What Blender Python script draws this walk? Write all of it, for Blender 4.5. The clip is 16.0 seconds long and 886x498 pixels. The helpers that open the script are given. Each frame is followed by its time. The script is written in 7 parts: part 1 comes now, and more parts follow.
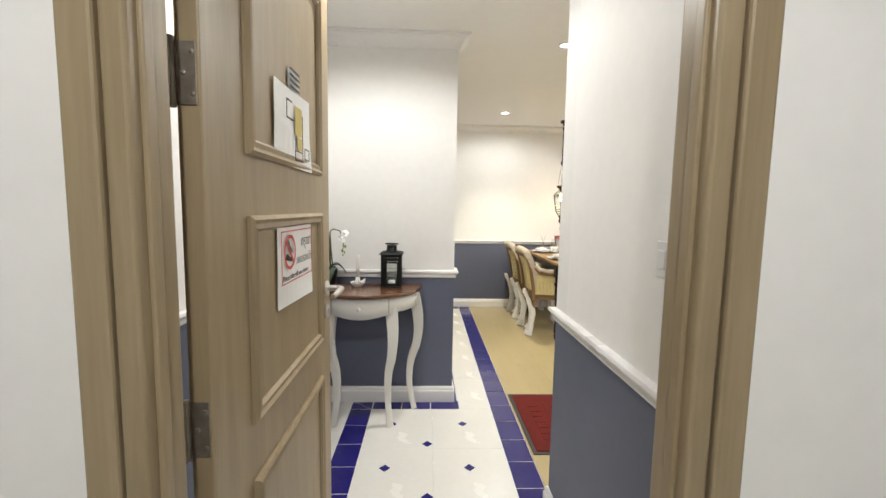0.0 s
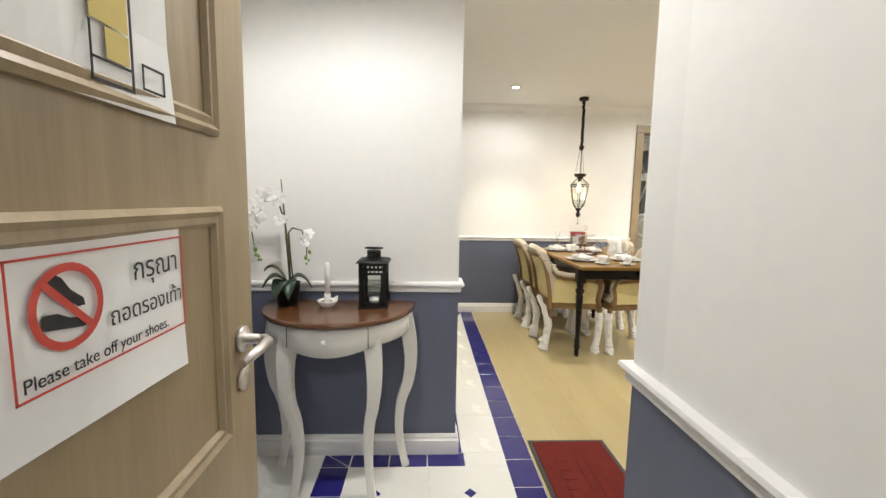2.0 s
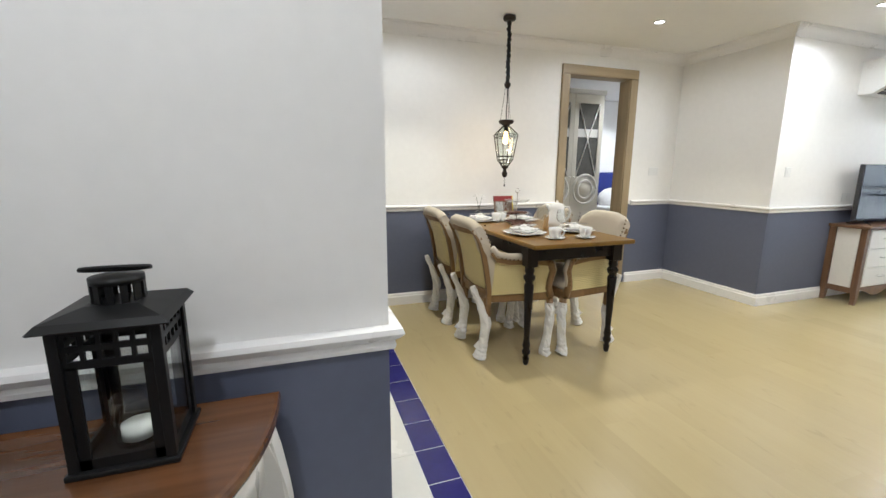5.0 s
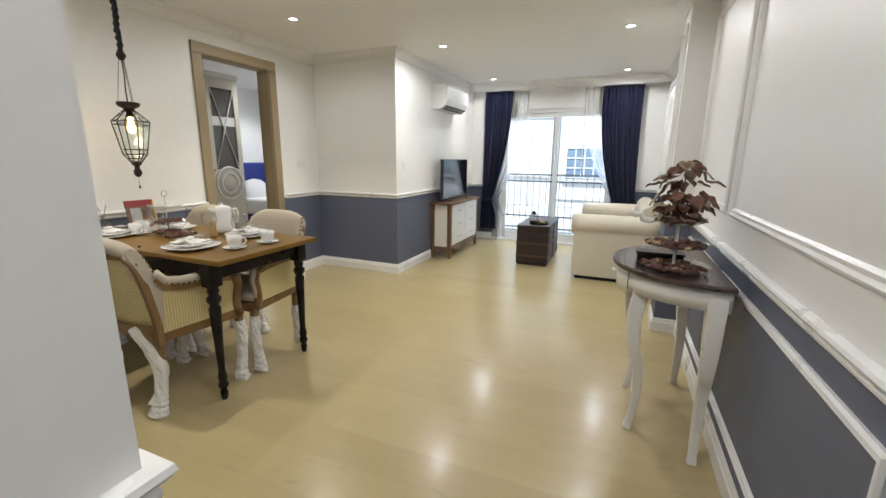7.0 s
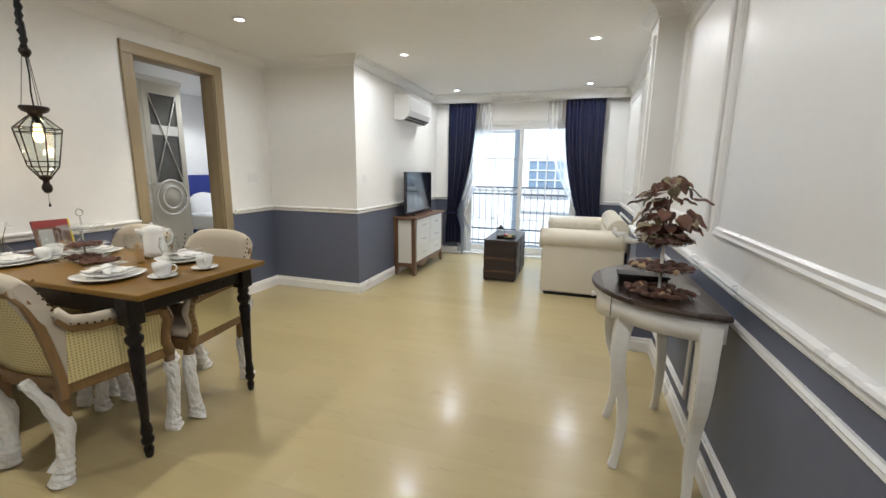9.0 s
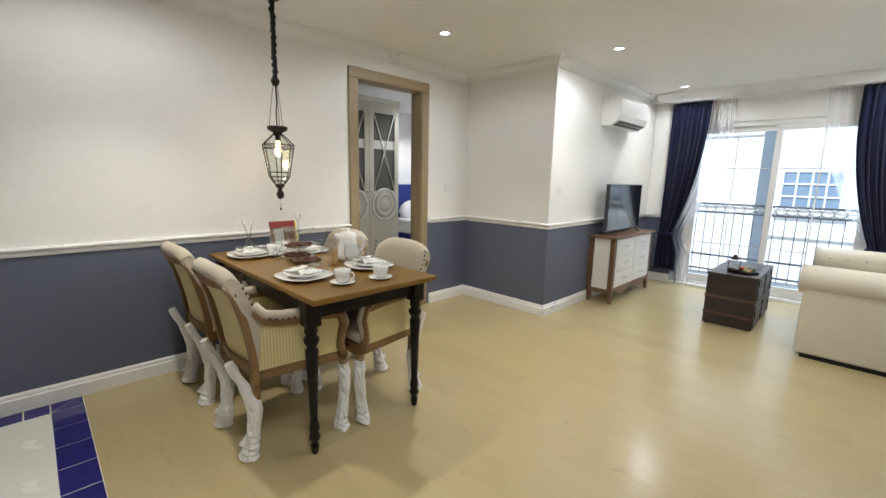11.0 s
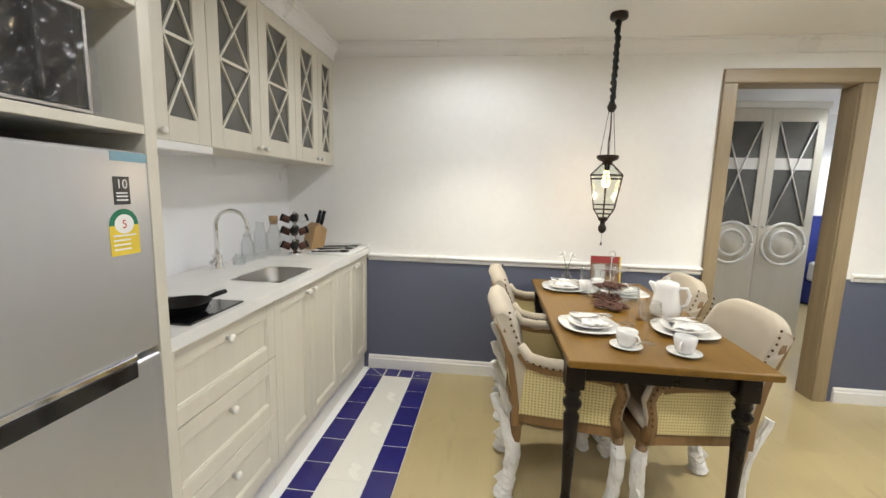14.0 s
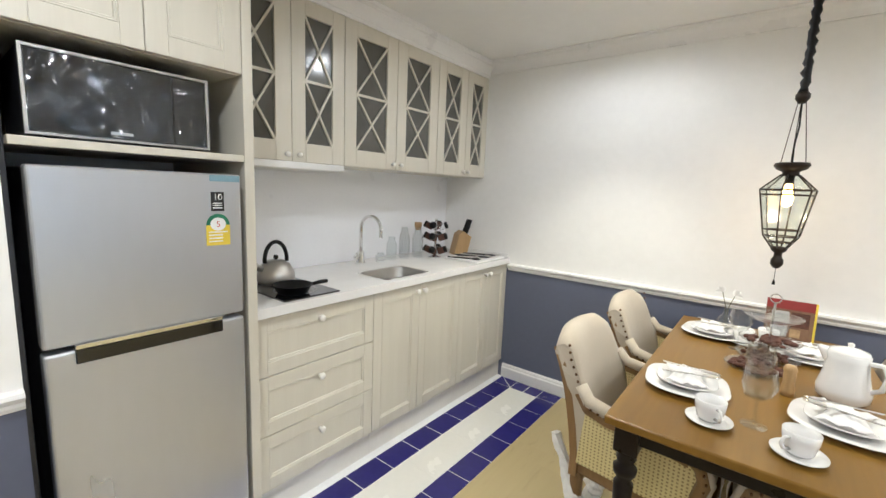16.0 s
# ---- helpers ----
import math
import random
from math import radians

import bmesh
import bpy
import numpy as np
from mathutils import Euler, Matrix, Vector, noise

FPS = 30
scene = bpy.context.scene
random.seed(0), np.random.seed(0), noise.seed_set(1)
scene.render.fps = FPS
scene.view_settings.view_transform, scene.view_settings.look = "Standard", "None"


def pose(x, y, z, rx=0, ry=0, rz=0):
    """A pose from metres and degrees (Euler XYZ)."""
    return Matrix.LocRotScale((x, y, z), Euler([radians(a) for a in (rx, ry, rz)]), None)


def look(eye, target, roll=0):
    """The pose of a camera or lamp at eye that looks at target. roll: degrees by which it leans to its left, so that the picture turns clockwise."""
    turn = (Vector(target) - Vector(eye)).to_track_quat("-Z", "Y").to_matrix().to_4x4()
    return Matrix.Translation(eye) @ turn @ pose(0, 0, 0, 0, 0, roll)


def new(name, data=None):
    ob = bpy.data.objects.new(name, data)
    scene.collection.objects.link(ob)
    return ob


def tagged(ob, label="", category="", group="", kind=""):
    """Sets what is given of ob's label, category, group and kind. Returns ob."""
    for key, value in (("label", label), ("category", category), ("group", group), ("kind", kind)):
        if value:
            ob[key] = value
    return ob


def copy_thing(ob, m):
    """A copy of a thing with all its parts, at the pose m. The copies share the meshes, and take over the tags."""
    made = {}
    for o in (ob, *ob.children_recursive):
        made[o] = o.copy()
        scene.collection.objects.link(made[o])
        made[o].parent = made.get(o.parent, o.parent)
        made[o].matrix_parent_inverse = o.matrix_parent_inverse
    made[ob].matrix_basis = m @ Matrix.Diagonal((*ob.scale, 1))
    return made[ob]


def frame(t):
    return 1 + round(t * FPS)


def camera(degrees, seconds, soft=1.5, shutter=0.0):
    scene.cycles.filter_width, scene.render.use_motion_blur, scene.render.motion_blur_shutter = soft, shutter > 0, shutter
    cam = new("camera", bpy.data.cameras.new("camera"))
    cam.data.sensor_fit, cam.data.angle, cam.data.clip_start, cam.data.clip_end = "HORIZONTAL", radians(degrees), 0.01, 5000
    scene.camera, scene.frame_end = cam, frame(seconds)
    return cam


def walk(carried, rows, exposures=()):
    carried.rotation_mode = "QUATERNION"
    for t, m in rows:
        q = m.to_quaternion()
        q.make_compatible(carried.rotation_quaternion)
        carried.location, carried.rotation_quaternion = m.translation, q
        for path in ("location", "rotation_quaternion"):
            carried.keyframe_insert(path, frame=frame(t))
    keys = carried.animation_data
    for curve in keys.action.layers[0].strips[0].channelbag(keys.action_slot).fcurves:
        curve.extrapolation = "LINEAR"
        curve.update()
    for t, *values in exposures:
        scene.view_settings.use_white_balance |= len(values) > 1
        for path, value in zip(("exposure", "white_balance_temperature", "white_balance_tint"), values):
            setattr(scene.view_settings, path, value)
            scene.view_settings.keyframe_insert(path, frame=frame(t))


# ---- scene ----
cam = camera(94.0, 16.0)
PATH = [
    (0, (0.132, 0.095, 1.242), (0.21, 2.085, 1.049), 1.0),
    (0.5, (0.147, 0.145, 1.233), (0.221, 2.135, 1.043), 0.8),
    (1, (0.119, 0.314, 1.247), (0.199, 2.303, 1.049), 0.9),
    (1.5, (0.115, 0.501, 1.226), (0.197, 2.489, 1.026), 0.9),
    (2, (0.144, 0.753, 1.238), (0.232, 2.737, 1.008), 1.0),
    (2.5, (0.15, 0.993, 1.224), (0.229, 2.976, 0.969), 0.5),
    (3, (0.157, 1.224, 1.175), (0.245, 3.198, 0.866), 0.5),
    (5.5, (0.155, 2.047, 1.159), (1.17, 3.717, 0.732), 0.5),
    (6, (0.076, 2.149, 1.175), (1.505, 3.481, 0.743), 0.5),
    (6.5, (0.047, 2.159, 1.203), (1.709, 3.181, 0.763), 0.5),
    (7, (0.048, 2.17, 1.23), (1.85, 2.926, 0.801), 0.6),
    (7.5, (0.072, 2.18, 1.234), (1.926, 2.812, 0.831), 0.6),
    (8, (0.112, 2.221, 1.243), (1.993, 2.781, 0.864), 0.8),
    (10.5, (0.512, 2.295, 1.241), (2.162, 3.371, 0.894), 1.0),
    (11, (0.586, 2.349, 1.249), (1.979, 3.743, 0.91), 1.2),
    (11.5, (0.673, 2.348, 1.259), (1.763, 3.992, 0.929), 1.1),
    (12, (0.751, 2.334, 1.281), (1.481, 4.168, 0.959), 1.2),
    (12.5, (0.822, 2.316, 1.294), (1.285, 4.237, 0.981), 1.3),
    (13, (0.862, 2.317, 1.296), (1.085, 4.282, 0.997), 1.4),
    (13.5, (0.922, 2.392, 1.297), (0.96, 4.371, 1.009), 1.5),
    (14, (1.057, 2.449, 1.321), (0.833, 4.416, 1.037), 1.5),
    (14.5, (1.24, 2.479, 1.338), (0.761, 4.399, 1.051), 1.8),
    (15, (1.39, 2.547, 1.327), (0.622, 4.372, 1.044), 2.0),
    (15.5, (1.509, 2.62, 1.347), (0.51, 4.329, 1.064), 2.2),
    (16, (1.644, 2.673, 1.368), (0.423, 4.231, 1.084), 2.4),
]
EXPOSURES = [(0.0, 0.84, 5800, 10), (2.0, 0.78, 5800, 10), (3.2, 0.66, 5550, 10), (5.5, 0.30, 5350, 10), (6.5, 0.08, 5550, 10), (8.0, 0.06, 5500, 10), (10.5, 0.06, 5450, 10), (12.5, 0.36, 5650, 10), (14.0, 0.52, 5500, 10), (15.0, 0.58, 5400, 10), (16.0, 0.58, 5350, 10)]
walk(cam, [(t, look(eye, target, roll)) for t, eye, target, roll in PATH], EXPOSURES)
# ---- light ----

world = bpy.data.worlds.new("world")
scene.world = world
world.use_nodes = True
wn = world.node_tree
sky = wn.nodes.new("ShaderNodeTexSky")
sky.sky_type = "NISHITA"
sky.sun_disc = False
sky.sun_elevation = radians(48)
sky.sun_rotation = radians(284)
wn.links.new(sky.outputs[0], wn.nodes["Background"].inputs[0])
wn.nodes["Background"].inputs[1].default_value = 0.15
sun_data = bpy.data.lights.new("sun", "SUN")
sun_data.energy, sun_data.angle, sun_data.color = 5.0, radians(0.5), (1.0, 0.95, 0.87)
sun = new("sun", sun_data)
sun.matrix_world = look((-20, 5, 22), (0, 0, 0))

WARM = (1.0, 0.92, 0.79)
BEAM = (1.0, 0.86, 0.60)
DOWN_W = 7.4


def lamp(name, kind, at, energy, color, **values):
    data = bpy.data.lights.new(name, kind)
    data.energy, data.color = energy, color
    ob = new(name, data)
    ob.location = at
    return ob, data


# ---- materials ----
def mat(name, color, rough=0.5, metal=0.0, var=0.06, scale=6.0, fine=60.0, bump=0.0, bump_scale=None, spec=0.5, stretch=(1, 1, 1), coat=0.0, rvar=0.08, sheen=0.0):
    """A node material: colour with broad and fine variation, roughness variation, fine relief."""
    m = bpy.data.materials.new(name)
    m.use_nodes = True
    nt = m.node_tree
    bs = nt.nodes["Principled BSDF"]
    bs.inputs["Metallic"].default_value = metal
    bs.inputs["Specular IOR Level"].default_value = spec
    bs.inputs["Coat Weight"].default_value = coat
    bs.inputs["Coat Roughness"].default_value = 0.12
    bs.inputs["Sheen Weight"].default_value = sheen
    tc = nt.nodes.new("ShaderNodeTexCoord")
    mp = nt.nodes.new("ShaderNodeMapping")
    mp.inputs["Scale"].default_value = stretch
    nt.links.new(tc.outputs["Object"], mp.inputs[0])
    n1 = nt.nodes.new("ShaderNodeTexNoise")
    n1.inputs["Scale"].default_value = scale
    n1.inputs["Detail"].default_value = 4
    n2 = nt.nodes.new("ShaderNodeTexNoise")
    n2.inputs["Scale"].default_value = fine
    n2.inputs["Detail"].default_value = 3
    for n in (n1, n2):
        nt.links.new(mp.outputs[0], n.inputs["Vector"])
    add = nt.nodes.new("ShaderNodeMath")
    add.operation = "ADD"
    nt.links.new(n1.outputs[0], add.inputs[0])
    nt.links.new(n2.outputs[0], add.inputs[1])
    ramp = nt.nodes.new("ShaderNodeMapRange")
    ramp.inputs[1].default_value, ramp.inputs[2].default_value = 0.6, 1.4
    ramp.inputs[3].default_value, ramp.inputs[4].default_value = 1 - var, 1 + var
    nt.links.new(add.outputs[0], ramp.inputs[0])
    mul = nt.nodes.new("ShaderNodeVectorMath")
    mul.operation = "SCALE"
    mul.inputs[0].default_value = color
    nt.links.new(ramp.outputs[0], mul.inputs["Scale"])
    nt.links.new(mul.outputs[0], bs.inputs["Base Color"])
    rr = nt.nodes.new("ShaderNodeMapRange")
    rr.inputs[1].default_value, rr.inputs[2].default_value = 0.3, 0.7
    rr.inputs[3].default_value, rr.inputs[4].default_value = max(0.02, rough - rvar), min(1, rough + rvar)
    nt.links.new(n1.outputs[0], rr.inputs[0])
    nt.links.new(rr.outputs[0], bs.inputs["Roughness"])
    if bump:
        n3 = nt.nodes.new("ShaderNodeTexNoise")
        n3.inputs["Scale"].default_value = bump_scale or fine
        n3.inputs["Detail"].default_value = 3
        nt.links.new(mp.outputs[0], n3.inputs["Vector"])
        bp = nt.nodes.new("ShaderNodeBump")
        bp.inputs["Strength"].default_value = bump
        bp.inputs["Distance"].default_value = 0.002
        nt.links.new(n3.outputs[0], bp.inputs["Height"])
        nt.links.new(bp.outputs[0], bs.inputs["Normal"])
    return m


def wood(name, light, dark, rough=0.4, axis=2, scale=14.0, coat=0.0, streak=0.0, spec=0.5, per_piece=0.0, rvar=0.07, relief=0.12, fleck=0.0):
    """Wood with grain drawn out along one axis; per_piece shifts the tone of each board."""
    m = bpy.data.materials.new(name)
    m.use_nodes = True
    nt = m.node_tree
    bs = nt.nodes["Principled BSDF"]
    bs.inputs["Coat Weight"].default_value = coat
    bs.inputs["Coat Roughness"].default_value = 0.15
    bs.inputs["Specular IOR Level"].default_value = spec
    tc = nt.nodes.new("ShaderNodeTexCoord")
    mp = nt.nodes.new("ShaderNodeMapping")
    s = [1.0, 1.0, 1.0]
    s[axis] = 0.06
    mp.inputs["Scale"].default_value = s
    info = nt.nodes.new("ShaderNodeObjectInfo")
    offs = nt.nodes.new("ShaderNodeVectorMath")
    offs.operation = "MULTIPLY_ADD"
    offs.inputs[1].default_value = (7.0, 7.0, 7.0)
    nt.links.new(info.outputs["Random"], offs.inputs[0])
    nt.links.new(tc.outputs["Object"], offs.inputs[2])
    nt.links.new(offs.outputs[0], mp.inputs[0])
    n1 = nt.nodes.new("ShaderNodeTexNoise")
    n1.inputs["Scale"].default_value = scale
    n1.inputs["Detail"].default_value = 6
    n1.inputs["Distortion"].default_value = 0.6
    n2 = nt.nodes.new("ShaderNodeTexNoise")
    n2.inputs["Scale"].default_value = scale * 9
    n2.inputs["Detail"].default_value = 3
    for n in (n1, n2):
        nt.links.new(mp.outputs[0], n.inputs["Vector"])
    ad = nt.nodes.new("ShaderNodeMath")
    ad.operation = "MULTIPLY_ADD"
    ad.inputs[1].default_value = 0.4
    nt.links.new(n2.outputs[0], ad.inputs[0])
    nt.links.new(n1.outputs[0], ad.inputs[2])
    cr = nt.nodes.new("ShaderNodeValToRGB")
    cr.color_ramp.elements[0].position, cr.color_ramp.elements[1].position = 0.5, 0.9
    cr.color_ramp.elements[0].color = (*dark, 1)
    cr.color_ramp.elements[1].color = (*light, 1)
    nt.links.new(ad.outputs[0], cr.inputs[0])
    out = cr.outputs[0]
    if per_piece:
        mr = nt.nodes.new("ShaderNodeMapRange")
        mr.inputs[3].default_value, mr.inputs[4].default_value = 1 - per_piece, 1 + per_piece
        nt.links.new(info.outputs["Random"], mr.inputs[0])
        sc = nt.nodes.new("ShaderNodeVectorMath")
        sc.operation = "SCALE"
        nt.links.new(out, sc.inputs[0])
        nt.links.new(mr.outputs[0], sc.inputs["Scale"])
        out = sc.outputs[0]
    if streak:
        n4 = nt.nodes.new("ShaderNodeTexNoise")
        n4.inputs["Scale"].default_value = scale * 1.4
        n4.inputs["Detail"].default_value = 2
        nt.links.new(mp.outputs[0], n4.inputs["Vector"])
        st = nt.nodes.new("ShaderNodeMapRange")
        st.inputs[1].default_value, st.inputs[2].default_value = 0.66, 0.76
        st.inputs[3].default_value, st.inputs[4].default_value = 1.0, 1 - streak
        nt.links.new(n4.outputs[0], st.inputs[0])
        sc = nt.nodes.new("ShaderNodeVectorMath")
        sc.operation = "SCALE"
        nt.links.new(out, sc.inputs[0])
        nt.links.new(st.outputs[0], sc.inputs["Scale"])
        out = sc.outputs[0]
    if fleck:
        mf = nt.nodes.new("ShaderNodeMapping")
        s = [1.0, 1.0, 1.0]
        s[axis] = 0.22
        mf.inputs["Scale"].default_value = s
        nt.links.new(offs.outputs[0], mf.inputs[0])
        n5 = nt.nodes.new("ShaderNodeTexNoise")
        n5.inputs["Scale"].default_value = 26
        n5.inputs["Detail"].default_value = 3
        n5.inputs["Distortion"].default_value = 0.8
        nt.links.new(mf.outputs[0], n5.inputs["Vector"])
        st = nt.nodes.new("ShaderNodeMapRange")
        st.inputs[1].default_value, st.inputs[2].default_value = 0.62, 0.74
        st.inputs[3].default_value, st.inputs[4].default_value = 1.0, 1 - fleck
        nt.links.new(n5.outputs[0], st.inputs[0])
        sc = nt.nodes.new("ShaderNodeVectorMath")
        sc.operation = "SCALE"
        nt.links.new(out, sc.inputs[0])
        nt.links.new(st.outputs[0], sc.inputs["Scale"])
        out = sc.outputs[0]
    nt.links.new(out, bs.inputs["Base Color"])
    rr = nt.nodes.new("ShaderNodeMapRange")
    rr.inputs[3].default_value, rr.inputs[4].default_value = rough - rvar, rough + rvar
    nt.links.new(n1.outputs[0], rr.inputs[0])
    nt.links.new(rr.outputs[0], bs.inputs["Roughness"])
    if relief:
        bp = nt.nodes.new("ShaderNodeBump")
        bp.inputs["Strength"].default_value = relief
        bp.inputs["Distance"].default_value = 0.001
        nt.links.new(ad.outputs[0], bp.inputs["Height"])
        nt.links.new(bp.outputs[0], bs.inputs["Normal"])
    return m


def glass(name, color=(1, 1, 1), rough=0.0, ior=1.45, edge=0.5, fall=3.5):
    """Thin clear glass: straight through, with gloss that grows at grazing angles."""
    m = bpy.data.materials.new(name)
    m.use_nodes = True
    nt = m.node_tree
    nt.nodes.remove(nt.nodes["Principled BSDF"])
    tr = nt.nodes.new("ShaderNodeBsdfTransparent")
    tr.inputs[0].default_value = (*color, 1)
    gl = nt.nodes.new("ShaderNodeBsdfGlossy")
    gl.inputs["Roughness"].default_value = rough
    lw = nt.nodes.new("ShaderNodeLayerWeight")
    lw.inputs[0].default_value = 0.5
    pw = nt.nodes.new("ShaderNodeMath")
    pw.operation = "POWER"
    pw.inputs[1].default_value = fall
    nt.links.new(lw.outputs["Facing"], pw.inputs[0])
    fr = nt.nodes.new("ShaderNodeMath")
    fr.operation = "MULTIPLY_ADD"
    fr.inputs[1].default_value, fr.inputs[2].default_value = edge, (ior - 1) ** 2 / (ior + 1) ** 2
    nt.links.new(pw.outputs[0], fr.inputs[0])
    mix = nt.nodes.new("ShaderNodeMixShader")
    nt.links.new(fr.outputs[0], mix.inputs[0])
    nt.links.new(tr.outputs[0], mix.inputs[1])
    nt.links.new(gl.outputs[0], mix.inputs[2])
    nt.links.new(mix.outputs[0], nt.nodes["Material Output"].inputs[0])
    return m


def glow(name, color, strength):
    m = bpy.data.materials.new(name)
    m.use_nodes = True
    bs = m.node_tree.nodes["Principled BSDF"]
    bs.inputs["Emission Color"].default_value = (*color, 1)
    bs.inputs["Emission Strength"].default_value = strength
    return m


def cane_mat():
    """Woven cane: two crossing sets of strands with small dark gaps."""
    m = bpy.data.materials.new("woven_cane")
    m.use_nodes = True
    nt = m.node_tree
    bs = nt.nodes["Principled BSDF"]
    bs.inputs["Roughness"].default_value = 0.5
    tc = nt.nodes.new("ShaderNodeTexCoord")
    sep = nt.nodes.new("ShaderNodeSeparateXYZ")
    nt.links.new(tc.outputs["Object"], sep.inputs[0])
    waves = []
    hor = nt.nodes.new("ShaderNodeMath")
    hor.operation = "ADD"
    nt.links.new(sep.outputs[0], hor.inputs[0])
    nt.links.new(sep.outputs[1], hor.inputs[1])
    for src in (hor.outputs[0], sep.outputs[2]):
        a = nt.nodes.new("ShaderNodeMath")
        a.operation = "MULTIPLY"
        a.inputs[1].default_value = 2 * math.pi / 0.012
        s = nt.nodes.new("ShaderNodeMath")
        s.operation = "SINE"
        nt.links.new(src, a.inputs[0])
        nt.links.new(a.outputs[0], s.inputs[0])
        waves.append(s)
    mn = nt.nodes.new("ShaderNodeMath")
    mn.operation = "MINIMUM"
    nt.links.new(waves[0].outputs[0], mn.inputs[0])
    nt.links.new(waves[1].outputs[0], mn.inputs[1])
    mr = nt.nodes.new("ShaderNodeMapRange")
    mr.inputs[1].default_value, mr.inputs[2].default_value = 0.1, 0.45
    nt.links.new(mn.outputs[0], mr.inputs[0])
    mix = nt.nodes.new("ShaderNodeMix")
    mix.data_type = "RGBA"
    mix.inputs[6].default_value = (0.70, 0.60, 0.29, 1)
    mix.inputs[7].default_value = (0.30, 0.22, 0.09, 1)
    nt.links.new(mr.outputs[0], mix.inputs[0])
    nt.links.new(mix.outputs[2], bs.inputs["Base Color"])
    bp = nt.nodes.new("ShaderNodeBump")
    bp.invert = True
    bp.inputs["Strength"].default_value = 0.5
    bp.inputs["Distance"].default_value = 0.002
    nt.links.new(mr.outputs[0], bp.inputs["Height"])
    nt.links.new(bp.outputs[0], bs.inputs["Normal"])
    return m


def sheer_mat():
    m = bpy.data.materials.new("sheer_voile")
    m.use_nodes = True
    nt = m.node_tree
    nt.nodes.remove(nt.nodes["Principled BSDF"])
    mix = nt.nodes.new("ShaderNodeMixShader")
    tr = nt.nodes.new("ShaderNodeBsdfTransparent")
    tl = nt.nodes.new("ShaderNodeBsdfTranslucent")
    tl.inputs[0].default_value = (0.9, 0.9, 0.9, 1)
    mix.inputs[0].default_value = 0.35
    nt.links.new(tr.outputs[0], mix.inputs[1])
    nt.links.new(tl.outputs[0], mix.inputs[2])
    nt.links.new(mix.outputs[0], nt.nodes["Material Output"].inputs[0])
    return m


M_WHITE = mat("white_wall_paint", (0.84, 0.83, 0.81), 0.6, var=0.025, scale=1.2, fine=25, bump=0.05, bump_scale=180)
M_SATIN = mat("white_satin_panel_paint", (0.80, 0.79, 0.77), 0.44, var=0.02, scale=1.2, fine=25, bump=0.03, bump_scale=150)
M_BLUE = mat("grey_blue_wall_paint", (0.112, 0.125, 0.182), 0.5, var=0.05, scale=1.5, fine=30, bump=0.05, bump_scale=180)
M_CEIL = mat("white_ceiling_paint", (0.82, 0.81, 0.79), 0.75, var=0.02, scale=1.0, fine=20)
M_TRIM = mat("white_gloss_trim", (0.82, 0.81, 0.80), 0.32, var=0.02, scale=4, fine=60)
M_DOORWOOD = wood("taupe_oak_veneer", (0.350, 0.275, 0.166), (0.265, 0.203, 0.117), 0.42, axis=2, scale=16)
M_DOORWOOD_X = wood("taupe_oak_veneer_across", (0.350, 0.275, 0.166), (0.265, 0.203, 0.117), 0.42, axis=0, scale=16)
M_FLOOR = wood("pale_maple_laminate", (0.46, 0.376, 0.198), (0.435, 0.352, 0.182), 0.27, axis=1, scale=6, per_piece=0.03, rvar=0.0, relief=0.0, fleck=0.10, coat=0.20)
M_SLAB = mat("white_grout", (0.80, 0.80, 0.82), 0.8, var=0.05)
M_BTILE = mat("cobalt_glazed_tile", (0.020, 0.017, 0.150), 0.14, var=0.16, scale=5, fine=30, bump=0.04, bump_scale=12)
M_WTILE = mat("white_glazed_tile", (0.74, 0.73, 0.69), 0.22, var=0.03, scale=4, fine=30, bump=0.03, bump_scale=10)
M_BLACK = mat("black_painted_metal", (0.008, 0.008, 0.008), 0.45, var=0.15, spec=0.25)
M_BRONZE = mat("dark_bronze", (0.028, 0.020, 0.014), 0.4, metal=0.6, var=0.2)
M_STEEL = mat("brushed_steel", (0.56, 0.54, 0.51), 0.38, metal=1.0, var=0.05, scale=20, stretch=(1, 1, 12))
M_CHROME = mat("chrome", (0.80, 0.80, 0.80), 0.08, metal=1.0, var=0.02)
M_CREAMWOOD = mat("white_lacquered_wood", (0.78, 0.76, 0.71), 0.35, var=0.03, scale=6, fine=50)
M_CHERRY = wood("dark_cherry_top", (0.135, 0.058, 0.022), (0.075, 0.030, 0.012), 0.25, axis=0, scale=9, coat=0.3)
M_WENGE = wood("dark_walnut_top", (0.055, 0.030, 0.020), (0.030, 0.016, 0.012), 0.28, axis=0, scale=9, coat=0.3)
M_TABLE = wood("honey_table_top", (0.205, 0.112, 0.016), (0.15, 0.076, 0.009), 0.34, axis=1, scale=7, spec=0.35)
M_BLACKWOOD = mat("black_stained_wood", (0.011, 0.008, 0.007), 0.32, var=0.3, scale=12, fine=50, spec=0.25)
M_OAK = wood("mid_oak", (0.26, 0.155, 0.062), (0.18, 0.102, 0.038), 0.45, axis=2, scale=14)
M_LINEN = mat("oatmeal_linen", (0.51, 0.45, 0.355), 0.9, var=0.06, scale=9, fine=220, bump=0.35, bump_scale=320, spec=0.15, sheen=0.2)
M_CANE = cane_mat()
M_NAIL = mat("bronze_nailheads", (0.12, 0.065, 0.03), 0.35, metal=0.8)
M_WRAP = mat("white_foam_wrap", (0.78, 0.77, 0.75), 0.5, var=0.08, scale=20, fine=90, bump=1.0, bump_scale=38)
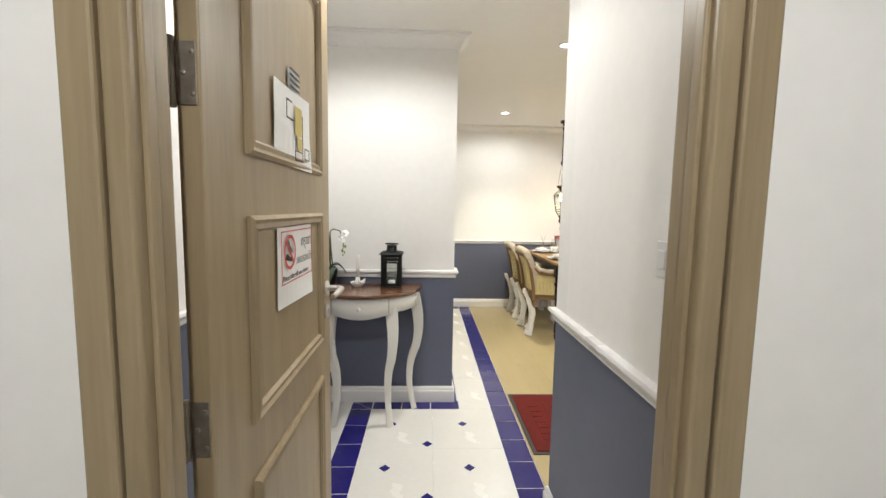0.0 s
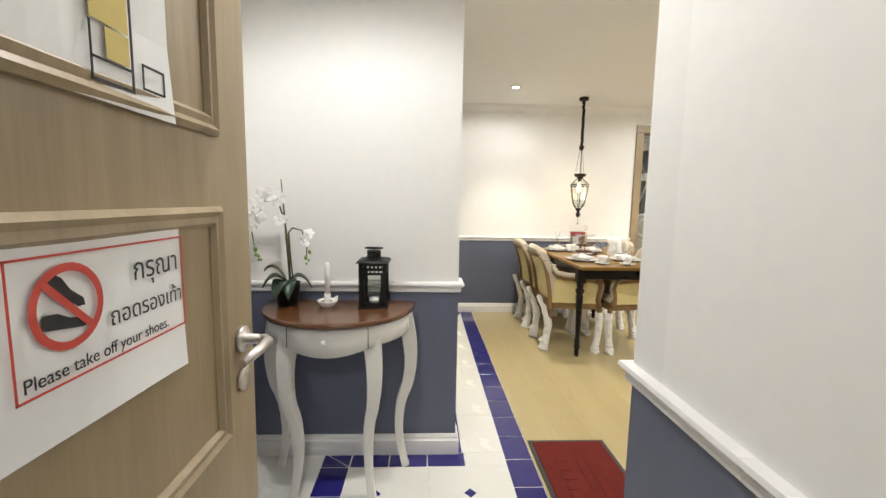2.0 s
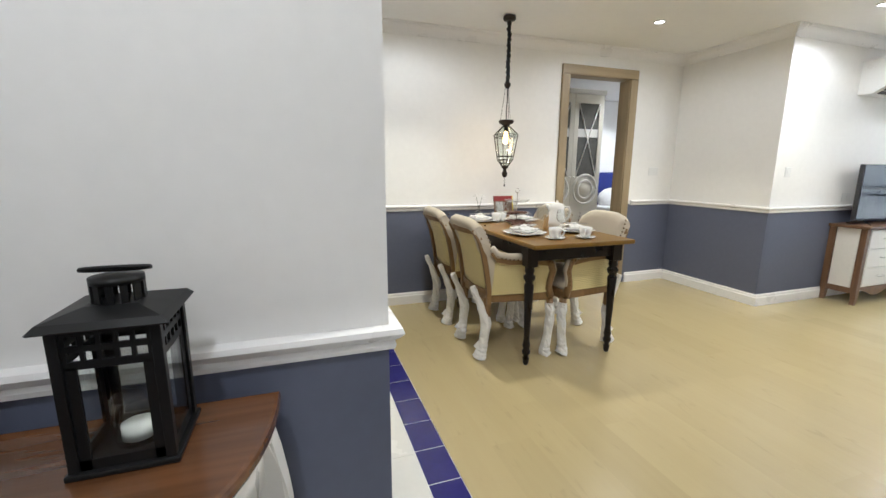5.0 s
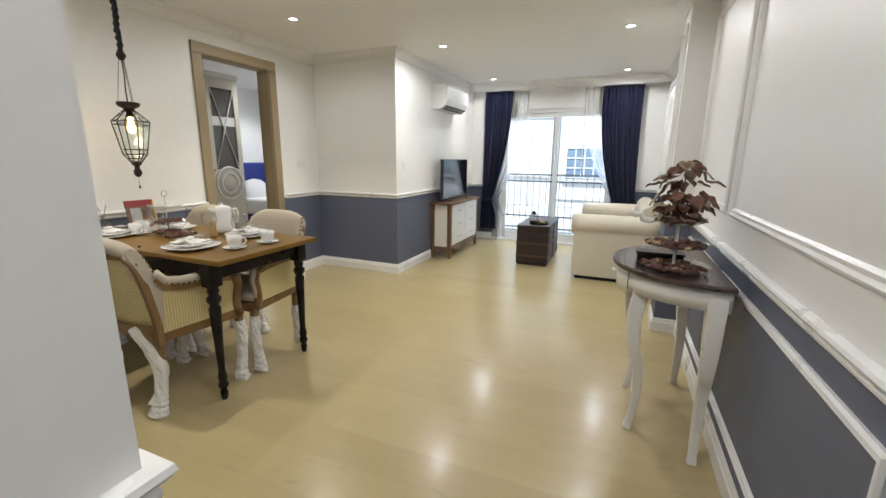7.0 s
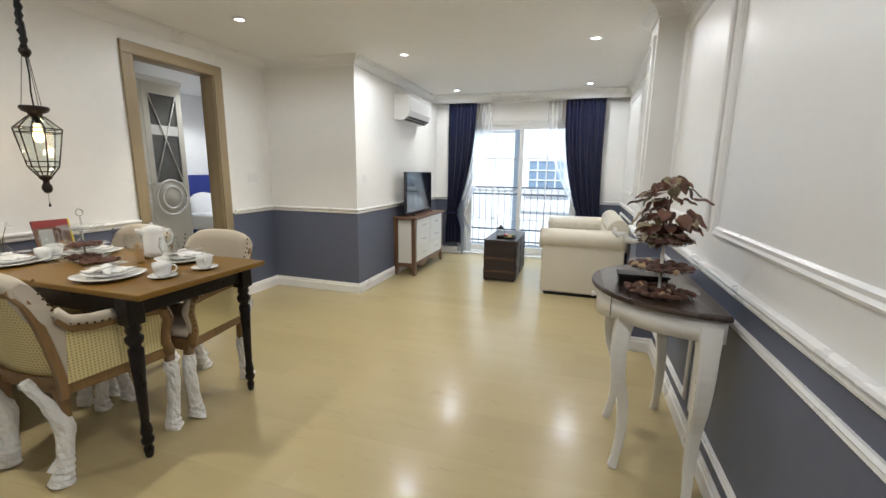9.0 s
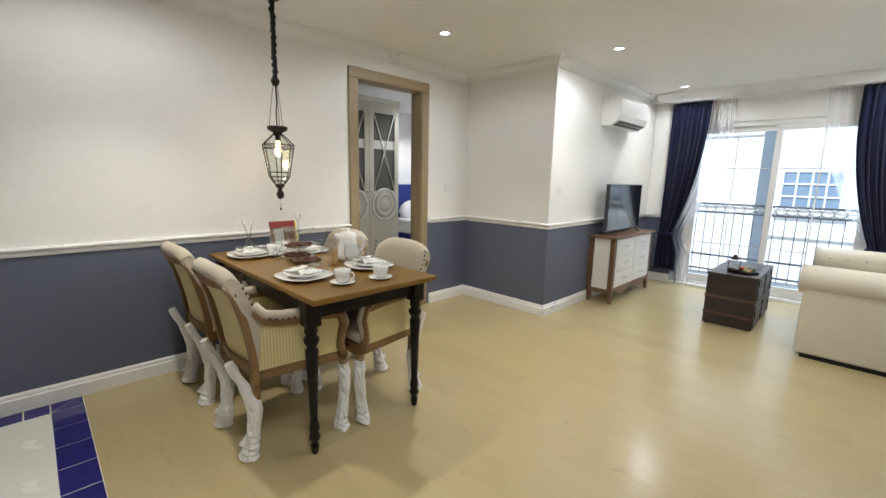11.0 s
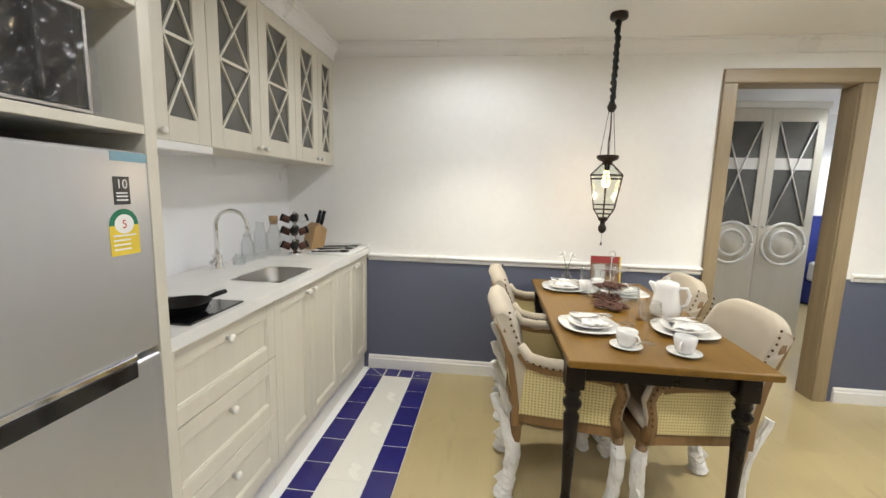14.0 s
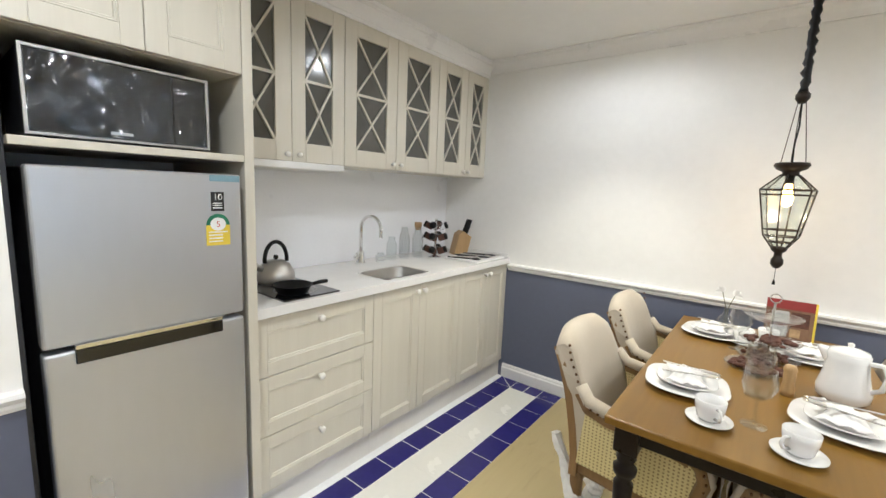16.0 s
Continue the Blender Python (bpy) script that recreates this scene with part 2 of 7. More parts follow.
M_PORC = mat("white_porcelain", (0.82, 0.81, 0.79), 0.12, var=0.015, coat=0.4)
M_NAPKIN = mat("white_cotton_napkin", (0.78, 0.77, 0.76), 0.9, var=0.05, bump=0.3, bump_scale=250)
M_GLASS = glass("clear_glass", (0.97, 0.98, 0.98), 0.04, 1.55, 0.6, 2.8)
M_PANE = glass("window_glass", (0.97, 0.99, 0.98))
M_BULB = glow("warm_filament", (1.0, 0.55, 0.15), 9.0)
M_LED = glow("downlight_led", (1.0, 0.93, 0.80), 22.0)
M_CAB = wood("cream_ash_cabinet", (0.665, 0.63, 0.54), (0.63, 0.595, 0.505), 0.38, axis=2, scale=18)
M_QUARTZ = mat("white_quartz", (0.80, 0.79, 0.77), 0.22, var=0.025, scale=9, fine=120, rvar=0.02)
M_SPLASH = mat("pale_backsplash", (0.85, 0.85, 0.87), 0.35, var=0.02, scale=3)
M_FRIDGE = mat("silver_fridge_steel", (0.54, 0.55, 0.58), 0.28, metal=0.65, var=0.02, scale=2, fine=30, stretch=(1, 1, 0.3), rvar=0.02)
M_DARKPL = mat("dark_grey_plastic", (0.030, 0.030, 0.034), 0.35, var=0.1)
M_BLACKGL = mat("black_glass", (0.006, 0.006, 0.007), 0.06, var=0.1, coat=0.5)
M_SMOKE = mat("smoked_cabinet_glass", (0.10, 0.097, 0.085), 0.12, var=0.25, scale=3, fine=9)
M_NAVY = mat("navy_curtain_cloth", (0.008, 0.010, 0.036), 0.85, var=0.14, scale=5, fine=150, bump=0.25, bump_scale=260, spec=0.2, sheen=0.1)
M_SHEER = sheer_mat()
M_SOFA = mat("cream_leatherette", (0.64, 0.59, 0.485), 0.45, var=0.04, scale=5, fine=120, bump=0.15, bump_scale=160)
M_RED = mat("red_cover", (0.45, 0.03, 0.025), 0.45, var=0.08)
M_MAROON = mat("dark_red_print", (0.22, 0.018, 0.015), 0.45, var=0.08)
M_RUG = mat("red_coir_mat", (0.135, 0.022, 0.018), 0.95, var=0.22, scale=20, fine=200, bump=0.9, bump_scale=240, spec=0.1)
M_RUBBER = mat("dark_rubber_edge", (0.05, 0.042, 0.040), 0.75, var=0.2)
M_PAPER = mat("white_paper", (0.80, 0.80, 0.79), 0.8, var=0.02)
M_INK = mat("black_ink", (0.02, 0.018, 0.018), 0.7)
M_INKRED = mat("red_ink", (0.50, 0.06, 0.04), 0.7)
M_INKOCHRE = mat("ochre_ink", (0.55, 0.44, 0.14), 0.7)
M_INKGREY = mat("grey_ink", (0.42, 0.42, 0.41), 0.7)
M_YELLOW = mat("yellow_label", (0.72, 0.55, 0.04), 0.5)
M_GREEN = mat("green_label", (0.02, 0.17, 0.09), 0.5)
M_LBLUE = mat("blue_label", (0.22, 0.36, 0.44), 0.5)
M_LEAF = mat("dark_orchid_leaf", (0.018, 0.040, 0.020), 0.35, var=0.3, scale=12)
M_STEM = mat("olive_stem", (0.085, 0.085, 0.035), 0.6, var=0.25)
M_BUD = mat("green_bud", (0.17, 0.26, 0.06), 0.5, var=0.2)
M_PETAL = mat("white_petal", (0.82, 0.81, 0.79), 0.6, var=0.03)
M_WAX = mat("ivory_wax", (0.84, 0.82, 0.77), 0.45, var=0.02)
M_LEAFRED = mat("wine_and_green_leaf", (0.135, 0.062, 0.040), 0.45, var=0.75, scale=22, fine=70)
M_LEAFPALE = mat("pale_variegated_leaf", (0.30, 0.25, 0.15), 0.5, var=0.6, scale=26, fine=80)
M_POTPOURRI = mat("brown_dried_petals", (0.085, 0.035, 0.022), 0.8, var=0.6, scale=30, fine=90)
M_PEBBLE = mat("tan_dried_pods", (0.36, 0.24, 0.12), 0.7, var=0.4, scale=25)
M_TRUNK = wood("black_brown_trunk", (0.034, 0.022, 0.020), (0.018, 0.013, 0.013), 0.4, axis=1, scale=12)
M_TRUNKBAND = mat("brown_leather_strap", (0.085, 0.042, 0.026), 0.5, var=0.3)
M_WALNUT = wood("walnut_frame", (0.19, 0.105, 0.055), (0.115, 0.06, 0.03), 0.4, axis=2, scale=14)
M_SCREEN = mat("tv_screen", (0.008, 0.009, 0.011), 0.05, var=0.05, coat=0.5)
M_PLASTIC = mat("white_plastic", (0.78, 0.78, 0.77), 0.35, var=0.02)
M_CORK = mat("cork", (0.42, 0.27, 0.13), 0.8, var=0.3)
M_BAMBOO = wood("bamboo_block", (0.44, 0.29, 0.13), (0.34, 0.21, 0.085), 0.45, axis=2, scale=20)
# black railing iron, its colour paled to imitate the glare outside
M_IRON = mat("glare_paled_iron", (0.13, 0.13, 0.14), 0.5, var=0.2)
M_FACADE = mat("cream_render", (0.84, 0.83, 0.80), 0.85, var=0.05, scale=0.6, fine=8)
M_FACGLASS = mat("blue_grey_far_glazing", (0.24, 0.31, 0.40), 0.15, var=0.2, scale=0.8)
M_CONCRETE = mat("grey_concrete", (0.40, 0.39, 0.37), 0.85, var=0.1, scale=3)
M_UNDERLAY = mat("tan_underlay", (0.22, 0.175, 0.095), 0.8)
M_HEADB = mat("royal_blue_upholstery", (0.022, 0.035, 0.21), 0.8, var=0.1, scale=8)
M_BEDLINEN = mat("white_bedlinen", (0.80, 0.80, 0.80), 0.9, var=0.03, bump=0.2)
M_SINK = mat("satin_sink_steel", (0.42, 0.41, 0.39), 0.38, metal=1.0, var=0.05)
M_FILM = glass("plastic_wrap_film", (0.93, 0.94, 0.96), 0.12, 1.5, 0.42, 3.6)
M_HINGE = mat("worn_hinge_steel", (0.30, 0.27, 0.23), 0.45, metal=0.8, var=0.25, scale=40)


# ---- mesh helpers ----
def box(bm, a, b, bev=0.0, mi=0, m=None, seg=2):
    r = bmesh.ops.create_cube(bm, size=1.0)
    vs = r["verts"]
    c = [(p + q) / 2 for p, q in zip(a, b)]
    s = [abs(q - p) for p, q in zip(a, b)]
    for v in vs:
        v.co = Vector((v.co.x * s[0] + c[0], v.co.y * s[1] + c[1], v.co.z * s[2] + c[2]))
    faces = set(f for v in vs for f in v.link_faces)
    if bev:
        es = list({e for v in vs for e in v.link_edges})
        rr = bmesh.ops.bevel(bm, geom=es, offset=bev, segments=seg, affect="EDGES", profile=0.5)
        faces = set(rr["faces"]) | {f for f in faces if f.is_valid}
        faces |= {f for v in rr["verts"] for f in v.link_faces}
        vs = list({v for f in faces for v in f.verts})
    for f in faces:
        f.material_index = mi
    if m is not None:
        bmesh.ops.transform(bm, matrix=m, verts=vs)
    return vs


def lathe(bm, prof, seg=24, at=(0, 0, 0), mi=0, smooth=True, m=None, sx=1.0, sy=1.0):
    """Turned shape from (radius, z) pairs; ends on the axis close it."""
    rings = []
    allv = []
    for r, z in prof:
        if r < 1e-5:
            v = bm.verts.new((at[0], at[1], at[2] + z))
            rings.append([v])
            allv.append(v)
        else:
            ring = [bm.verts.new((at[0] + sx * r * math.cos(2 * math.pi * k / seg), at[1] + sy * r * math.sin(2 * math.pi * k / seg), at[2] + z)) for k in range(seg)]
            rings.append(ring)
            allv += ring
    for p, q in zip(rings, rings[1:]):
        for k in range(seg):
            k2 = (k + 1) % seg
            if len(p) == 1 and len(q) == 1:
                continue
            if len(p) == 1:
                vs = (p[0], q[k2], q[k])
            elif len(q) == 1:
                vs = (p[k], p[k2], q[0])
            else:
                vs = (p[k], p[k2], q[k2], q[k])
            f = bm.faces.new(vs)
            f.smooth, f.material_index = smooth, mi
    if m is not None:
        bmesh.ops.transform(bm, matrix=m, verts=allv)
    return allv


def tube(bm, pts, r, seg=8, mi=0, smooth=True, sq=1.0, turn=0.0):
    """A swept round (or squashed) bar along points; r one radius or one for each point."""
    pts = [Vector(p) for p in pts]
    rs = r if isinstance(r, (list, tuple)) else [r] * len(pts)
    rings = []
    up = None
    for i, p in enumerate(pts):
        d = (pts[min(i + 1, len(pts) - 1)] - pts[max(i - 1, 0)]).normalized()
        if up is None:
            ref = Vector((0, 0, 1)) if abs(d.z) < 0.9 else Vector((1, 0, 0))
            up = (ref - d * ref.dot(d)).normalized()
        else:
            up = (up - d * up.dot(d)).normalized()
        side = d.cross(up)
        rings.append([bm.verts.new(p + rs[i] * (math.cos(turn + 2 * math.pi * k / seg) * side + sq * math.sin(turn + 2 * math.pi * k / seg) * up)) for k in range(seg)])
    for a, b in zip(rings, rings[1:]):
        for k in range(seg):
            f = bm.faces.new((a[k], a[(k + 1) % seg], b[(k + 1) % seg], b[k]))
            f.smooth, f.material_index = smooth, mi
    for ring in (rings[0][::-1], rings[-1]):
        bm.faces.new(ring).material_index = mi
    return rings


def prism(bm, poly, axis, a, b, mi=0, bev=0.0):
    """A flat outline pushed out along an axis (0, 1, 2) from a to b; the outline's two numbers are the other axes in order."""
    def p3(p, h):
        q = list(p)
        q.insert(axis, h)
        return q
    lo = [bm.verts.new(p3(p, a)) for p in poly]
    hi = [bm.verts.new(p3(p, b)) for p in poly]
    fs = [bm.faces.new(lo[::-1]), bm.faces.new(hi)]
    n = len(poly)
    for k in range(n):
        fs.append(bm.faces.new((lo[k], lo[(k + 1) % n], hi[(k + 1) % n], hi[k])))
    for f in fs:
        f.material_index = mi
    bmesh.ops.recalc_face_normals(bm, faces=fs)
    if bev:
        es = list(set(fs[0].edges) | set(fs[1].edges))
        bmesh.ops.bevel(bm, geom=es, offset=bev, segments=2, affect="EDGES", profile=0.5)
    return lo + hi


def blob(bm, at, size, seg=8, mi=0, m=None):
    prof = [(math.sin(math.pi * k / 6), -math.cos(math.pi * k / 6)) for k in range(7)]
    prof[0], prof[-1] = (0, -1), (0, 1)
    vs = lathe(bm, prof, seg, mi=mi)
    mm = Matrix.Translation(at) @ (m or Matrix()) @ Matrix.Diagonal((*size, 1))
    bmesh.ops.transform(bm, matrix=mm, verts=vs)
    return vs


def finish(name, bm, materials):
    me = bpy.data.meshes.new(name)
    bmesh.ops.recalc_face_normals(bm, faces=bm.faces)
    bm.to_mesh(me)
    bm.free()
    for mm in (materials if isinstance(materials, (list, tuple)) else [materials]):
        me.materials.append(mm)
    return me


def part(name, bm, material, parent, label="", shade=False):
    """Links a bmesh as one mesh object under a thing or under a part."""
    ob = new(name, finish(name, bm, material))
    ob.parent = parent
    if material is M_GLASS:
        ob.visible_shadow = False
    if label:
        tagged(ob, label)
    if shade:
        for p in ob.data.polygons:
            p.use_smooth = True
    return ob


def thing(name, label, category, at=(0, 0, 0), rz=0.0, group=""):
    ob = new(name)
    ob.empty_display_size = 0.1
    ob.matrix_basis = pose(*at, 0, 0, rz)
    return tagged(ob, label, category, group)


def solo(name, bm, material, label, category, at=(0, 0, 0), rz=0.0, group="", kind=""):
    ob = new(name, finish(name, bm, material))
    ob.matrix_basis = pose(*at, 0, 0, rz)
    return tagged(ob, label, category, group, kind)


def setting(name, bm, material, label="", category=""):
    ob = new(name, finish(name, bm, material))
    return tagged(ob, label, category, "", "structure")


def B():
    return bmesh.new()


def bx(a, b, bev=0.0, mi=0, seg=2):
    bm = B()
    box(bm, a, b, bev, mi, seg=seg)
    return bm


def piece(name, me, parent, m):
    """One more object on shared mesh data, under its parent."""
    ob = new(name, me)
    ob.parent = parent
    ob.matrix_basis = m
    return ob


def sweep_trim(bm, path, prof, mi=0):
    """A moulding along a plan path with mitred corners; prof: (distance into the room, z), the room lies to the left of the way."""
    n = len(path)
    rings = []
    for i, p in enumerate(path):
        p = Vector(p)
        ds = []
        if i > 0:
            ds.append((p - Vector(path[i - 1])).normalized())
        if i < n - 1:
            ds.append((Vector(path[i + 1]) - p).normalized())
        ns = [Vector((-d.y, d.x)) for d in ds]
        if len(ns) == 2:
            mv = ns[0] + ns[1]
            mv = mv / mv.dot(ns[0])
        else:
            mv = ns[0]
        rings.append([bm.verts.new((p.x + mv.x * d, p.y + mv.y * d, z)) for d, z in prof])
    k = len(prof)
    for a, b in zip(rings, rings[1:]):
        for j in range(k):
            f = bm.faces.new((a[j], a[(j + 1) % k], b[(j + 1) % k], b[j]))
            f.material_index = mi
    for ring in (rings[0], rings[-1][::-1]):
        bm.faces.new(ring).material_index = mi


def frame_moulding(bm, x0, z0, x1, z1, w, d, mp):
    """A mitred picture-frame moulding in a plane; mp(u, v, h) gives the place from plane and height off it."""
    prof = [(0, 0), (0, d * 0.55), (w * 0.25, d), (w * 0.5, d * 0.6), (w * 0.8, d * 0.75), (w, d * 0.2), (w, 0)]
    corners = [(x0, z0, 1, 1), (x1, z0, -1, 1), (x1, z1, -1, -1), (x0, z1, 1, -1)]
    rings = [[bm.verts.new(mp(x + sx * o, z + sz * o, h)) for o, h in prof] for x, z, sx, sz in corners]
    k = len(prof)
    for i in range(4):
        a, b = rings[i], rings[(i + 1) % 4]
        for j in range(k - 1):
            bm.faces.new((a[j], a[j + 1], b[j + 1], b[j]))


# ---- the setting ----
DADO, CEIL = 0.825, 2.27


def wall(name, boxes, label, upper=None):
    """Wall of boxes (x0, y0, x1, y1, z0, z1), grey-blue below the dado line and white above."""
    bm = B()
    for x0, y0, x1, y1, z0, z1 in boxes:
        if z0 < DADO < z1:
            box(bm, (x0, y0, z0), (x1, y1, DADO), mi=1)
            box(bm, (x0, y0, DADO), (x1, y1, z1), mi=0)
        else:
            box(bm, (x0, y0, z0), (x1, y1, z1), mi=0 if z0 >= DADO else 1)
    return setting(name, bm, [upper or M_WHITE, M_BLUE], label, "wall")


LOW = -0.02
wall("wall_north", [(-0.52, 5.30, 2.50, 5.42, LOW, CEIL), (2.50, 5.30, 3.26, 5.42, 2.04, CEIL), (3.26, 5.30, 3.98, 5.42, LOW, CEIL)], "white wall with grey-blue dado and a doorway")
wall("wall_recess", [(3.86, 4.42, 3.98, 5.30, LOW, CEIL)], "white wall return with grey-blue dado")
wall("wall_tv", [(3.86, 4.30, 6.40, 4.42, LOW, CEIL)], "white living room wall with grey-blue dado")
wall("wall_window", [(6.25, 1.57, 6.40, 2.24, LOW, CEIL), (6.25, 3.86, 6.40, 4.30, LOW, CEIL), (6.25, 2.24, 6.40, 3.86, 1.93, CEIL)], "white wall around the balcony door")
wall("wall_south", [(0.65, 1.57, 6.25, 1.69, LOW, CEIL), (3.30, 1.69, 3.60, 1.845, LOW, CEIL)], "white panelled wall with grey-blue dado", M_SATIN)
wall("wall_foyer_east", [(0.65, 0.78, 0.77, 1.57, LOW, CEIL)], "white foyer wall with grey-blue dado")
wall("wall_foyer_west", [(-0.87, 0.78, -0.75, 2.79, LOW, CEIL)], "white foyer wall with grey-blue dado")
wall("wall_foyer_end", [(-0.75, 2.67, 0.305, 2.79, LOW, CEIL)], "white end wall of the foyer with grey-blue dado")
bm = B()
box(bm, (-0.52, 2.79, LOW), (-0.40, 5.30, CEIL))
setting("wall_kitchen", bm, M_SPLASH, "pale painted wall behind the kitchen", "wall")
bm = B()
for a, b in (((-2.0, 0.66, LOW), (-0.31, 0.78, CEIL)), ((0.575, 0.66, LOW), (2.2, 0.78, CEIL)), ((-0.31, 0.66, 2.08), (0.575, 0.78, CEIL))):
    box(bm, a, b)
setting("wall_entrance", bm, M_WHITE, "white corridor wall around the entrance door", "wall")
bm = B()
for a, b in (((-2.12, -1.3, LOW), (-2.0, 0.78, CEIL)), ((2.2, -1.3, LOW), (2.32, 0.78, CEIL)), ((-2.12, -1.42, LOW), (2.32, -1.3, CEIL))):
    box(bm, a, b)
setting("wall_corridor", bm, M_WHITE, "plain white corridor walls", "wall")
bm = B()
box(bm, (-2.2, -1.42, CEIL), (6.40, 5.42, CEIL + 0.12))
setting("ceiling", bm, M_CEIL, "plain white ceiling", "ceiling")

# mouldings along the walls
BASE = [(0, 0.0), (0.017, 0.0), (0.017, 0.072), (0.011, 0.080), (0.011, 0.090), (0.005, 0.102), (0, 0.102)]
RAIL = [(0, 0.812), (0.010, 0.812), (0.013, 0.822), (0.010, 0.830), (0.020, 0.838), (0.027, 0.847), (0.024, 0.857), (0.0, 0.860)]
COVE = [(0, 2.19), (0.010, 2.19), (0.012, 2.200), (0.018, 2.216), (0.028, 2.232), (0.042, 2.245), (0.058, 2.253), (0.060, 2.260), (0.070, 2.262), (0.070, CEIL + 0.004), (0, CEIL + 0.004)]
P_SOUTH = [(0.65, 0.78), (0.65, 1.69), (3.30, 1.69), (3.30, 1.845), (3.60, 1.845), (3.60, 1.69), (6.25, 1.69), (6.25, 2.22)]
P_EAST = [(6.25, 3.88), (6.25, 4.30), (3.86, 4.30), (3.86, 5.30), (3.338, 5.30)]
P_NORTH = [(2.443, 5.30), (0.20, 5.30)]
P_FOYER = [(0.305, 2.79), (0.305, 2.67), (-0.75, 2.67), (-0.75, 0.78)]
for nm, prof, label, paths in (("baseboard", BASE, "white moulded baseboard", (P_SOUTH, P_EAST, P_NORTH, P_FOYER)),
                               ("dado_rail", RAIL, "white moulded dado rail", (P_SOUTH, P_EAST, P_NORTH, P_FOYER)),
                               ("cornice", COVE, "white cove cornice", (P_SOUTH[:-1] + [(6.25, 4.30), (3.86, 4.30), (3.86, 5.30), (-0.06, 5.30)], P_FOYER))):
    for path in paths:
        bm = B()
        sweep_trim(bm, path, prof)
        setting(nm, bm, M_TRIM, label, "trim")

# picture-frame mouldings on the panelled wall
def south_panel(x0, z0, x1, z1, w=0.04, y=1.69):
    bm = B()
    frame_moulding(bm, x0, z0, x1, z1, w, 0.016, lambda u, v, h: (u, y + h, v))
    setting("trim_panel", bm, M_TRIM, "white picture-frame wall moulding", "trim")


for x0, x1 in ((0.912, 2.255), (2.345, 3.23), (3.70, 4.90), (4.98, 6.15)):
    south_panel(x0, 0.99, x1, 2.10)
    south_panel(x0, 0.17, x1, 0.735, 0.032)
south_panel(3.345, 1.02, 3.555, 2.10, 0.025, 1.845)

# floor: slab, boards, tiles
bm = B()
box(bm, (-2.2, -1.42, -0.14), (6.40, 5.42, -0.0025))
floor = setting("floor", bm, M_SLAB, "tiled entrance and kitchen strip beside pale wood boards", "floor")
bm = B()
box(bm, (-2.0, -1.3, -0.012), (2.2, 0.66, 0.0))
box(bm, (-0.31, 0.66, -0.012), (0.575, 0.84, 0.0))
setting("floor_corridor", bm, M_WTILE, "pale corridor floor", "floor")

# entrance door frame
def liner(name, x0, x1, y0, y1, top, w, proud, label, inner=1.0):
    """A timber door frame: jambs and head round an opening x0..x1, with architraves on both faces."""
    ob = thing(name, label, "door frame")
    tagged(ob, kind="structure")
    for s, xa, xb in ((-1, x0 - 0.03, x0), (1, x1, x1 + 0.03)):
        part("jamb", bx((xa, y0, 0), (xb, y1, top), 0.003), M_DOORWOOD, ob)
    part("head", bx((x0 - 0.03, y0, top), (x1 + 0.03, y1, top + 0.03), 0.003), M_DOORWOOD_X, ob)
    for ya, yb, w in ((y0 - proud, y0, w), (y1, y1 + proud, min(w, inner))):
        part("architrave", bx((x0 - w, ya, 0), (x0 - 0.004, yb, top + 0.003), 0.005), M_DOORWOOD, ob)
        part("architrave", bx((x1 + 0.004, ya, 0), (x1 + w, yb, top + 0.003), 0.005), M_DOORWOOD, ob)
        part("architrave", bx((x0 - w, ya, top + 0.004), (x1 + w, yb, top + w), 0.005), M_DOORWOOD_X, ob)
    return ob


ent = liner("door_frame_1", -0.28, 0.545, 0.66, 0.78, 2.05, 0.050, 0.018, "taupe wooden frame of the entrance door", 0.012)
for s, xa in ((1, -0.28), (-1, 0.545)):
    part("stop", bx((min(xa, xa + s * 0.034), 0.645, 0), (max(xa, xa + s * 0.034), 0.735, 2.05), 0.006, seg=3), M_DOORWOOD, ent)
    part("stop_bead", bx((min(xa, xa + s * 0.041), 0.668, 0), (max(xa, xa + s * 0.041), 0.690, 2.05), 0.003), M_DOORWOOD, ent)
part("strike_plate", bx((0.541, 0.742, 0.85), (0.5465, 0.772, 0.975), 0.001), M_HINGE, ent, "brushed steel strike plate")
bed = liner("door_frame_2", 2.53, 3.21, 5.30, 5.42, 2.01, 0.088, 0.02, "taupe wooden frame of the bedroom doorway")

# ---- ceiling lights ----
def downlight(x, y, power=DOWN_W, cone=150, beam=0.0):
    """A recessed lamp: a wide soft spill and, where it has a lens, a tighter warm beam."""
    ob = thing("downlight", "small round white recessed ceiling downlight, lit", "downlight", (x, y, CEIL), group="ceiling downlights")
    bm = B()
    lathe(bm, [(0.030, -0.002), (0.034, -0.008), (0.046, -0.006), (0.047, 0.0)], 24)
    part("trim_ring", bm, M_PLASTIC, ob)
    bm = B()
    lathe(bm, [(0, -0.003), (0.030, -0.003)], 20)
    part("led", bm, M_LED, ob, "glowing diffuser")
    sp, data = lamp("downlight_beam", "SPOT", (x, y, CEIL - 0.02), power * 4, WARM)
    data.spot_size, data.spot_blend, data.shadow_soft_size = radians(cone), 0.45, 0.035
    if beam:
        sp, data = lamp("downlight_beam", "SPOT", (x, y, CEIL - 0.02), beam, BEAM)
        data.spot_size, data.spot_blend, data.shadow_soft_size = radians(96), 0.85, 0.030


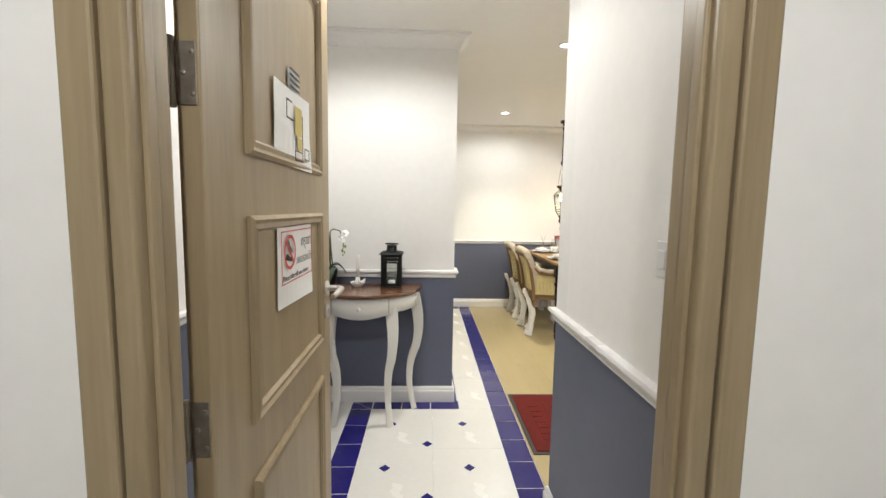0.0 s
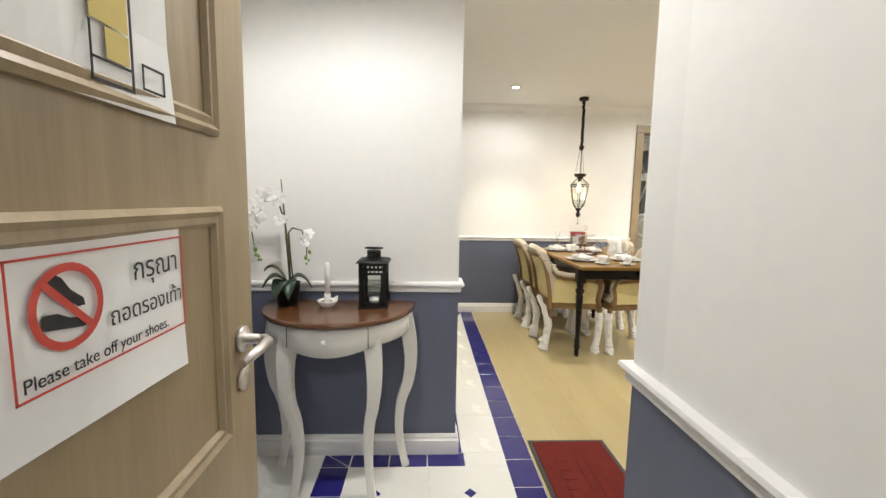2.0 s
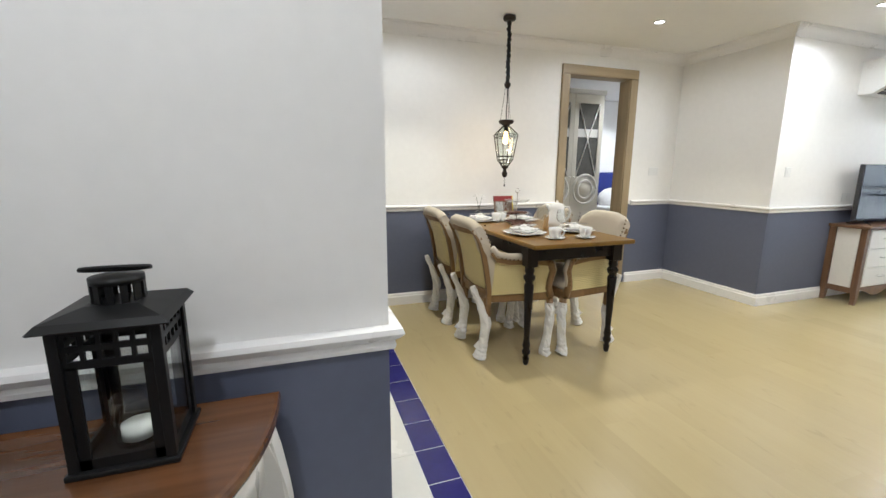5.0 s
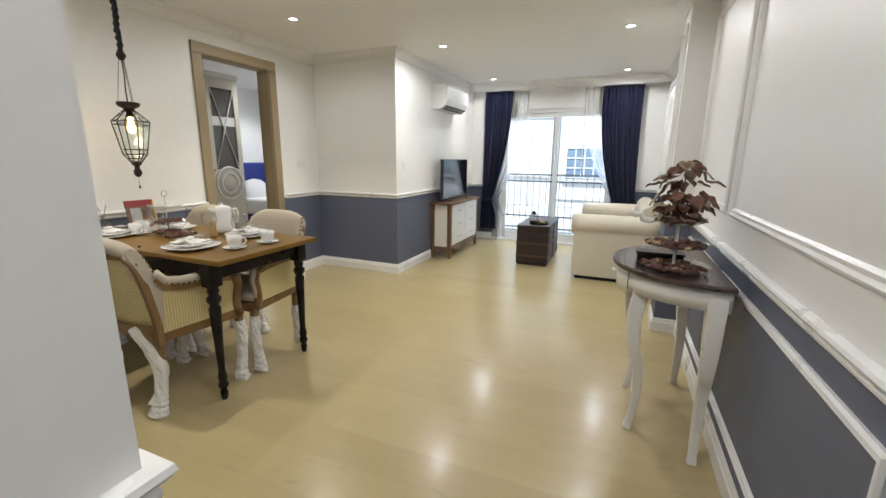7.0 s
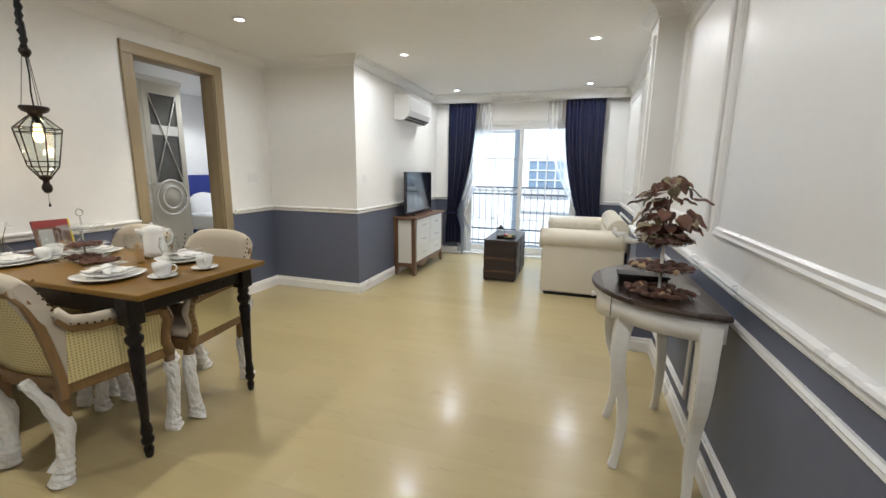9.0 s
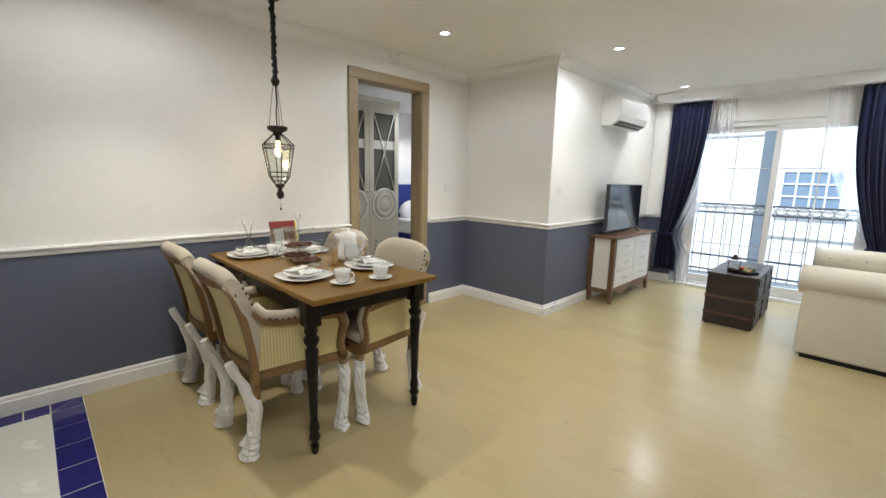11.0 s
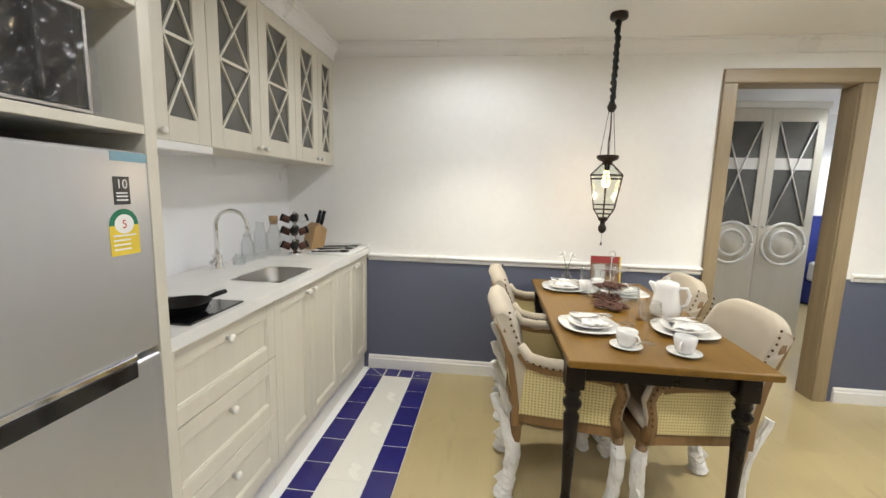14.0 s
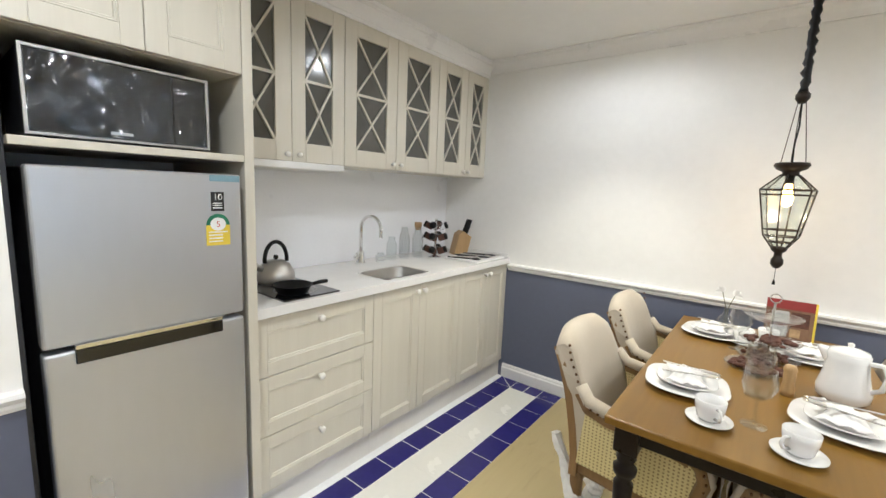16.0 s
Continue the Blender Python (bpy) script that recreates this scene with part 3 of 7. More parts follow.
for x, y in ((0.98, 2.74), (2.785, 2.71), (3.90, 2.20), (3.95, 3.83), (5.70, 3.84), (5.65, 2.20)):
    downlight(x, y, DOWN_W * (0.70 if y > 3.5 else 0.82), 170 if y > 3.5 else 176, 22.0)
downlight(0.945, 4.58, DOWN_W * 0.48, 176, 56.0)
downlight(2.81, 4.60, DOWN_W * 0.46, 176, 64.0)
# two downlights added out of view to brighten the foyer and the corridor
downlight(-0.10, 1.78, DOWN_W * 0.95, 165)
downlight(0.1, -0.35, DOWN_W * 1.25)

# added area lamp standing in for sky daylight, out of sight over the door head
sk_ob, sk_data = lamp("balcony_skylight", "AREA", (7.0, 3.05, 2.75), 85.0, (0.84, 0.92, 1.0))
sk_data.shape, sk_data.size, sk_data.size_y = "RECTANGLE", 1.6, 0.9
sk_ob.matrix_world = look((7.0, 3.05, 2.75), (5.2, 3.05, 0.2))

# ---- entrance ----
def entrance_door():
    """Panelled taupe door, standing open at a right angle; built with its hinge edge at the origin and the leaf along +y."""
    W, T, H = 0.866, 0.040, 2.03
    ob = thing("door_1", "open taupe oak-veneer entrance door with raised panel mouldings", "door", (-0.277, 0.800, 0.008), 0.0)
    part("leaf", bx((0, 0, 0), (T, W, H), 0.003), M_DOORWOOD, ob)
    for z0, z1 in ((1.338, 1.91), (0.764, 1.213), (0.10, 0.637)):
        for xx, s in ((T, 1), (0, -1)):
            bm = B()
            frame_moulding(bm, 0.157, z0, 0.732, z1, 0.035, 0.014, lambda u, v, h: (xx + s * h, u, v))
            part("panel_moulding", bm, M_DOORWOOD, ob)
    for s, xx in ((1, T), (-1, 0)):
        bm = B()
        rot = Matrix.Translation((xx, 0.804, 0.938)) @ Matrix.Rotation(radians(90) * s, 4, "Y")
        lathe(bm, [(0, 0), (0.027, 0), (0.027, 0.008), (0.024, 0.010), (0.011, 0.011), (0.010, 0.045), (0, 0.045)], 24, m=rot)
        h = part("handle", bm, M_STEEL, ob, "brushed steel lever handle")
        bm = B()
        tube(bm, [(xx + s * 0.03, 0.804, 0.938), (xx + s * 0.052, 0.804, 0.938), (xx + s * 0.060, 0.794, 0.937), (xx + s * 0.058, 0.749, 0.934), (xx + s * 0.052, 0.689, 0.930)], [0.010, 0.0105, 0.011, 0.0105, 0.0085], 12)
        part("lever", bm, M_STEEL, h)
        bm = B()
        rot = Matrix.Translation((xx, 0.804, 0.853)) @ Matrix.Rotation(radians(90) * s, 4, "Y")
        lathe(bm, [(0, 0), (0.026, 0), (0.026, 0.007), (0.022, 0.010), (0, 0.010)], 24, m=rot)
        box(bm, (xx + s * 0.009 - 0.002, 0.800, 0.840), (xx + s * 0.009 + 0.003, 0.808, 0.866), 0.002)
        part("lock_rose", bm, M_STEEL, ob, "round steel key escutcheon")
    for z in (0.22, 0.842, 1.445, 1.86):
        bm = B()
        box(bm, (-0.004, -0.028, z - 0.05), (0.0, 0.03, z + 0.05), 0.001)
        box(bm, (0.001, -0.0025, z - 0.05), (T - 0.006, -0.0005, z + 0.05), 0.0005)
        lathe(bm, [(0, -0.055), (0.007, -0.055), (0.007, 0.055), (0, 0.055)], 12, (-0.004, -0.006, z))
        for k in (-0.033, 0.0, 0.033):
            lathe(bm, [(0, 0), (0.005, 0), (0.003, 0.002), (0, 0.002)], 10, m=Matrix.Translation((0.02 + (0.008 if k else -0.006), -0.002, z + k)) @ Matrix.Rotation(radians(90), 4, "X"))
        part("hinge", bm, M_HINGE, ob, "worn steel butt hinge")
    return ob


entrance_door()
FACE = -0.277 + 0.040


def sheet(name, y0, z0, y1, z1, lift, label, category, curl=0.006):
    """A sheet of paper on the door's face, a little curled."""
    ob = thing(name, label, category, (FACE + lift, y0, z0))
    bm = B()
    n = 8
    rows = []
    for i in range(n + 1):
        for_z = []
        for j in range(3):
            u, v = i / n, j / 2
            for_z.append(bm.verts.new((curl * (0.4 * math.sin(3 * u + 2 * v) ** 2 + (u * (1 - v)) ** 3), u * (y1 - y0), v * (z1 - z0) - 0.012 * (u - 0.5) * (0.5 - v))))
        rows.append(for_z)
    for a, b in zip(rows, rows[1:]):
        for j in range(2):
            bm.faces.new((a[j], b[j], b[j + 1], a[j + 1]))
    geo = bmesh.ops.extrude_face_region(bm, geom=bm.faces[:])
    bmesh.ops.translate(bm, vec=(-0.0004, 0, 0), verts=[g for g in geo["geom"] if isinstance(g, bmesh.types.BMVert)])
    part("paper", bm, M_PAPER, ob)
    return ob


def bar(bm, y0, z0, y1, z1, x=0.0035):
    box(bm, (x, y0, z0), (x + 0.0006, y1, z1))


def words(text, size, at, parent, material, name="lettering"):
    """Built-in font lettering that faces +x, reading along +y."""
    cu = bpy.data.curves.new(name, "FONT")
    cu.body, cu.size, cu.extrude = text, size, 0.0002
    tmp = bpy.data.objects.new("tmp", cu)
    scene.collection.objects.link(tmp)
    dg = bpy.context.evaluated_depsgraph_get()
    me = bpy.data.meshes.new_from_object(tmp.evaluated_get(dg))
    bpy.data.objects.remove(tmp)
    me.materials.clear()
    me.materials.append(material)
    ob = new(name, me)
    ob.parent = parent
    ob.matrix_basis = Matrix.Translation(at) @ Matrix(((0, 0, 1, 0), (1, 0, 0, 0), (0, 1, 0, 0), (0, 0, 0, 1)))
    return ob


# the shoes-off notice
note = sheet("paper_notice", 1.110, 0.980, 1.397, 1.197, 0.004, "white paper notice asking to take off shoes, taped to the door", "notice")
bm = B()
for a in ((0.018, 0.062, 0.288, 0.0645), (0.018, 0.196, 0.288, 0.1985), (0.018, 0.062, 0.0205, 0.198), (0.2855, 0.062, 0.288, 0.198)):
    bar(bm, *a, x=0.0045)
part("red_border", bm, M_INKRED, note)
bm = B()
ring = []
for k in range(32):
    a = 2 * math.pi * k / 32
    ring.append([bm.verts.new((0.0052, 0.083 + r * math.cos(a), 0.142 + r * math.sin(a))) for r in (0.037, 0.046)])
for k in range(32):
    a, b = ring[k], ring[(k + 1) % 32]
    bm.faces.new((a[0], b[0], b[1], a[1]))
box(bm, (0.0048, -0.040, -0.004), (0.0054, 0.040, 0.004), m=Matrix.Translation((0, 0.083, 0.142)) @ Matrix.Rotation(radians(-45), 4, "X"))
part("ban_sign", bm, M_INKRED, note, "red ring with a slanting bar")
for dy, dz, tilt in ((-0.002, 0.016, -35), (-0.004, -0.016, -8)):
    bm = B()
    prism(bm, [(-0.028, -0.006), (0.022, -0.008), (0.030, -0.003), (0.024, 0.003), (0.004, 0.004), (-0.012, 0.010), (-0.028, 0.009)], 0, 0.0042, 0.0046)
    bmesh.ops.transform(bm, matrix=Matrix.Translation((0, 0.083 + dy, 0.142 + dz)) @ Matrix.Rotation(radians(tilt), 4, "X"), verts=bm.verts)
    part("shoe_mark", bm, M_INK, note)
words("กรุณา", 0.040, (0.0046, 0.180, 0.150), note, M_INK)
words("ถอดรองเท้า", 0.031, (0.0046, 0.137, 0.103), note, M_INK)
words("Please take off your shoes.", 0.0205, (0.0046, 0.026, 0.070), note, M_INK)
# the floor plan
planp = sheet("paper_plan", 1.105, 1.346, 1.392, 1.548, 0.004, "white paper with a printed floor plan, taped to the door", "paper", 0.010)
for a in ((0.075, 0.165, 0.12, 0.169), (0.075, 0.12, 0.079, 0.169), (0.075, 0.12, 0.13, 0.124), (0.205, 0.02, 0.209, 0.15), (0.14, 0.02, 0.205, 0.024), (0.14, 0.045, 0.205, 0.048), (0.14, 0.02, 0.143, 0.085), (0.225, 0.03, 0.27, 0.033), (0.225, 0.06, 0.27, 0.063), (0.225, 0.03, 0.228, 0.063), (0.268, 0.03, 0.271, 0.063), (0.225, 0.005, 0.27, 0.008)):
    bm = B()
    bar(bm, *a, x=0.0065)
    part("plan_line", bm, M_INK, planp)
bm = B()
bar(bm, 0.143, 0.088, 0.203, 0.165, x=0.006)
bar(bm, 0.165, 0.05, 0.203, 0.085, x=0.006)
part("plan_rooms", bm, M_INKOCHRE, planp, "ochre room fills")
card = sheet("paper_card", 1.215, 1.535, 1.310, 1.605, 0.0025, "small grey card fixed to the door", "card", 0.003)
card.children[0].data.materials[0] = M_INKGREY
bm = B()
for z in (0.02, 0.035, 0.05, 0.065):
    bar(bm, 0.012, z, 0.09, z + 0.005, x=0.0035)
part("print_lines", bm, M_INK, card)

# doormat
mat_ob = thing("doormat", "dark red ribbed doormat with a black rubber border", "doormat", (0.690, 2.070, 0.0))
bm = B()
box(bm, (0, 0, 0), (0.40, 0.69, 0.006), 0.003)
part("rubber_base", bm, M_RUBBER, mat_ob)
bm = B()
box(bm, (0.022, 0.022, 0.005), (0.378, 0.668, 0.011), 0.003)
part("mat_surface", bm, M_RUG, mat_ob)
bm = B()
for k in range(7):
    box(bm, (0.09, 0.12 + k * 0.063, 0.0105), (0.15, 0.16 + k * 0.063, 0.013), 0.001)
for k, (a, b) in enumerate(((0.19, 0.20), (0.235, 0.245), (0.28, 0.29))):
    box(bm, (a, 0.12 + 0.04 * k, 0.0105), (b, 0.56 - 0.04 * k, 0.013), 0.001)
part("raised_pattern", bm, M_RUG, mat_ob)


# ---- half-moon console tables ----
def console(name, at, rz, top_mat, label, a=0.328, d=0.385):
    """Half-moon table: straight edge along x at y = 0, bow towards +y, four cabriole legs."""
    ob = thing(name, label, "console table", at, rz)
    H = 0.78
    kx, ky = a / 0.328, d / 0.385

    def bow(sc, n=36):
        return [(a * sc * math.cos(math.pi * k / n), max(0.0, d * (sc if k else 1) * math.sin(math.pi * k / n) ** 0.82)) for k in range(n + 1)]
    bm = B()
    prism(bm, bow(1.0), 2, H - 0.022, H, bev=0.007)
    part("tabletop", bm, top_mat, ob)
    # apron: bowed board with a scalloped lower edge
    bm = B()
    out = bow(0.93, 48)
    inn = bow(0.88, 48)
    zs = [H - 0.108 - 0.030 * max(0.0, math.cos(math.pi * (k - 24) / 22)) ** 1.5 for k in range(49)]
    rings = []
    for (p, q, z) in zip(out, inn, zs):
        rings.append([bm.verts.new((p[0], p[1] + 0.004, z)), bm.verts.new((p[0], p[1] + 0.004, H - 0.0225)), bm.verts.new((q[0], q[1] + 0.004, H - 0.0225)), bm.verts.new((q[0], q[1] + 0.004, z))])
    for r, s in zip(rings, rings[1:]):
        for j in range(4):
            f = bm.faces.new((r[j], r[(j + 1) % 4], s[(j + 1) % 4], s[j]))
            f.smooth = j in (0, 2)
    bm.faces.new(rings[0])
    bm.faces.new(rings[-1][::-1])
    box(bm, (-a * 0.86, 0.004, H - 0.115), (a * 0.86, 0.02, H - 0.0225))
    ap = part("apron", bm, M_CREAMWOOD, ob)
    bm = B()
    lathe(bm, [(0, 0), (0.006, 0), (0.006, 0.01), (0.012, 0.018), (0.011, 0.024), (0, 0.026)], 14, m=Matrix.Translation((0, d * 0.93 + 0.002, H - 0.075)) @ Matrix.Rotation(radians(-90), 4, "X"))
    part("drawer_knob", bm, M_CREAMWOOD, ap)
    for sx in (-1, 1):
        part("drawer_gap", bx((sx * 0.155 * kx - 0.0012, d * 0.80, H - 0.112), (sx * 0.155 * kx + 0.0012, d * 0.838, H - 0.03)), M_DARKPL, ap)
    for sx, x0, y0, ox, oy in ((-1, 0.158, 0.262, 0.6, 0.8), (1, 0.158, 0.262, 0.6, 0.8), (-1, 0.282, 0.045, 1.0, 0.1), (1, 0.282, 0.045, 1.0, 0.1)):
        bm = B()
        pts, rs = [], []
        for k in range(17):
            u = k / 16
            off = 0.030 * math.sin(math.pi * min(1, u * 1.9)) * (1 if u < 0.53 else 0) - 0.024 * math.sin(math.pi * max(0, (u - 0.45) / 0.55)) * (u > 0.45) + 0.008 * max(0, (u - 0.82) / 0.18)
            pts.append((sx * (x0 * kx + ox * off), y0 * ky + oy * off, (H - 0.06) * (1 - u) + 0.0))
            rs.append(0.028 * (1 - u) ** 1.2 + 0.0205 + (0.004 if u > 0.95 else 0))
        tube(bm, pts, rs, 4, turn=math.pi / 4, smooth=False)
        bmesh.ops.bevel(bm, geom=[e for e in bm.edges if not e.is_boundary and abs((e.verts[0].co - e.verts[1].co).normalized().z) > 0.5], offset=0.005, segments=2, affect="EDGES")
        part("leg", bm, M_CREAMWOOD, ob)
    return ob


console("console_table", (-0.225, 2.628, 0.0), 180, M_CHERRY, "white half-moon console table with a dark cherry top and curved legs")
console("console_table", (2.175, 1.735, 0.0), 0, M_WENGE, "cream half-moon console table with a dark walnut top and curved legs", 0.400, 0.430)
TOP = 0.78


def petal(bm, c, r, ang, tilt, w=0.6):
    """A cupped oval petal."""
    m = Matrix.Translation(c) @ Matrix.Rotation(tilt, 4, "X") @ Matrix.Rotation(ang, 4, "Y")
    n = 6
    rows = []
    for i in range(n + 1):
        u = i / n
        hw = w * r * math.sin(math.pi * min(1, 0.08 + u * 0.9)) ** 0.7 * 0.6
        rows.append([bm.verts.new(m @ Vector((s * hw, 0.15 * r * (abs(s) - 0.5) + 0.1 * r * math.sin(3 * u), u * r))) for s in (-1, 0, 1)])
    for a, b in zip(rows, rows[1:]):
        for j in range(2):
            f = bm.faces.new((a[j], a[j + 1], b[j + 1], b[j]))
            f.smooth = True


def orchid():
    ob = thing("potted_orchid", "white artificial orchid in a black pot on the console", "plant", (-0.445, 2.53, TOP))
    bm = B()
    lathe(bm, [(0, 0), (0.042, 0), (0.052, 0.09), (0.054, 0.10), (0.048, 0.10), (0.046, 0.088), (0, 0.086)], 24)
    part("pot", bm, M_BLACK, ob)
    random.seed(7)
    for ang, ln, lift in ((205, 0.10, 0.0), (255, 0.10, -0.045), (290, 0.085, -0.04), (15, 0.10, -0.01), (160, 0.12, 0.06)):
        bm = B()
        rows = []
        ca, sa = math.cos(radians(ang)), math.sin(radians(ang))
        for i in range(8):
            u = i / 7
            r = ln * u
            z = 0.095 + lift * u + 0.05 * math.sin(2.4 * u) - 0.05 * u * u
            hw = (0.036 if ang != 160 else 0.008) * math.sin(math.pi * min(1, 0.12 + 0.86 * u)) ** 0.8
            rows.append([bm.verts.new((ca * r - sa * s * hw, sa * r + ca * s * hw, z + 0.010 * abs(s))) for s in (-1, 0, 1)])
        for a, b in zip(rows, rows[1:]):
            for j in range(2):
                bm.faces.new((a[j], a[j + 1], b[j + 1], b[j])).smooth = True
        geo = bmesh.ops.extrude_face_region(bm, geom=bm.faces[:])
        bmesh.ops.translate(bm, vec=(0, 0, -0.002), verts=[g for g in geo["geom"] if isinstance(g, bmesh.types.BMVert)])
        part("leaf", bm, M_LEAF if ang != 160 else M_STEM, ob)
    stems = ([(0.012, 0, 0.08), (0.002, 0, 0.25), (-0.006, 0, 0.40), (-0.016, 0, 0.54)],
             [(0.012, 0, 0.08), (0.010, 0, 0.24), (-0.004, 0.0, 0.36), (-0.03, -0.005, 0.45), (-0.075, -0.012, 0.475), (-0.12, -0.02, 0.42), (-0.135, -0.02, 0.32), (-0.125, -0.02, 0.25)],
             [(0.026, 0, 0.08), (0.014, 0, 0.24), (0.010, 0, 0.315), (0.03, -0.006, 0.335), (0.07, -0.012, 0.325), (0.092, -0.018, 0.27), (0.088, -0.02, 0.20)])
    for pts in stems:
        bm = B()
        tube(bm, pts, [0.0035] * (len(pts) - 1) + [0.002], 6)
        part("stem", bm, M_STEM, ob)
    for c, k in (((-0.05, -0.02, 0.475), 0), ((-0.085, -0.03, 0.465), 1), ((-0.115, -0.03, 0.425), 2), ((-0.105, -0.035, 0.385), 3), ((-0.135, -0.03, 0.395), 4), ((-0.02, -0.02, 0.46), 5), ((-0.155, -0.03, 0.335), 6), ((-0.13, -0.03, 0.345), 7), ((0.10, -0.025, 0.315), 8), ((0.085, -0.03, 0.285), 9), ((-0.015, -0.02, 0.37), 10)):
        bm = B()
        for j in range(5):
            petal(bm, c, random.uniform(0.030, 0.042) * (0.75 if k > 5 else 1), 2 * math.pi * j / 5 + random.uniform(-0.2, 0.2) + k, random.uniform(-0.5, 0.4), 0.85)
        blob(bm, (c[0], c[1] - 0.006, c[2]), (0.006, 0.006, 0.006))
        part("flower", bm, M_PETAL, ob)
    for c, r in (((-0.122, -0.02, 0.245), 0.011), ((-0.120, -0.02, 0.222), 0.009), ((-0.108, -0.02, 0.215), 0.007), ((-0.10, -0.02, 0.20), 0.006), ((-0.11, -0.02, 0.20), 0.006), ((0.102, -0.02, 0.235), 0.009), ((0.086, -0.02, 0.21), 0.009), ((0.098, -0.02, 0.20), 0.006), ((0.088, -0.02, 0.185), 0.006)):
        bm = B()
        blob(bm, c, (r * 0.85, r * 0.85, r * 1.15))
        part("bud", bm, M_BUD, ob)


orchid()


def candle_holder():
    ob = thing("candle_holder", "white ceramic candle dish with an ivory candle", "candle holder", (-0.272, 2.515, TOP))
    bm = B()
    lathe(bm, [(0, 0.004), (0.026, 0), (0.030, 0.004), (0.043, 0.022), (0.044, 0.027), (0.040, 0.027), (0.028, 0.010), (0, 0.009)], 28)
    d = part("dish", bm, M_PORC, ob)
    bm = B()
    lathe(bm, [(0.0, 0.009), (0.014, 0.009), (0.014, 0.055), (0.0115, 0.056), (0.0115, 0.05), (0, 0.05)], 20)
    part("socket", bm, M_PORC, d)
    bm = B()
    lathe(bm, [(0, 0.05), (0.0114, 0.05), (0.0112, 0.18), (0.007, 0.19), (0, 0.191)], 18)
    c = part("candle", bm, M_WAX, ob)
    bm = B()
    tube(bm, [(0, 0, 0.186), (0.001, 0, 0.195)], 0.001, 5)
    part("wick", bm, M_INK, c)
    bm = B()
    random.seed(2)
    for k in range(16):
        a = random.uniform(0, 6.28)
        blob(bm, (0.027 * math.cos(a), 0.027 * math.sin(a), 0.018), (0.008, 0.006, 0.004), 6)
    part("pebbles", bm, M_PEBBLE, ob)
    bm = B()
    petal(bm, (0.025, -0.01, 0.02), 0.035, 0.6, -0.2, 0.4)
    part("petal", bm, M_PETAL, ob)


candle_holder()


def house_lantern():
    """Square black metal lantern with a glass cup inside."""
    ob = thing("lantern", "square black metal lantern with glass panes on the console", "lantern", (-0.075, 2.535, TOP))
    h = 0.052
    bm = B()
    box(bm, (-0.062, -0.062, 0), (0.062, 0.062, 0.008), 0.002)
    part("base", bm, M_BLACK, ob)
    for sx in (-1, 1):
        for sy in (-1, 1):
            part("post", bx((sx * h - 0.006, sy * h - 0.006, 0.008), (sx * h + 0.006, sy * h + 0.006, 0.195), 0.001), M_BLACK, ob)
    for ax in (0, 1):
        for s in (-1, 1):
            bm = B()
            def bb(u0, z0, u1, z1):
                a, b = [0, 0, z0], [0, 0, z1]
                a[ax], b[ax] = u0, u1
                a[1 - ax], b[1 - ax] = s * h - 0.002, s * h + 0.002
                box(bm, a, b)
            bb(-h + 0.006, 0.008, -h + 0.018, 0.145)
            bb(h - 0.018, 0.008, h - 0.006, 0.145)
            bb(-h + 0.006, 0.008, h - 0.006, 0.022)
            bb(-h + 0.006, 0.142, h - 0.006, 0.152)
            bb(-h + 0.006, 0.164, h - 0.006, 0.172)
            bb(-h + 0.006, 0.184, h - 0.006, 0.195)
            for k in range(6):
                u = -h + 0.006 + k * (2 * h - 0.012 - 0.005) / 5
                bb(u, 0.152, u + 0.005, 0.164)
                bb(u, 0.172, u + 0.005, 0.184)
            part("side_panel", bm, M_BLACK, ob)
            a, b = [0, 0, 0.022], [0, 0, 0.142]
            a[ax], b[ax] = -h + 0.018, h - 0.018
            a[1 - ax], b[1 - ax] = s * h - 0.001, s * h + 0.001
            p = part("pane", bx(a, b), M_PANE, ob, "clear glass pane")
            p.visible_shadow = False
    bm = B()
    lathe(bm, [(0.098, 0.195), (0.088, 0.203), (0.040, 0.212), (0, 0.212)], 4, m=Matrix.Rotation(radians(45), 4, "Z"), smooth=False)
    lathe(bm, [(0, 0.193), (0.096, 0.193), (0.098, 0.195)], 4, m=Matrix.Rotation(radians(45), 4, "Z"), smooth=False)
    part("roof", bm, M_BLACK, ob)
    bm = B()
    for k in range(12):
        a = 2 * math.pi * k / 12
        box(bm, (-0.004, -0.0015, 0.21), (0.004, 0.0015, 0.238), m=Matrix.Rotation(a, 4, "Z") @ Matrix.Translation((0, 0.028, 0)))
    lathe(bm, [(0.026, 0.235), (0.030, 0.235), (0.030, 0.243), (0, 0.245)], 24)
    part("chimney", bm, M_BLACK, ob)
    bm = B()
    tube(bm, [(0.038 * math.cos(a), 0.012 * math.sin(a), 0.252 - 0.004 * math.sin(a)) for a in [2 * math.pi * k / 20 for k in range(21)]], 0.003, 6)
    part("ring", bm, M_BLACK, ob)
    bm = B()
    lathe(bm, [(0, 0.012), (0.026, 0.010), (0.030, 0.03), (0.028, 0.075), (0.0265, 0.075), (0.028, 0.03), (0.024, 0.014), (0, 0.014)], 24)
    part("glass_cup", bm, M_GLASS, ob, "clear glass tealight cup")
    bm = B()
    lathe(bm, [(0, 0.0145), (0.020, 0.0145), (0.020, 0.034), (0, 0.034)], 20)
    part("tealight", bm, M_WAX, ob)


house_lantern()


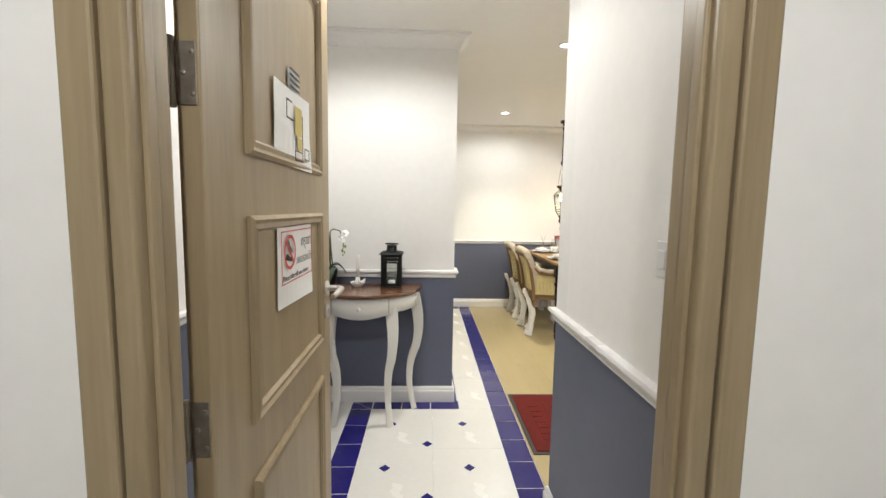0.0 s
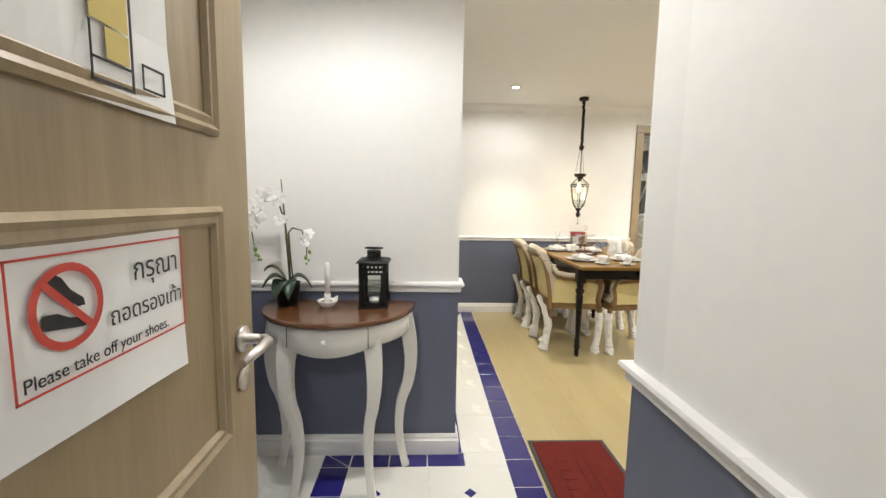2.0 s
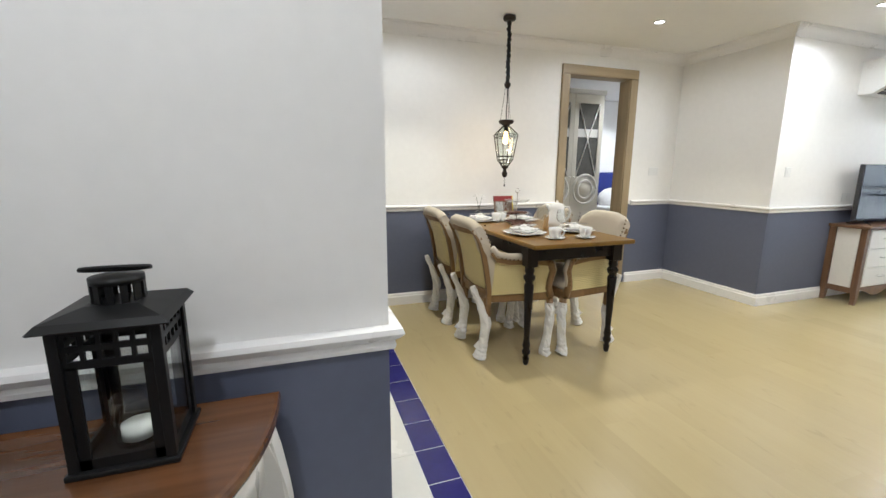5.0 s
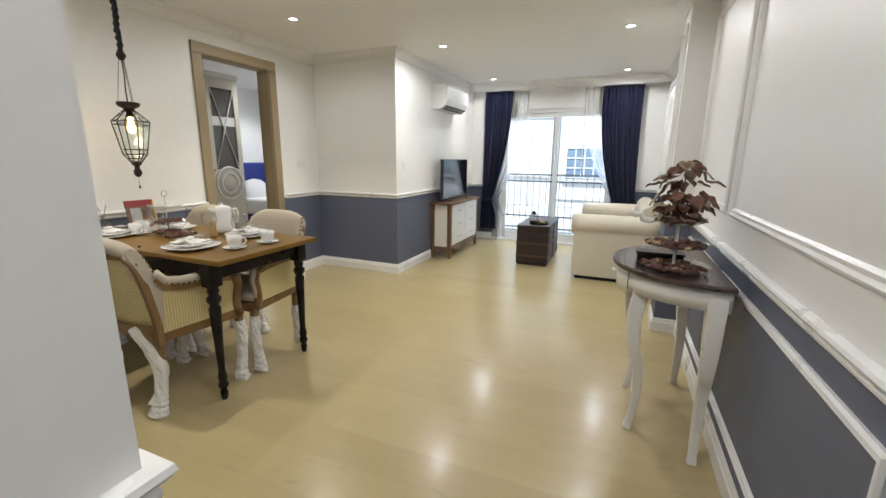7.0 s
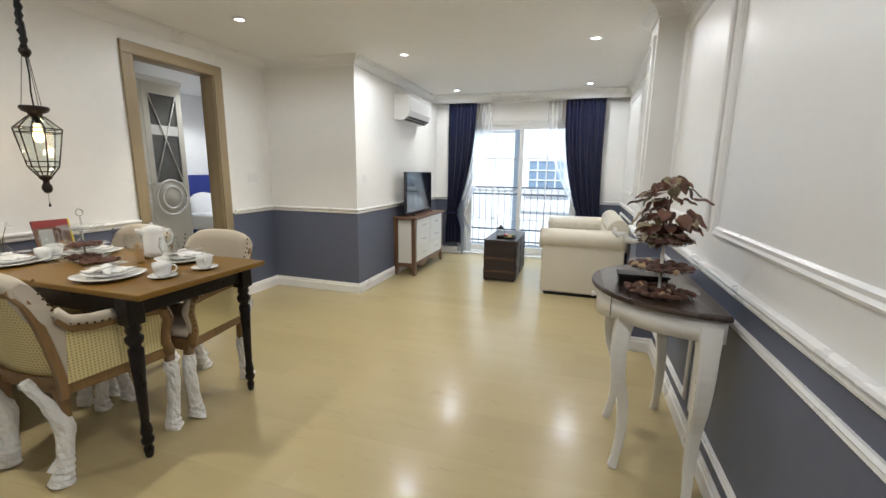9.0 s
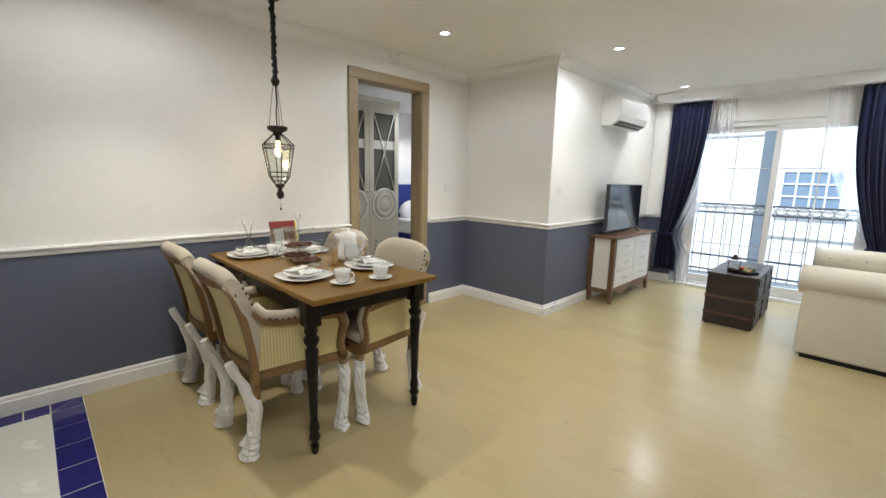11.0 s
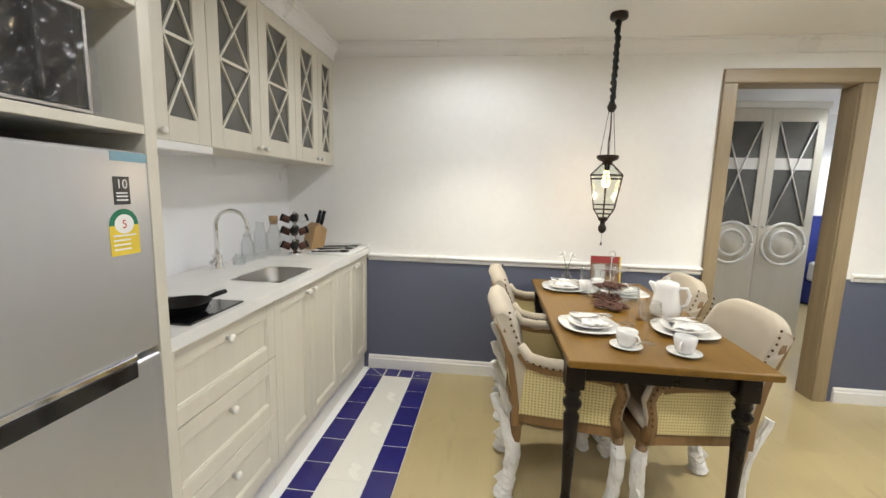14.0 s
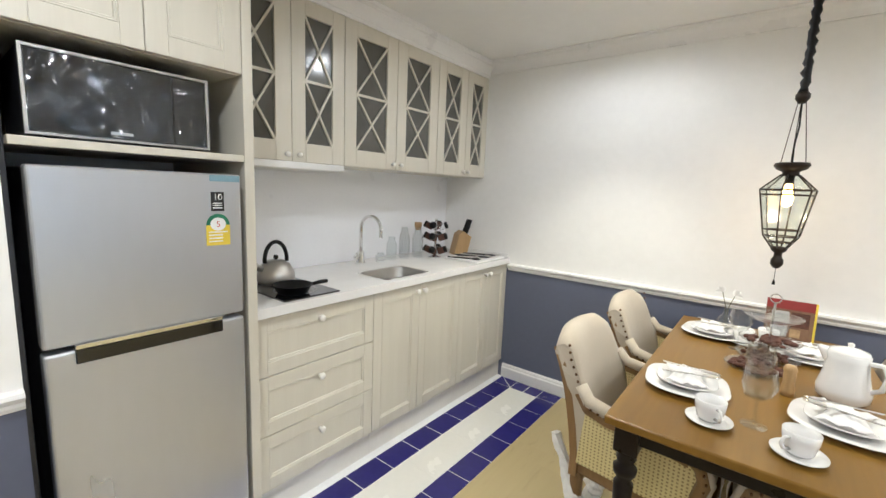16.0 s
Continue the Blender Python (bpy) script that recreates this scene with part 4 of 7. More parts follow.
# ---- plant stand on the living room console ----
def tiered_display():
    ob = thing("tiered_plant_stand", "three-tier glass stand with dried pods and a wine-leaved plant", "plant stand", (2.04, 1.935, TOP))
    CX, CY = -0.06, -0.007
    random.seed(11)
    bm = B()
    box(bm, (0.03, -0.055, 0), (0.105, 0.13, 0.048), 0.004)
    box(bm, (0.024, -0.061, 0.040), (0.111, 0.136, 0.050), 0.003)
    part("dark_tray_block", bm, M_BLACKWOOD, ob)
    for z, r in ((0.002, 0.138), (0.096, 0.122), (0.198, 0.103)):
        bm = B()
        lathe(bm, [(0, z + 0.004), (r * 0.75, z + 0.002), (r * 0.98, z + 0.02), (r, z + 0.026), (r * 0.97, z + 0.024), (r * 0.74, z + 0.008), (0, z + 0.009)], 32, (CX, CY, 0))
        t = part("glass_tier", bm, M_GLASS, ob, "clear glass dish")
        for kind, mm, n in (("petals", M_POTPOURRI, 90), ("pods", M_PEBBLE, 10)):
            bm = B()
            for k in range(n):
                a, q = random.uniform(0, 6.28), r * 0.86 * math.sqrt(random.random())
                s = random.uniform(0.012, 0.021)
                blob(bm, (CX + q * math.cos(a), CY + q * math.sin(a), z + 0.010 + s * 0.4), (s, s * 0.8, s * 0.5), 6, m=Matrix.Rotation(random.uniform(-0.6, 0.6), 4, "X"))
            tagged(part("dried_" + kind, bm, mm, t), kind="stuff")
    bm = B()
    lathe(bm, [(0, 0), (0.014, 0), (0.012, 0.008), (0.006, 0.014), (0.006, 0.088), (0.012, 0.094), (0.012, 0.102), (0.006, 0.108), (0.006, 0.186), (0.012, 0.192), (0.010, 0.20), (0, 0.201)], 20, (CX, CY, 0.006))
    part("stem_column", bm, M_STEEL, ob, "slim metal column")
    bm = B()
    tube(bm, [(-0.05, 0.07, 0.205), (-0.05, 0.10, 0.200), (-0.05, 0.128, 0.208), (-0.05, 0.135, 0.228), (-0.05, 0.155, 0.222), (-0.05, 0.172, 0.235), (-0.05, 0.168, 0.252)], [0.006, 0.011, 0.014, 0.010, 0.012, 0.010, 0.004], 8)
    part("scroll_arm", bm, M_CREAMWOOD, ob)
    # plant
    for k in range(9):
        a = random.uniform(0, 6.28)
        ln = random.uniform(0.08, 0.20)
        tip = Vector((CX + 0.6 * ln * math.cos(a) * 0.5, CY + 0.6 * ln * math.sin(a) * 0.5, 0.21 + ln))
        bm = B()
        tube(bm, [(CX, CY, 0.20), (CX + 0.01 * math.cos(a), CY + 0.01 * math.sin(a), 0.20 + ln * 0.5), tip], 0.0025, 5)
        part("plant_stem", bm, M_POTPOURRI, ob)
    for k in range(76):
        a = random.uniform(0, 6.28)
        h = random.uniform(-0.005, 0.225)
        rad = 0.020 + 0.085 * math.sin(math.pi * min(1, (h + 0.05) / 0.30)) * random.uniform(0.35, 1.0)
        c = Vector((CX + rad * math.cos(a), CY + rad * math.sin(a), 0.215 + h))
        s = random.uniform(0.044, 0.072)
        m = Matrix.Translation(c) @ Matrix.Rotation(a, 4, "Z") @ Matrix.Rotation(random.uniform(-0.1, 0.9), 4, "Y") @ Matrix.Rotation(random.uniform(-0.5, 0.5), 4, "X")
        bm = B()
        rows = []
        for i in range(7):
            u = i / 6
            hw = s * 0.42 * math.sin(math.pi * (0.06 + 0.90 * u) ** 0.75)
            rows.append([bm.verts.new(m @ Vector((s * (u - 0.2), q * hw, 0.006 * abs(q) - 0.012 * u * u + 0.003 * math.sin(9 * u + k)))) for q in (-1, -0.5, 0, 0.5, 1)])
        for p, q in zip(rows, rows[1:]):
            for j in range(4):
                bm.faces.new((p[j], p[j + 1], q[j + 1], q[j])).smooth = True
        part("leaf", bm, M_LEAFRED if random.random() < 0.68 else M_LEAFPALE, ob)


tiered_display()


# ---- living room ----
def tv_cabinet():
    ob = thing("tv_cabinet", "walnut-framed cream sideboard with six drawers", "sideboard", (4.69, 4.02, 0.0))
    L, D, H = 1.04, 0.275, 0.70
    top = B()
    prism(top, [(-0.02, -0.02), (L * 0.25, -0.035), (L * 0.5, -0.022), (L * 0.75, -0.035), (L + 0.02, -0.02), (L + 0.02, D), (-0.02, D)], 2, H - 0.025, H, bev=0.005)
    part("top", top, M_WALNUT, ob)
    part("body", bx((0.04, 0.012, 0.15), (L - 0.04, D, H - 0.025)), M_CREAMWOOD, ob)
    for x in (0, L - 0.05):
        for y in (0.0, D - 0.05):
            bm = B()
            tube(bm, [(x + 0.025, y + 0.025, H - 0.025), (x + 0.025, y + 0.025, 0.14), (x + 0.025, y + 0.02, 0.06), (x + 0.025 + (-0.01 if x == 0 else 0.01), y + 0.02, 0.0)], [0.032, 0.032, 0.026, 0.022], 4, turn=math.pi / 4, smooth=False)
            part("leg", bm, M_WALNUT, ob)
    bm = B()
    n = 24
    poly = [(0.05 + (L - 0.1) * k / n, 0.105 + 0.03 * math.cos(4 * math.pi * k / n)) for k in range(n + 1)] + [(L - 0.05, 0.16), (0.05, 0.16)]
    prism(bm, poly, 1, 0.004, 0.02)
    part("front_apron", bm, M_WALNUT, ob)
    part("side_rail", bx((0.006, 0.05, 0.10), (0.03, D - 0.05, 0.15)), M_WALNUT, ob)
    part("side_panel", bx((0.012, 0.055, 0.15), (0.039, D - 0.055, H - 0.03)), M_CREAMWOOD, ob, "cream side panel")
    for i in range(2):
        for j in range(3):
            x0 = 0.06 + i * 0.465
            z0 = 0.17 + j * 0.168
            d = part("drawer", bx((x0, 0.0, z0), (x0 + 0.455, 0.0115, z0 + 0.160), 0.003), M_CREAMWOOD, ob)
            bm = B()
            tube(bm, [(x0 + 0.18, 0.0, z0 + 0.085), (x0 + 0.185, -0.018, z0 + 0.082), (x0 + 0.27, -0.018, z0 + 0.082), (x0 + 0.275, 0.0, z0 + 0.085)], 0.004, 6)
            part("pull", bm, M_STEEL, d)


tv_cabinet()


def television():
    ob = thing("television", "black flat-screen television on the sideboard", "television", (4.72, 4.14, 0.70))
    W, z0, z1 = 0.86, 0.035, 0.52
    part("bezel", bx((0, 0.0, z0), (W, 0.035, z1), 0.004), M_DARKPL, ob)
    part("screen", bx((0.008, -0.003, z0 + 0.014), (W - 0.008, 0.001, z1 - 0.008)), M_SCREEN, ob, "dark glossy screen")
    for x in (0.12, W - 0.12):
        bm = B()
        tube(bm, [(x - 0.03, -0.07, 0.004), (x, 0.01, 0.04)], 0.006, 6)
        tube(bm, [(x - 0.03, 0.10, 0.004), (x, 0.01, 0.04)], 0.006, 6)
        part("foot", bm, M_DARKPL, ob)


television()


def air_conditioner():
    ob = thing("air_conditioner", "white wall-mounted split air conditioner", "air conditioner", (4.74, 4.30, 1.80))
    L = 0.72
    bm = B()
    prism(bm, [(0, 0.005), (-0.10, 0.0), (-0.175, 0.045), (-0.195, 0.10), (-0.19, 0.25), (-0.17, 0.275), (0, 0.28)], 0, 0, L, bev=0.006)
    part("housing", bm, M_PLASTIC, ob)
    bm = B()
    for k in range(2):
        prism(bm, [(-0.112 - 0.035 * k, 0.004 + 0.022 * k), (-0.140 - 0.035 * k, 0.021 + 0.022 * k), (-0.143 - 0.035 * k, 0.017 + 0.022 * k), (-0.115 - 0.035 * k, 0.0 + 0.022 * k)], 0, 0.05, L - 0.05)
    part("air_slot", bm, M_DARKPL, ob, "dark air outlet slots")


air_conditioner()


def wall_plate(name, at, w, label, rz=0.0, n=1):
    ob = thing(name, label, "switch", at, rz)
    part("plate", bx((-w / 2, -0.004, -0.04), (w / 2, 0.0, 0.04), 0.0015), M_PLASTIC, ob)
    for k in range(n):
        x = (k - (n - 1) / 2) * 0.04
        part("rocker", bx((x - 0.014, -0.006, -0.02), (x + 0.014, -0.004, 0.02), 0.0008), M_PLASTIC, ob)


wall_plate("light_switch", (4.02, 4.30, 1.15), 0.07, "white light switch on the wall")
wall_plate("wall_socket", (4.85, 4.30, 0.93), 0.12, "white double wall socket above the sideboard", n=2)
wall_plate("light_switch", (3.60, 5.30, 1.15), 0.12, "white double light switch beside the bedroom doorway", n=2)
wall_plate("light_switch", (0.65, 0.955, 1.14), 0.085, "white double light switch on the foyer wall", 90 + 180, n=2)


def storage_trunk():
    ob = thing("storage_trunk", "dark wooden trunk coffee table with leather straps", "coffee table", (4.83, 2.865, 0.0))
    L, W, H = 0.82, 0.365, 0.475
    part("body", bx((0, 0, 0.01), (L, W, H - 0.02), 0.006), M_TRUNK, ob)
    part("lid", bx((-0.006, -0.006, H - 0.02), (L + 0.006, W + 0.006, H), 0.006), M_TRUNK, ob)
    for z in (0.10, 0.25):
        part("strap", bx((-0.005, -0.005, z), (L + 0.005, W + 0.005, z + 0.022), 0.002), M_TRUNKBAND, ob, "brown leather band")
    for x in (0.06, 0.40, 0.72):
        for z in (0.14, 0.30, 0.42):
            part("corner_plate", bx((x, -0.008, z - 0.03), (x + 0.045, 0.0, z + 0.03), 0.002), M_BRONZE, ob, "dark metal plate")
    for z in (0.06, 0.19, 0.34):
        for x0 in (0.03, 0.42):
            bm = B()
            frame_moulding(bm, x0, z - 0.035, x0 + 0.37, z + 0.04, 0.012, 0.006, lambda u, v, h: (u, -0.001 - h, v))
            part("drawer_edge", bm, M_TRUNK, ob)
    for sx, sy in ((0.03, 0.03), (L - 0.03, 0.03), (0.03, W - 0.03), (L - 0.03, W - 0.03)):
        bm = B()
        lathe(bm, [(0, 0), (0.014, 0), (0.016, 0.012), (0, 0.012)], 12, (sx, sy, 0))
        part("foot", bm, M_BLACK, ob)


storage_trunk()


def hurricane_lamp():
    ob = thing("hurricane_lantern", "small black metal hurricane lantern on the trunk", "lantern", (4.98, 3.07, 0.475))
    bm = B()
    lathe(bm, [(0, 0), (0.045, 0), (0.048, 0.03), (0.03, 0.04), (0, 0.04)], 20)
    part("fuel_tank", bm, M_BRONZE, ob)
    bm = B()
    lathe(bm, [(0.022, 0.04), (0.034, 0.075), (0.022, 0.115), (0.020, 0.115), (0.032, 0.075), (0.020, 0.04)], 20)
    part("globe", bm, M_GLASS, ob, "clear glass globe")
    bm = B()
    lathe(bm, [(0, 0.115), (0.03, 0.115), (0.026, 0.135), (0.014, 0.14), (0.014, 0.155), (0, 0.158)], 16)
    part("cap", bm, M_BRONZE, ob)
    for s in (-1, 1):
        bm = B()
        tube(bm, [(0, s * 0.043, 0.02), (0, s * 0.045, 0.09), (0, s * 0.03, 0.13)], 0.003, 6)
        part("side_tube", bm, M_BRONZE, ob)
    bm = B()
    tube(bm, [(0, 0.042 * math.cos(a), 0.13 + 0.06 * math.sin(a)) for a in [math.pi * k / 12 for k in range(13)]], 0.0018, 5)
    part("bail", bm, M_BRONZE, ob)


hurricane_lamp()
dish = thing("decor_tray", "dark tray with red and green ornaments on the trunk", "tray", (5.06, 2.985, 0.475))
bm = B()
lathe(bm, [(0, 0.003), (0.10, 0.0), (0.13, 0.018), (0.128, 0.02), (0.10, 0.006), (0, 0.007)], 28, sx=1.2, sy=0.75)
part("tray", bm, M_BRONZE, dish)
random.seed(5)
for nm, mm in (("red_ornament", M_RED), ("green_ornament", M_BUD), ("brown_ornament", M_PEBBLE)):
    for k in range(3):
        bm = B()
        blob(bm, (random.uniform(-0.09, 0.09), random.uniform(-0.05, 0.05), 0.022), (0.026, 0.018, 0.015), 8)
        part(nm, bm, mm, dish)


def sofa():
    """Cream chesterfield seen from its end: rolled arm, buttoned back against the panelled wall, seat cushions."""
    ob = thing("chesterfield_sofa", "cream leatherette chesterfield sofa with rolled arms and buttoned back", "sofa", (4.48, 1.74, 0.0))
    L, D = 1.50, 0.82
    part("plinth", bx((0.03, 0.02, 0.0), (L - 0.03, D - 0.04, 0.03)), M_BLACK, ob, "dark plinth")
    part("base", bx((0.05, 0.03, 0.03), (L - 0.05, D - 0.03, 0.33), 0.02, seg=3), M_SOFA, ob)
    for x0 in (0.0, L - 0.20):
        bm = B()
        box(bm, (x0 + 0.02, 0.04, 0.03), (x0 + 0.18, D, 0.56), 0.015, seg=3)
        pts = [(x0 + 0.10, 0.02, 0.575), (x0 + 0.10, D + 0.01, 0.575)]
        tube(bm, [(x0 + 0.10, 0.02 + (D + 0.0) * k / 10, 0.575) for k in range(11)], [0.105] * 11, 20)
        part("arm", bm, M_SOFA, ob)
        bm = B()
        tube(bm, [(x0 + 0.10 + 0.095 * math.cos(a), D + 0.022, 0.575 + 0.095 * math.sin(a)) for a in [2 * math.pi * k / 24 for k in range(25)]], 0.006, 6)
        part("piping", bm, M_SOFA, ob)
    bm = B()
    box(bm, (0.16, 0.02, 0.30), (L - 0.16, 0.20, 0.62), 0.03, seg=3)
    tube(bm, [(0.12 + (L - 0.24) * k / 10, 0.10, 0.68) for k in range(11)], [0.10] * 11, 18)
    part("backrest", bm, M_SOFA, ob)
    for i in range(6):
        for z, off in ((0.66, 0.0), (0.52, 0.1)):
            bm = B()
            y = 0.205 if z < 0.6 else 0.20
            blob(bm, (0.30 + i * 0.19 + off * 0.9, y, z), (0.016, 0.010, 0.016), 10)
            part("button", bm, M_SOFA, ob)
    for i in range(5):
        for z, off in ((0.60, 0.0), (0.50, 0.06)):
            bm = B()
            blob(bm, (L - (0.206 if z > 0.55 else 0.182), 0.26 + i * 0.12 + off, z), (0.010, 0.015, 0.015), 10)
            part("button", bm, M_SOFA, ob)
    for k in range(2):
        x0 = 0.20 + k * 0.55
        part("seat_cushion", bx((x0, 0.19, 0.33), (x0 + 0.545, D - 0.005, 0.455), 0.035, seg=4), M_SOFA, ob)


sofa()


# ---- balcony door, curtains ----
def curtain(name, y_top, y_tie, z_tie, y_bot, z_bot, x, label, material, folds=9, amp=0.022, top=2.17, grp="", t=0.003):
    """A gathered curtain: spread at the head, drawn to a tie, and falling below it."""
    ob = thing(name, label, "curtain", (0, 0, 0), group=grp)
    bm = B()
    nu, nv = folds * 8, 26
    rows = []
    for j in range(nv + 1):
        v = j / nv
        z = top + (z_bot - top) * v
        if z > z_tie:
            u = (top - z) / (top - z_tie)
            k = u ** 2.2
            e = [a + (b - a) * k for a, b in zip(y_top, y_tie)]
        else:
            u = (z_tie - z) / max(1e-6, z_tie - z_bot)
            k = min(1, u * 2.2)
            e = [a + (b - a) * k for a, b in zip(y_tie, y_bot)]
        w = abs(e[1] - e[0])
        row = []
        for i in range(nu + 1):
            q = i / nu
            ph = 2 * math.pi * folds * q + 0.5 * math.sin(2.5 * v + 3 * q)
            row.append(bm.verts.new((x + amp * math.sin(ph) + 0.3 * amp * math.sin(2.3 * ph + 4 * v), e[0] + (e[1] - e[0]) * q + 0.006 * math.sin(ph * 0.5 + 3 * v), z + (0.02 * math.sin(3 * q) if j == nv else 0))))
        rows.append(row)
    for a, b in zip(rows, rows[1:]):
        for i in range(nu):
            bm.faces.new((a[i], a[i + 1], b[i + 1], b[i])).smooth = True
    if t:
        geo = bmesh.ops.extrude_face_region(bm, geom=bm.faces[:])
        bmesh.ops.translate(bm, vec=(t, 0, 0), verts=[g for g in geo["geom"] if isinstance(g, bmesh.types.BMVert)])
    part("cloth", bm, material, ob)
    return ob


c1 = curtain("navy_curtain", (4.07, 3.67), (4.08, 3.93), 0.63, (4.10, 3.86), 0.17, 6.13, "navy blue gathered curtain tied back beside the balcony door", M_NAVY, 8, grp="navy curtains")
bm = B()
tube(bm, [(6.13 + 0.045 * math.cos(a), 4.005 + 0.085 * math.sin(a), 0.63 + 0.01 * math.cos(a)) for a in [2 * math.pi * k / 20 for k in range(21)]], 0.014, 8, sq=1.5)
part("tieback", bm, M_NAVY, c1)
c2 = curtain("navy_curtain", (2.47, 1.98), (2.24, 1.95), 0.66, (2.25, 1.93), 0.17, 6.13, "navy blue gathered curtain tied back beside the balcony door", M_NAVY, 10, grp="navy curtains")
bm = B()
tube(bm, [(6.13 + 0.045 * math.cos(a), 2.095 + 0.16 * math.sin(a), 0.66 + 0.01 * math.cos(a)) for a in [2 * math.pi * k / 20 for k in range(21)]], 0.014, 8, sq=1.5)
part("tieback", bm, M_NAVY, c2)
curtain("sheer_curtain", (3.75, 3.45), (3.97, 3.86), 0.63, (3.93, 3.72), 0.04, 6.19, "white sheer voile curtain behind the navy one", M_SHEER, 7, 0.015, grp="sheer curtains", t=0)
curtain("sheer_curtain", (2.70, 2.30), (2.22, 2.05), 0.66, (2.40, 2.05), 0.04, 6.19, "white sheer voile curtain behind the navy one", M_SHEER, 7, 0.015, grp="sheer curtains", t=0)
bm = B()
box(bm, (6.04, 1.69, 2.172), (6.07, 4.30, CEIL - 0.001), 0.004)
sweep_trim(bm, [(6.04, 1.69 + 0.08), (6.04, 4.30 - 0.08)], [(d * 0.8, z + 0.0) for d, z in COVE])
setting("trim_pelmet", bm, M_TRIM, "white moulded curtain pelmet", "trim")


def balcony_door():
    ob = thing("window_1", "white two-leaf sliding balcony door with slim glazing bars", "balcony door")
    tagged(ob, kind="structure")
    X0, X1 = 6.27, 6.35
    y0, y1, z1 = 2.24, 3.86, 1.93
    part("sill", bx((6.22, y0, -0.012), (6.40, y1, 0.035), 0.004), M_TRIM, ob, "pale threshold")
    for a, b in (((X0, y0, 0.035), (X1, y0 + 0.05, z1)), ((X0, y1 - 0.05, 0.035), (X1, y1, z1)), ((X0, y0 + 0.05, z1 - 0.05), (X1, y1 - 0.05, z1)), ((X0, y0 + 0.05, 0.035), (X1, y1 - 0.05, 0.065))):
        part("frame", bx(a, b, 0.003), M_PLASTIC, ob)
    for k, (ya, yb, xo) in enumerate(((y0 + 0.05, 3.075, 0.0), (3.02, y1 - 0.05, 0.036))):
        xa, xb = X0 + 0.004 + xo, X0 + 0.036 + xo
        lf = part("leaf_frame", bx((xa, ya, 0.066), (xb, ya + 0.055, z1 - 0.052), 0.003), M_PLASTIC, ob)
        for a, b in (((xa, yb - 0.055, 0.066), (xb, yb, z1 - 0.052)), ((xa, ya + 0.055, 0.066), (xb, yb - 0.055, 0.15)), ((xa, ya + 0.055, z1 - 0.11), (xb, yb - 0.055, z1 - 0.052))):
            part("leaf_rail", bx(a, b, 0.003), M_PLASTIC, lf)
        g = part("pane", bx((xa + 0.012, ya + 0.05, 0.145), (xa + 0.018, yb - 0.05, z1 - 0.105)), M_PANE, ob, "clear glass pane")
        g.visible_shadow = False
        ym = (ya + yb) / 2
        part("glazing_bar", bx((xa + 0.008, ym - 0.006, 0.15), (xa + 0.0115, ym + 0.006, z1 - 0.11)), M_PLASTIC, ob)
        for z in (0.55, 0.97, 1.42):
            part("glazing_bar", bx((xa + 0.004, ya + 0.055, z - 0.006), (xa + 0.0075, yb - 0.055, z + 0.006)), M_PLASTIC, ob)


balcony_door()
bm = B()
box(bm, (6.40, 1.4, -0.16), (7.55, 4.6, -0.03))
setting("balcony_floor", bm, M_CONCRETE, "pale concrete balcony floor", "floor")


def balcony_rail():
    ob = thing("balcony_railing", "black wrought-iron balcony railing with scroll band", "railing", (7.45, 0, 0))
    for z in (0.03, 0.24, 0.85, 0.97):
        part("rail", bx((-0.012, 1.42, z - 0.012), (0.012, 4.58, z + 0.012)), M_IRON, ob)
    n = 28
    me = finish("baluster", bx((-0.005, -0.005, -0.03), (0.005, 0.005, 0.86)), M_IRON)
    for k in range(n + 1):
        piece("baluster", me, ob, pose(0, 1.44 + k * 3.12 / n, 0))
    bm = B()
    tube(bm, [(0, 0.055 * math.cos(a), 0.91 + 0.05 * math.sin(a)) for a in [2 * math.pi * k / 14 for k in range(15)]], 0.005, 5)
    me = finish("scroll_ring", bm, M_IRON)
    for k in range(n):
        piece("scroll_ring", me, ob, pose(0, 1.44 + (k + 0.5) * 3.12 / n, 0))


balcony_rail()


# ---- outside ----
bm = B()
box(bm, (-120, -160, -9.3), (220, 160, -9.0))
setting("ground", bm, M_CONCRETE, "pale paved ground far below", "ground")


def facade(x, y0, y1, z0, z1, centres, bottoms, hw, hh, label):
    ob = thing("apartment_building", label, "building", (x, 0, 0))
    part("wall", bx((0, y0, z0), (6, y1, z1)), M_FACADE, ob)
    part("roof", bx((-0.25, y0 - 0.25, z1), (6.25, y1 + 0.25, z1 + 0.35), 0.03), M_FACADE, ob)
    for c in centres:
        for zb in bottoms:
            win = part("window", bx((-0.04, c - hw, zb), (0.02, c + hw, zb + hh)), M_FACGLASS, ob, "dark window with white bars")
            for q in range(5):
                yy = c - hw + q * hw / 2
                part("window_bar", bx((-0.07, yy - 0.022, zb), (-0.035, yy + 0.022, zb + hh)), M_PLASTIC, win)
            for q in range(4):
                part("window_bar", bx((-0.075, c - hw - 0.03, zb - 0.022 + q * hh / 3), (-0.04, c + hw + 0.03, zb + 0.022 + q * hh / 3)), M_PLASTIC, win)
            part("window_sill", bx((-0.18, c - hw - 0.12, zb - 0.14), (0.0, c + hw + 0.12, zb - 0.06)), M_FACADE, win)
    for zb in bottoms:
        part("string_course", bx((-0.10, y0, zb - 0.75), (0.0, y1, zb - 0.55)), M_FACADE, ob)


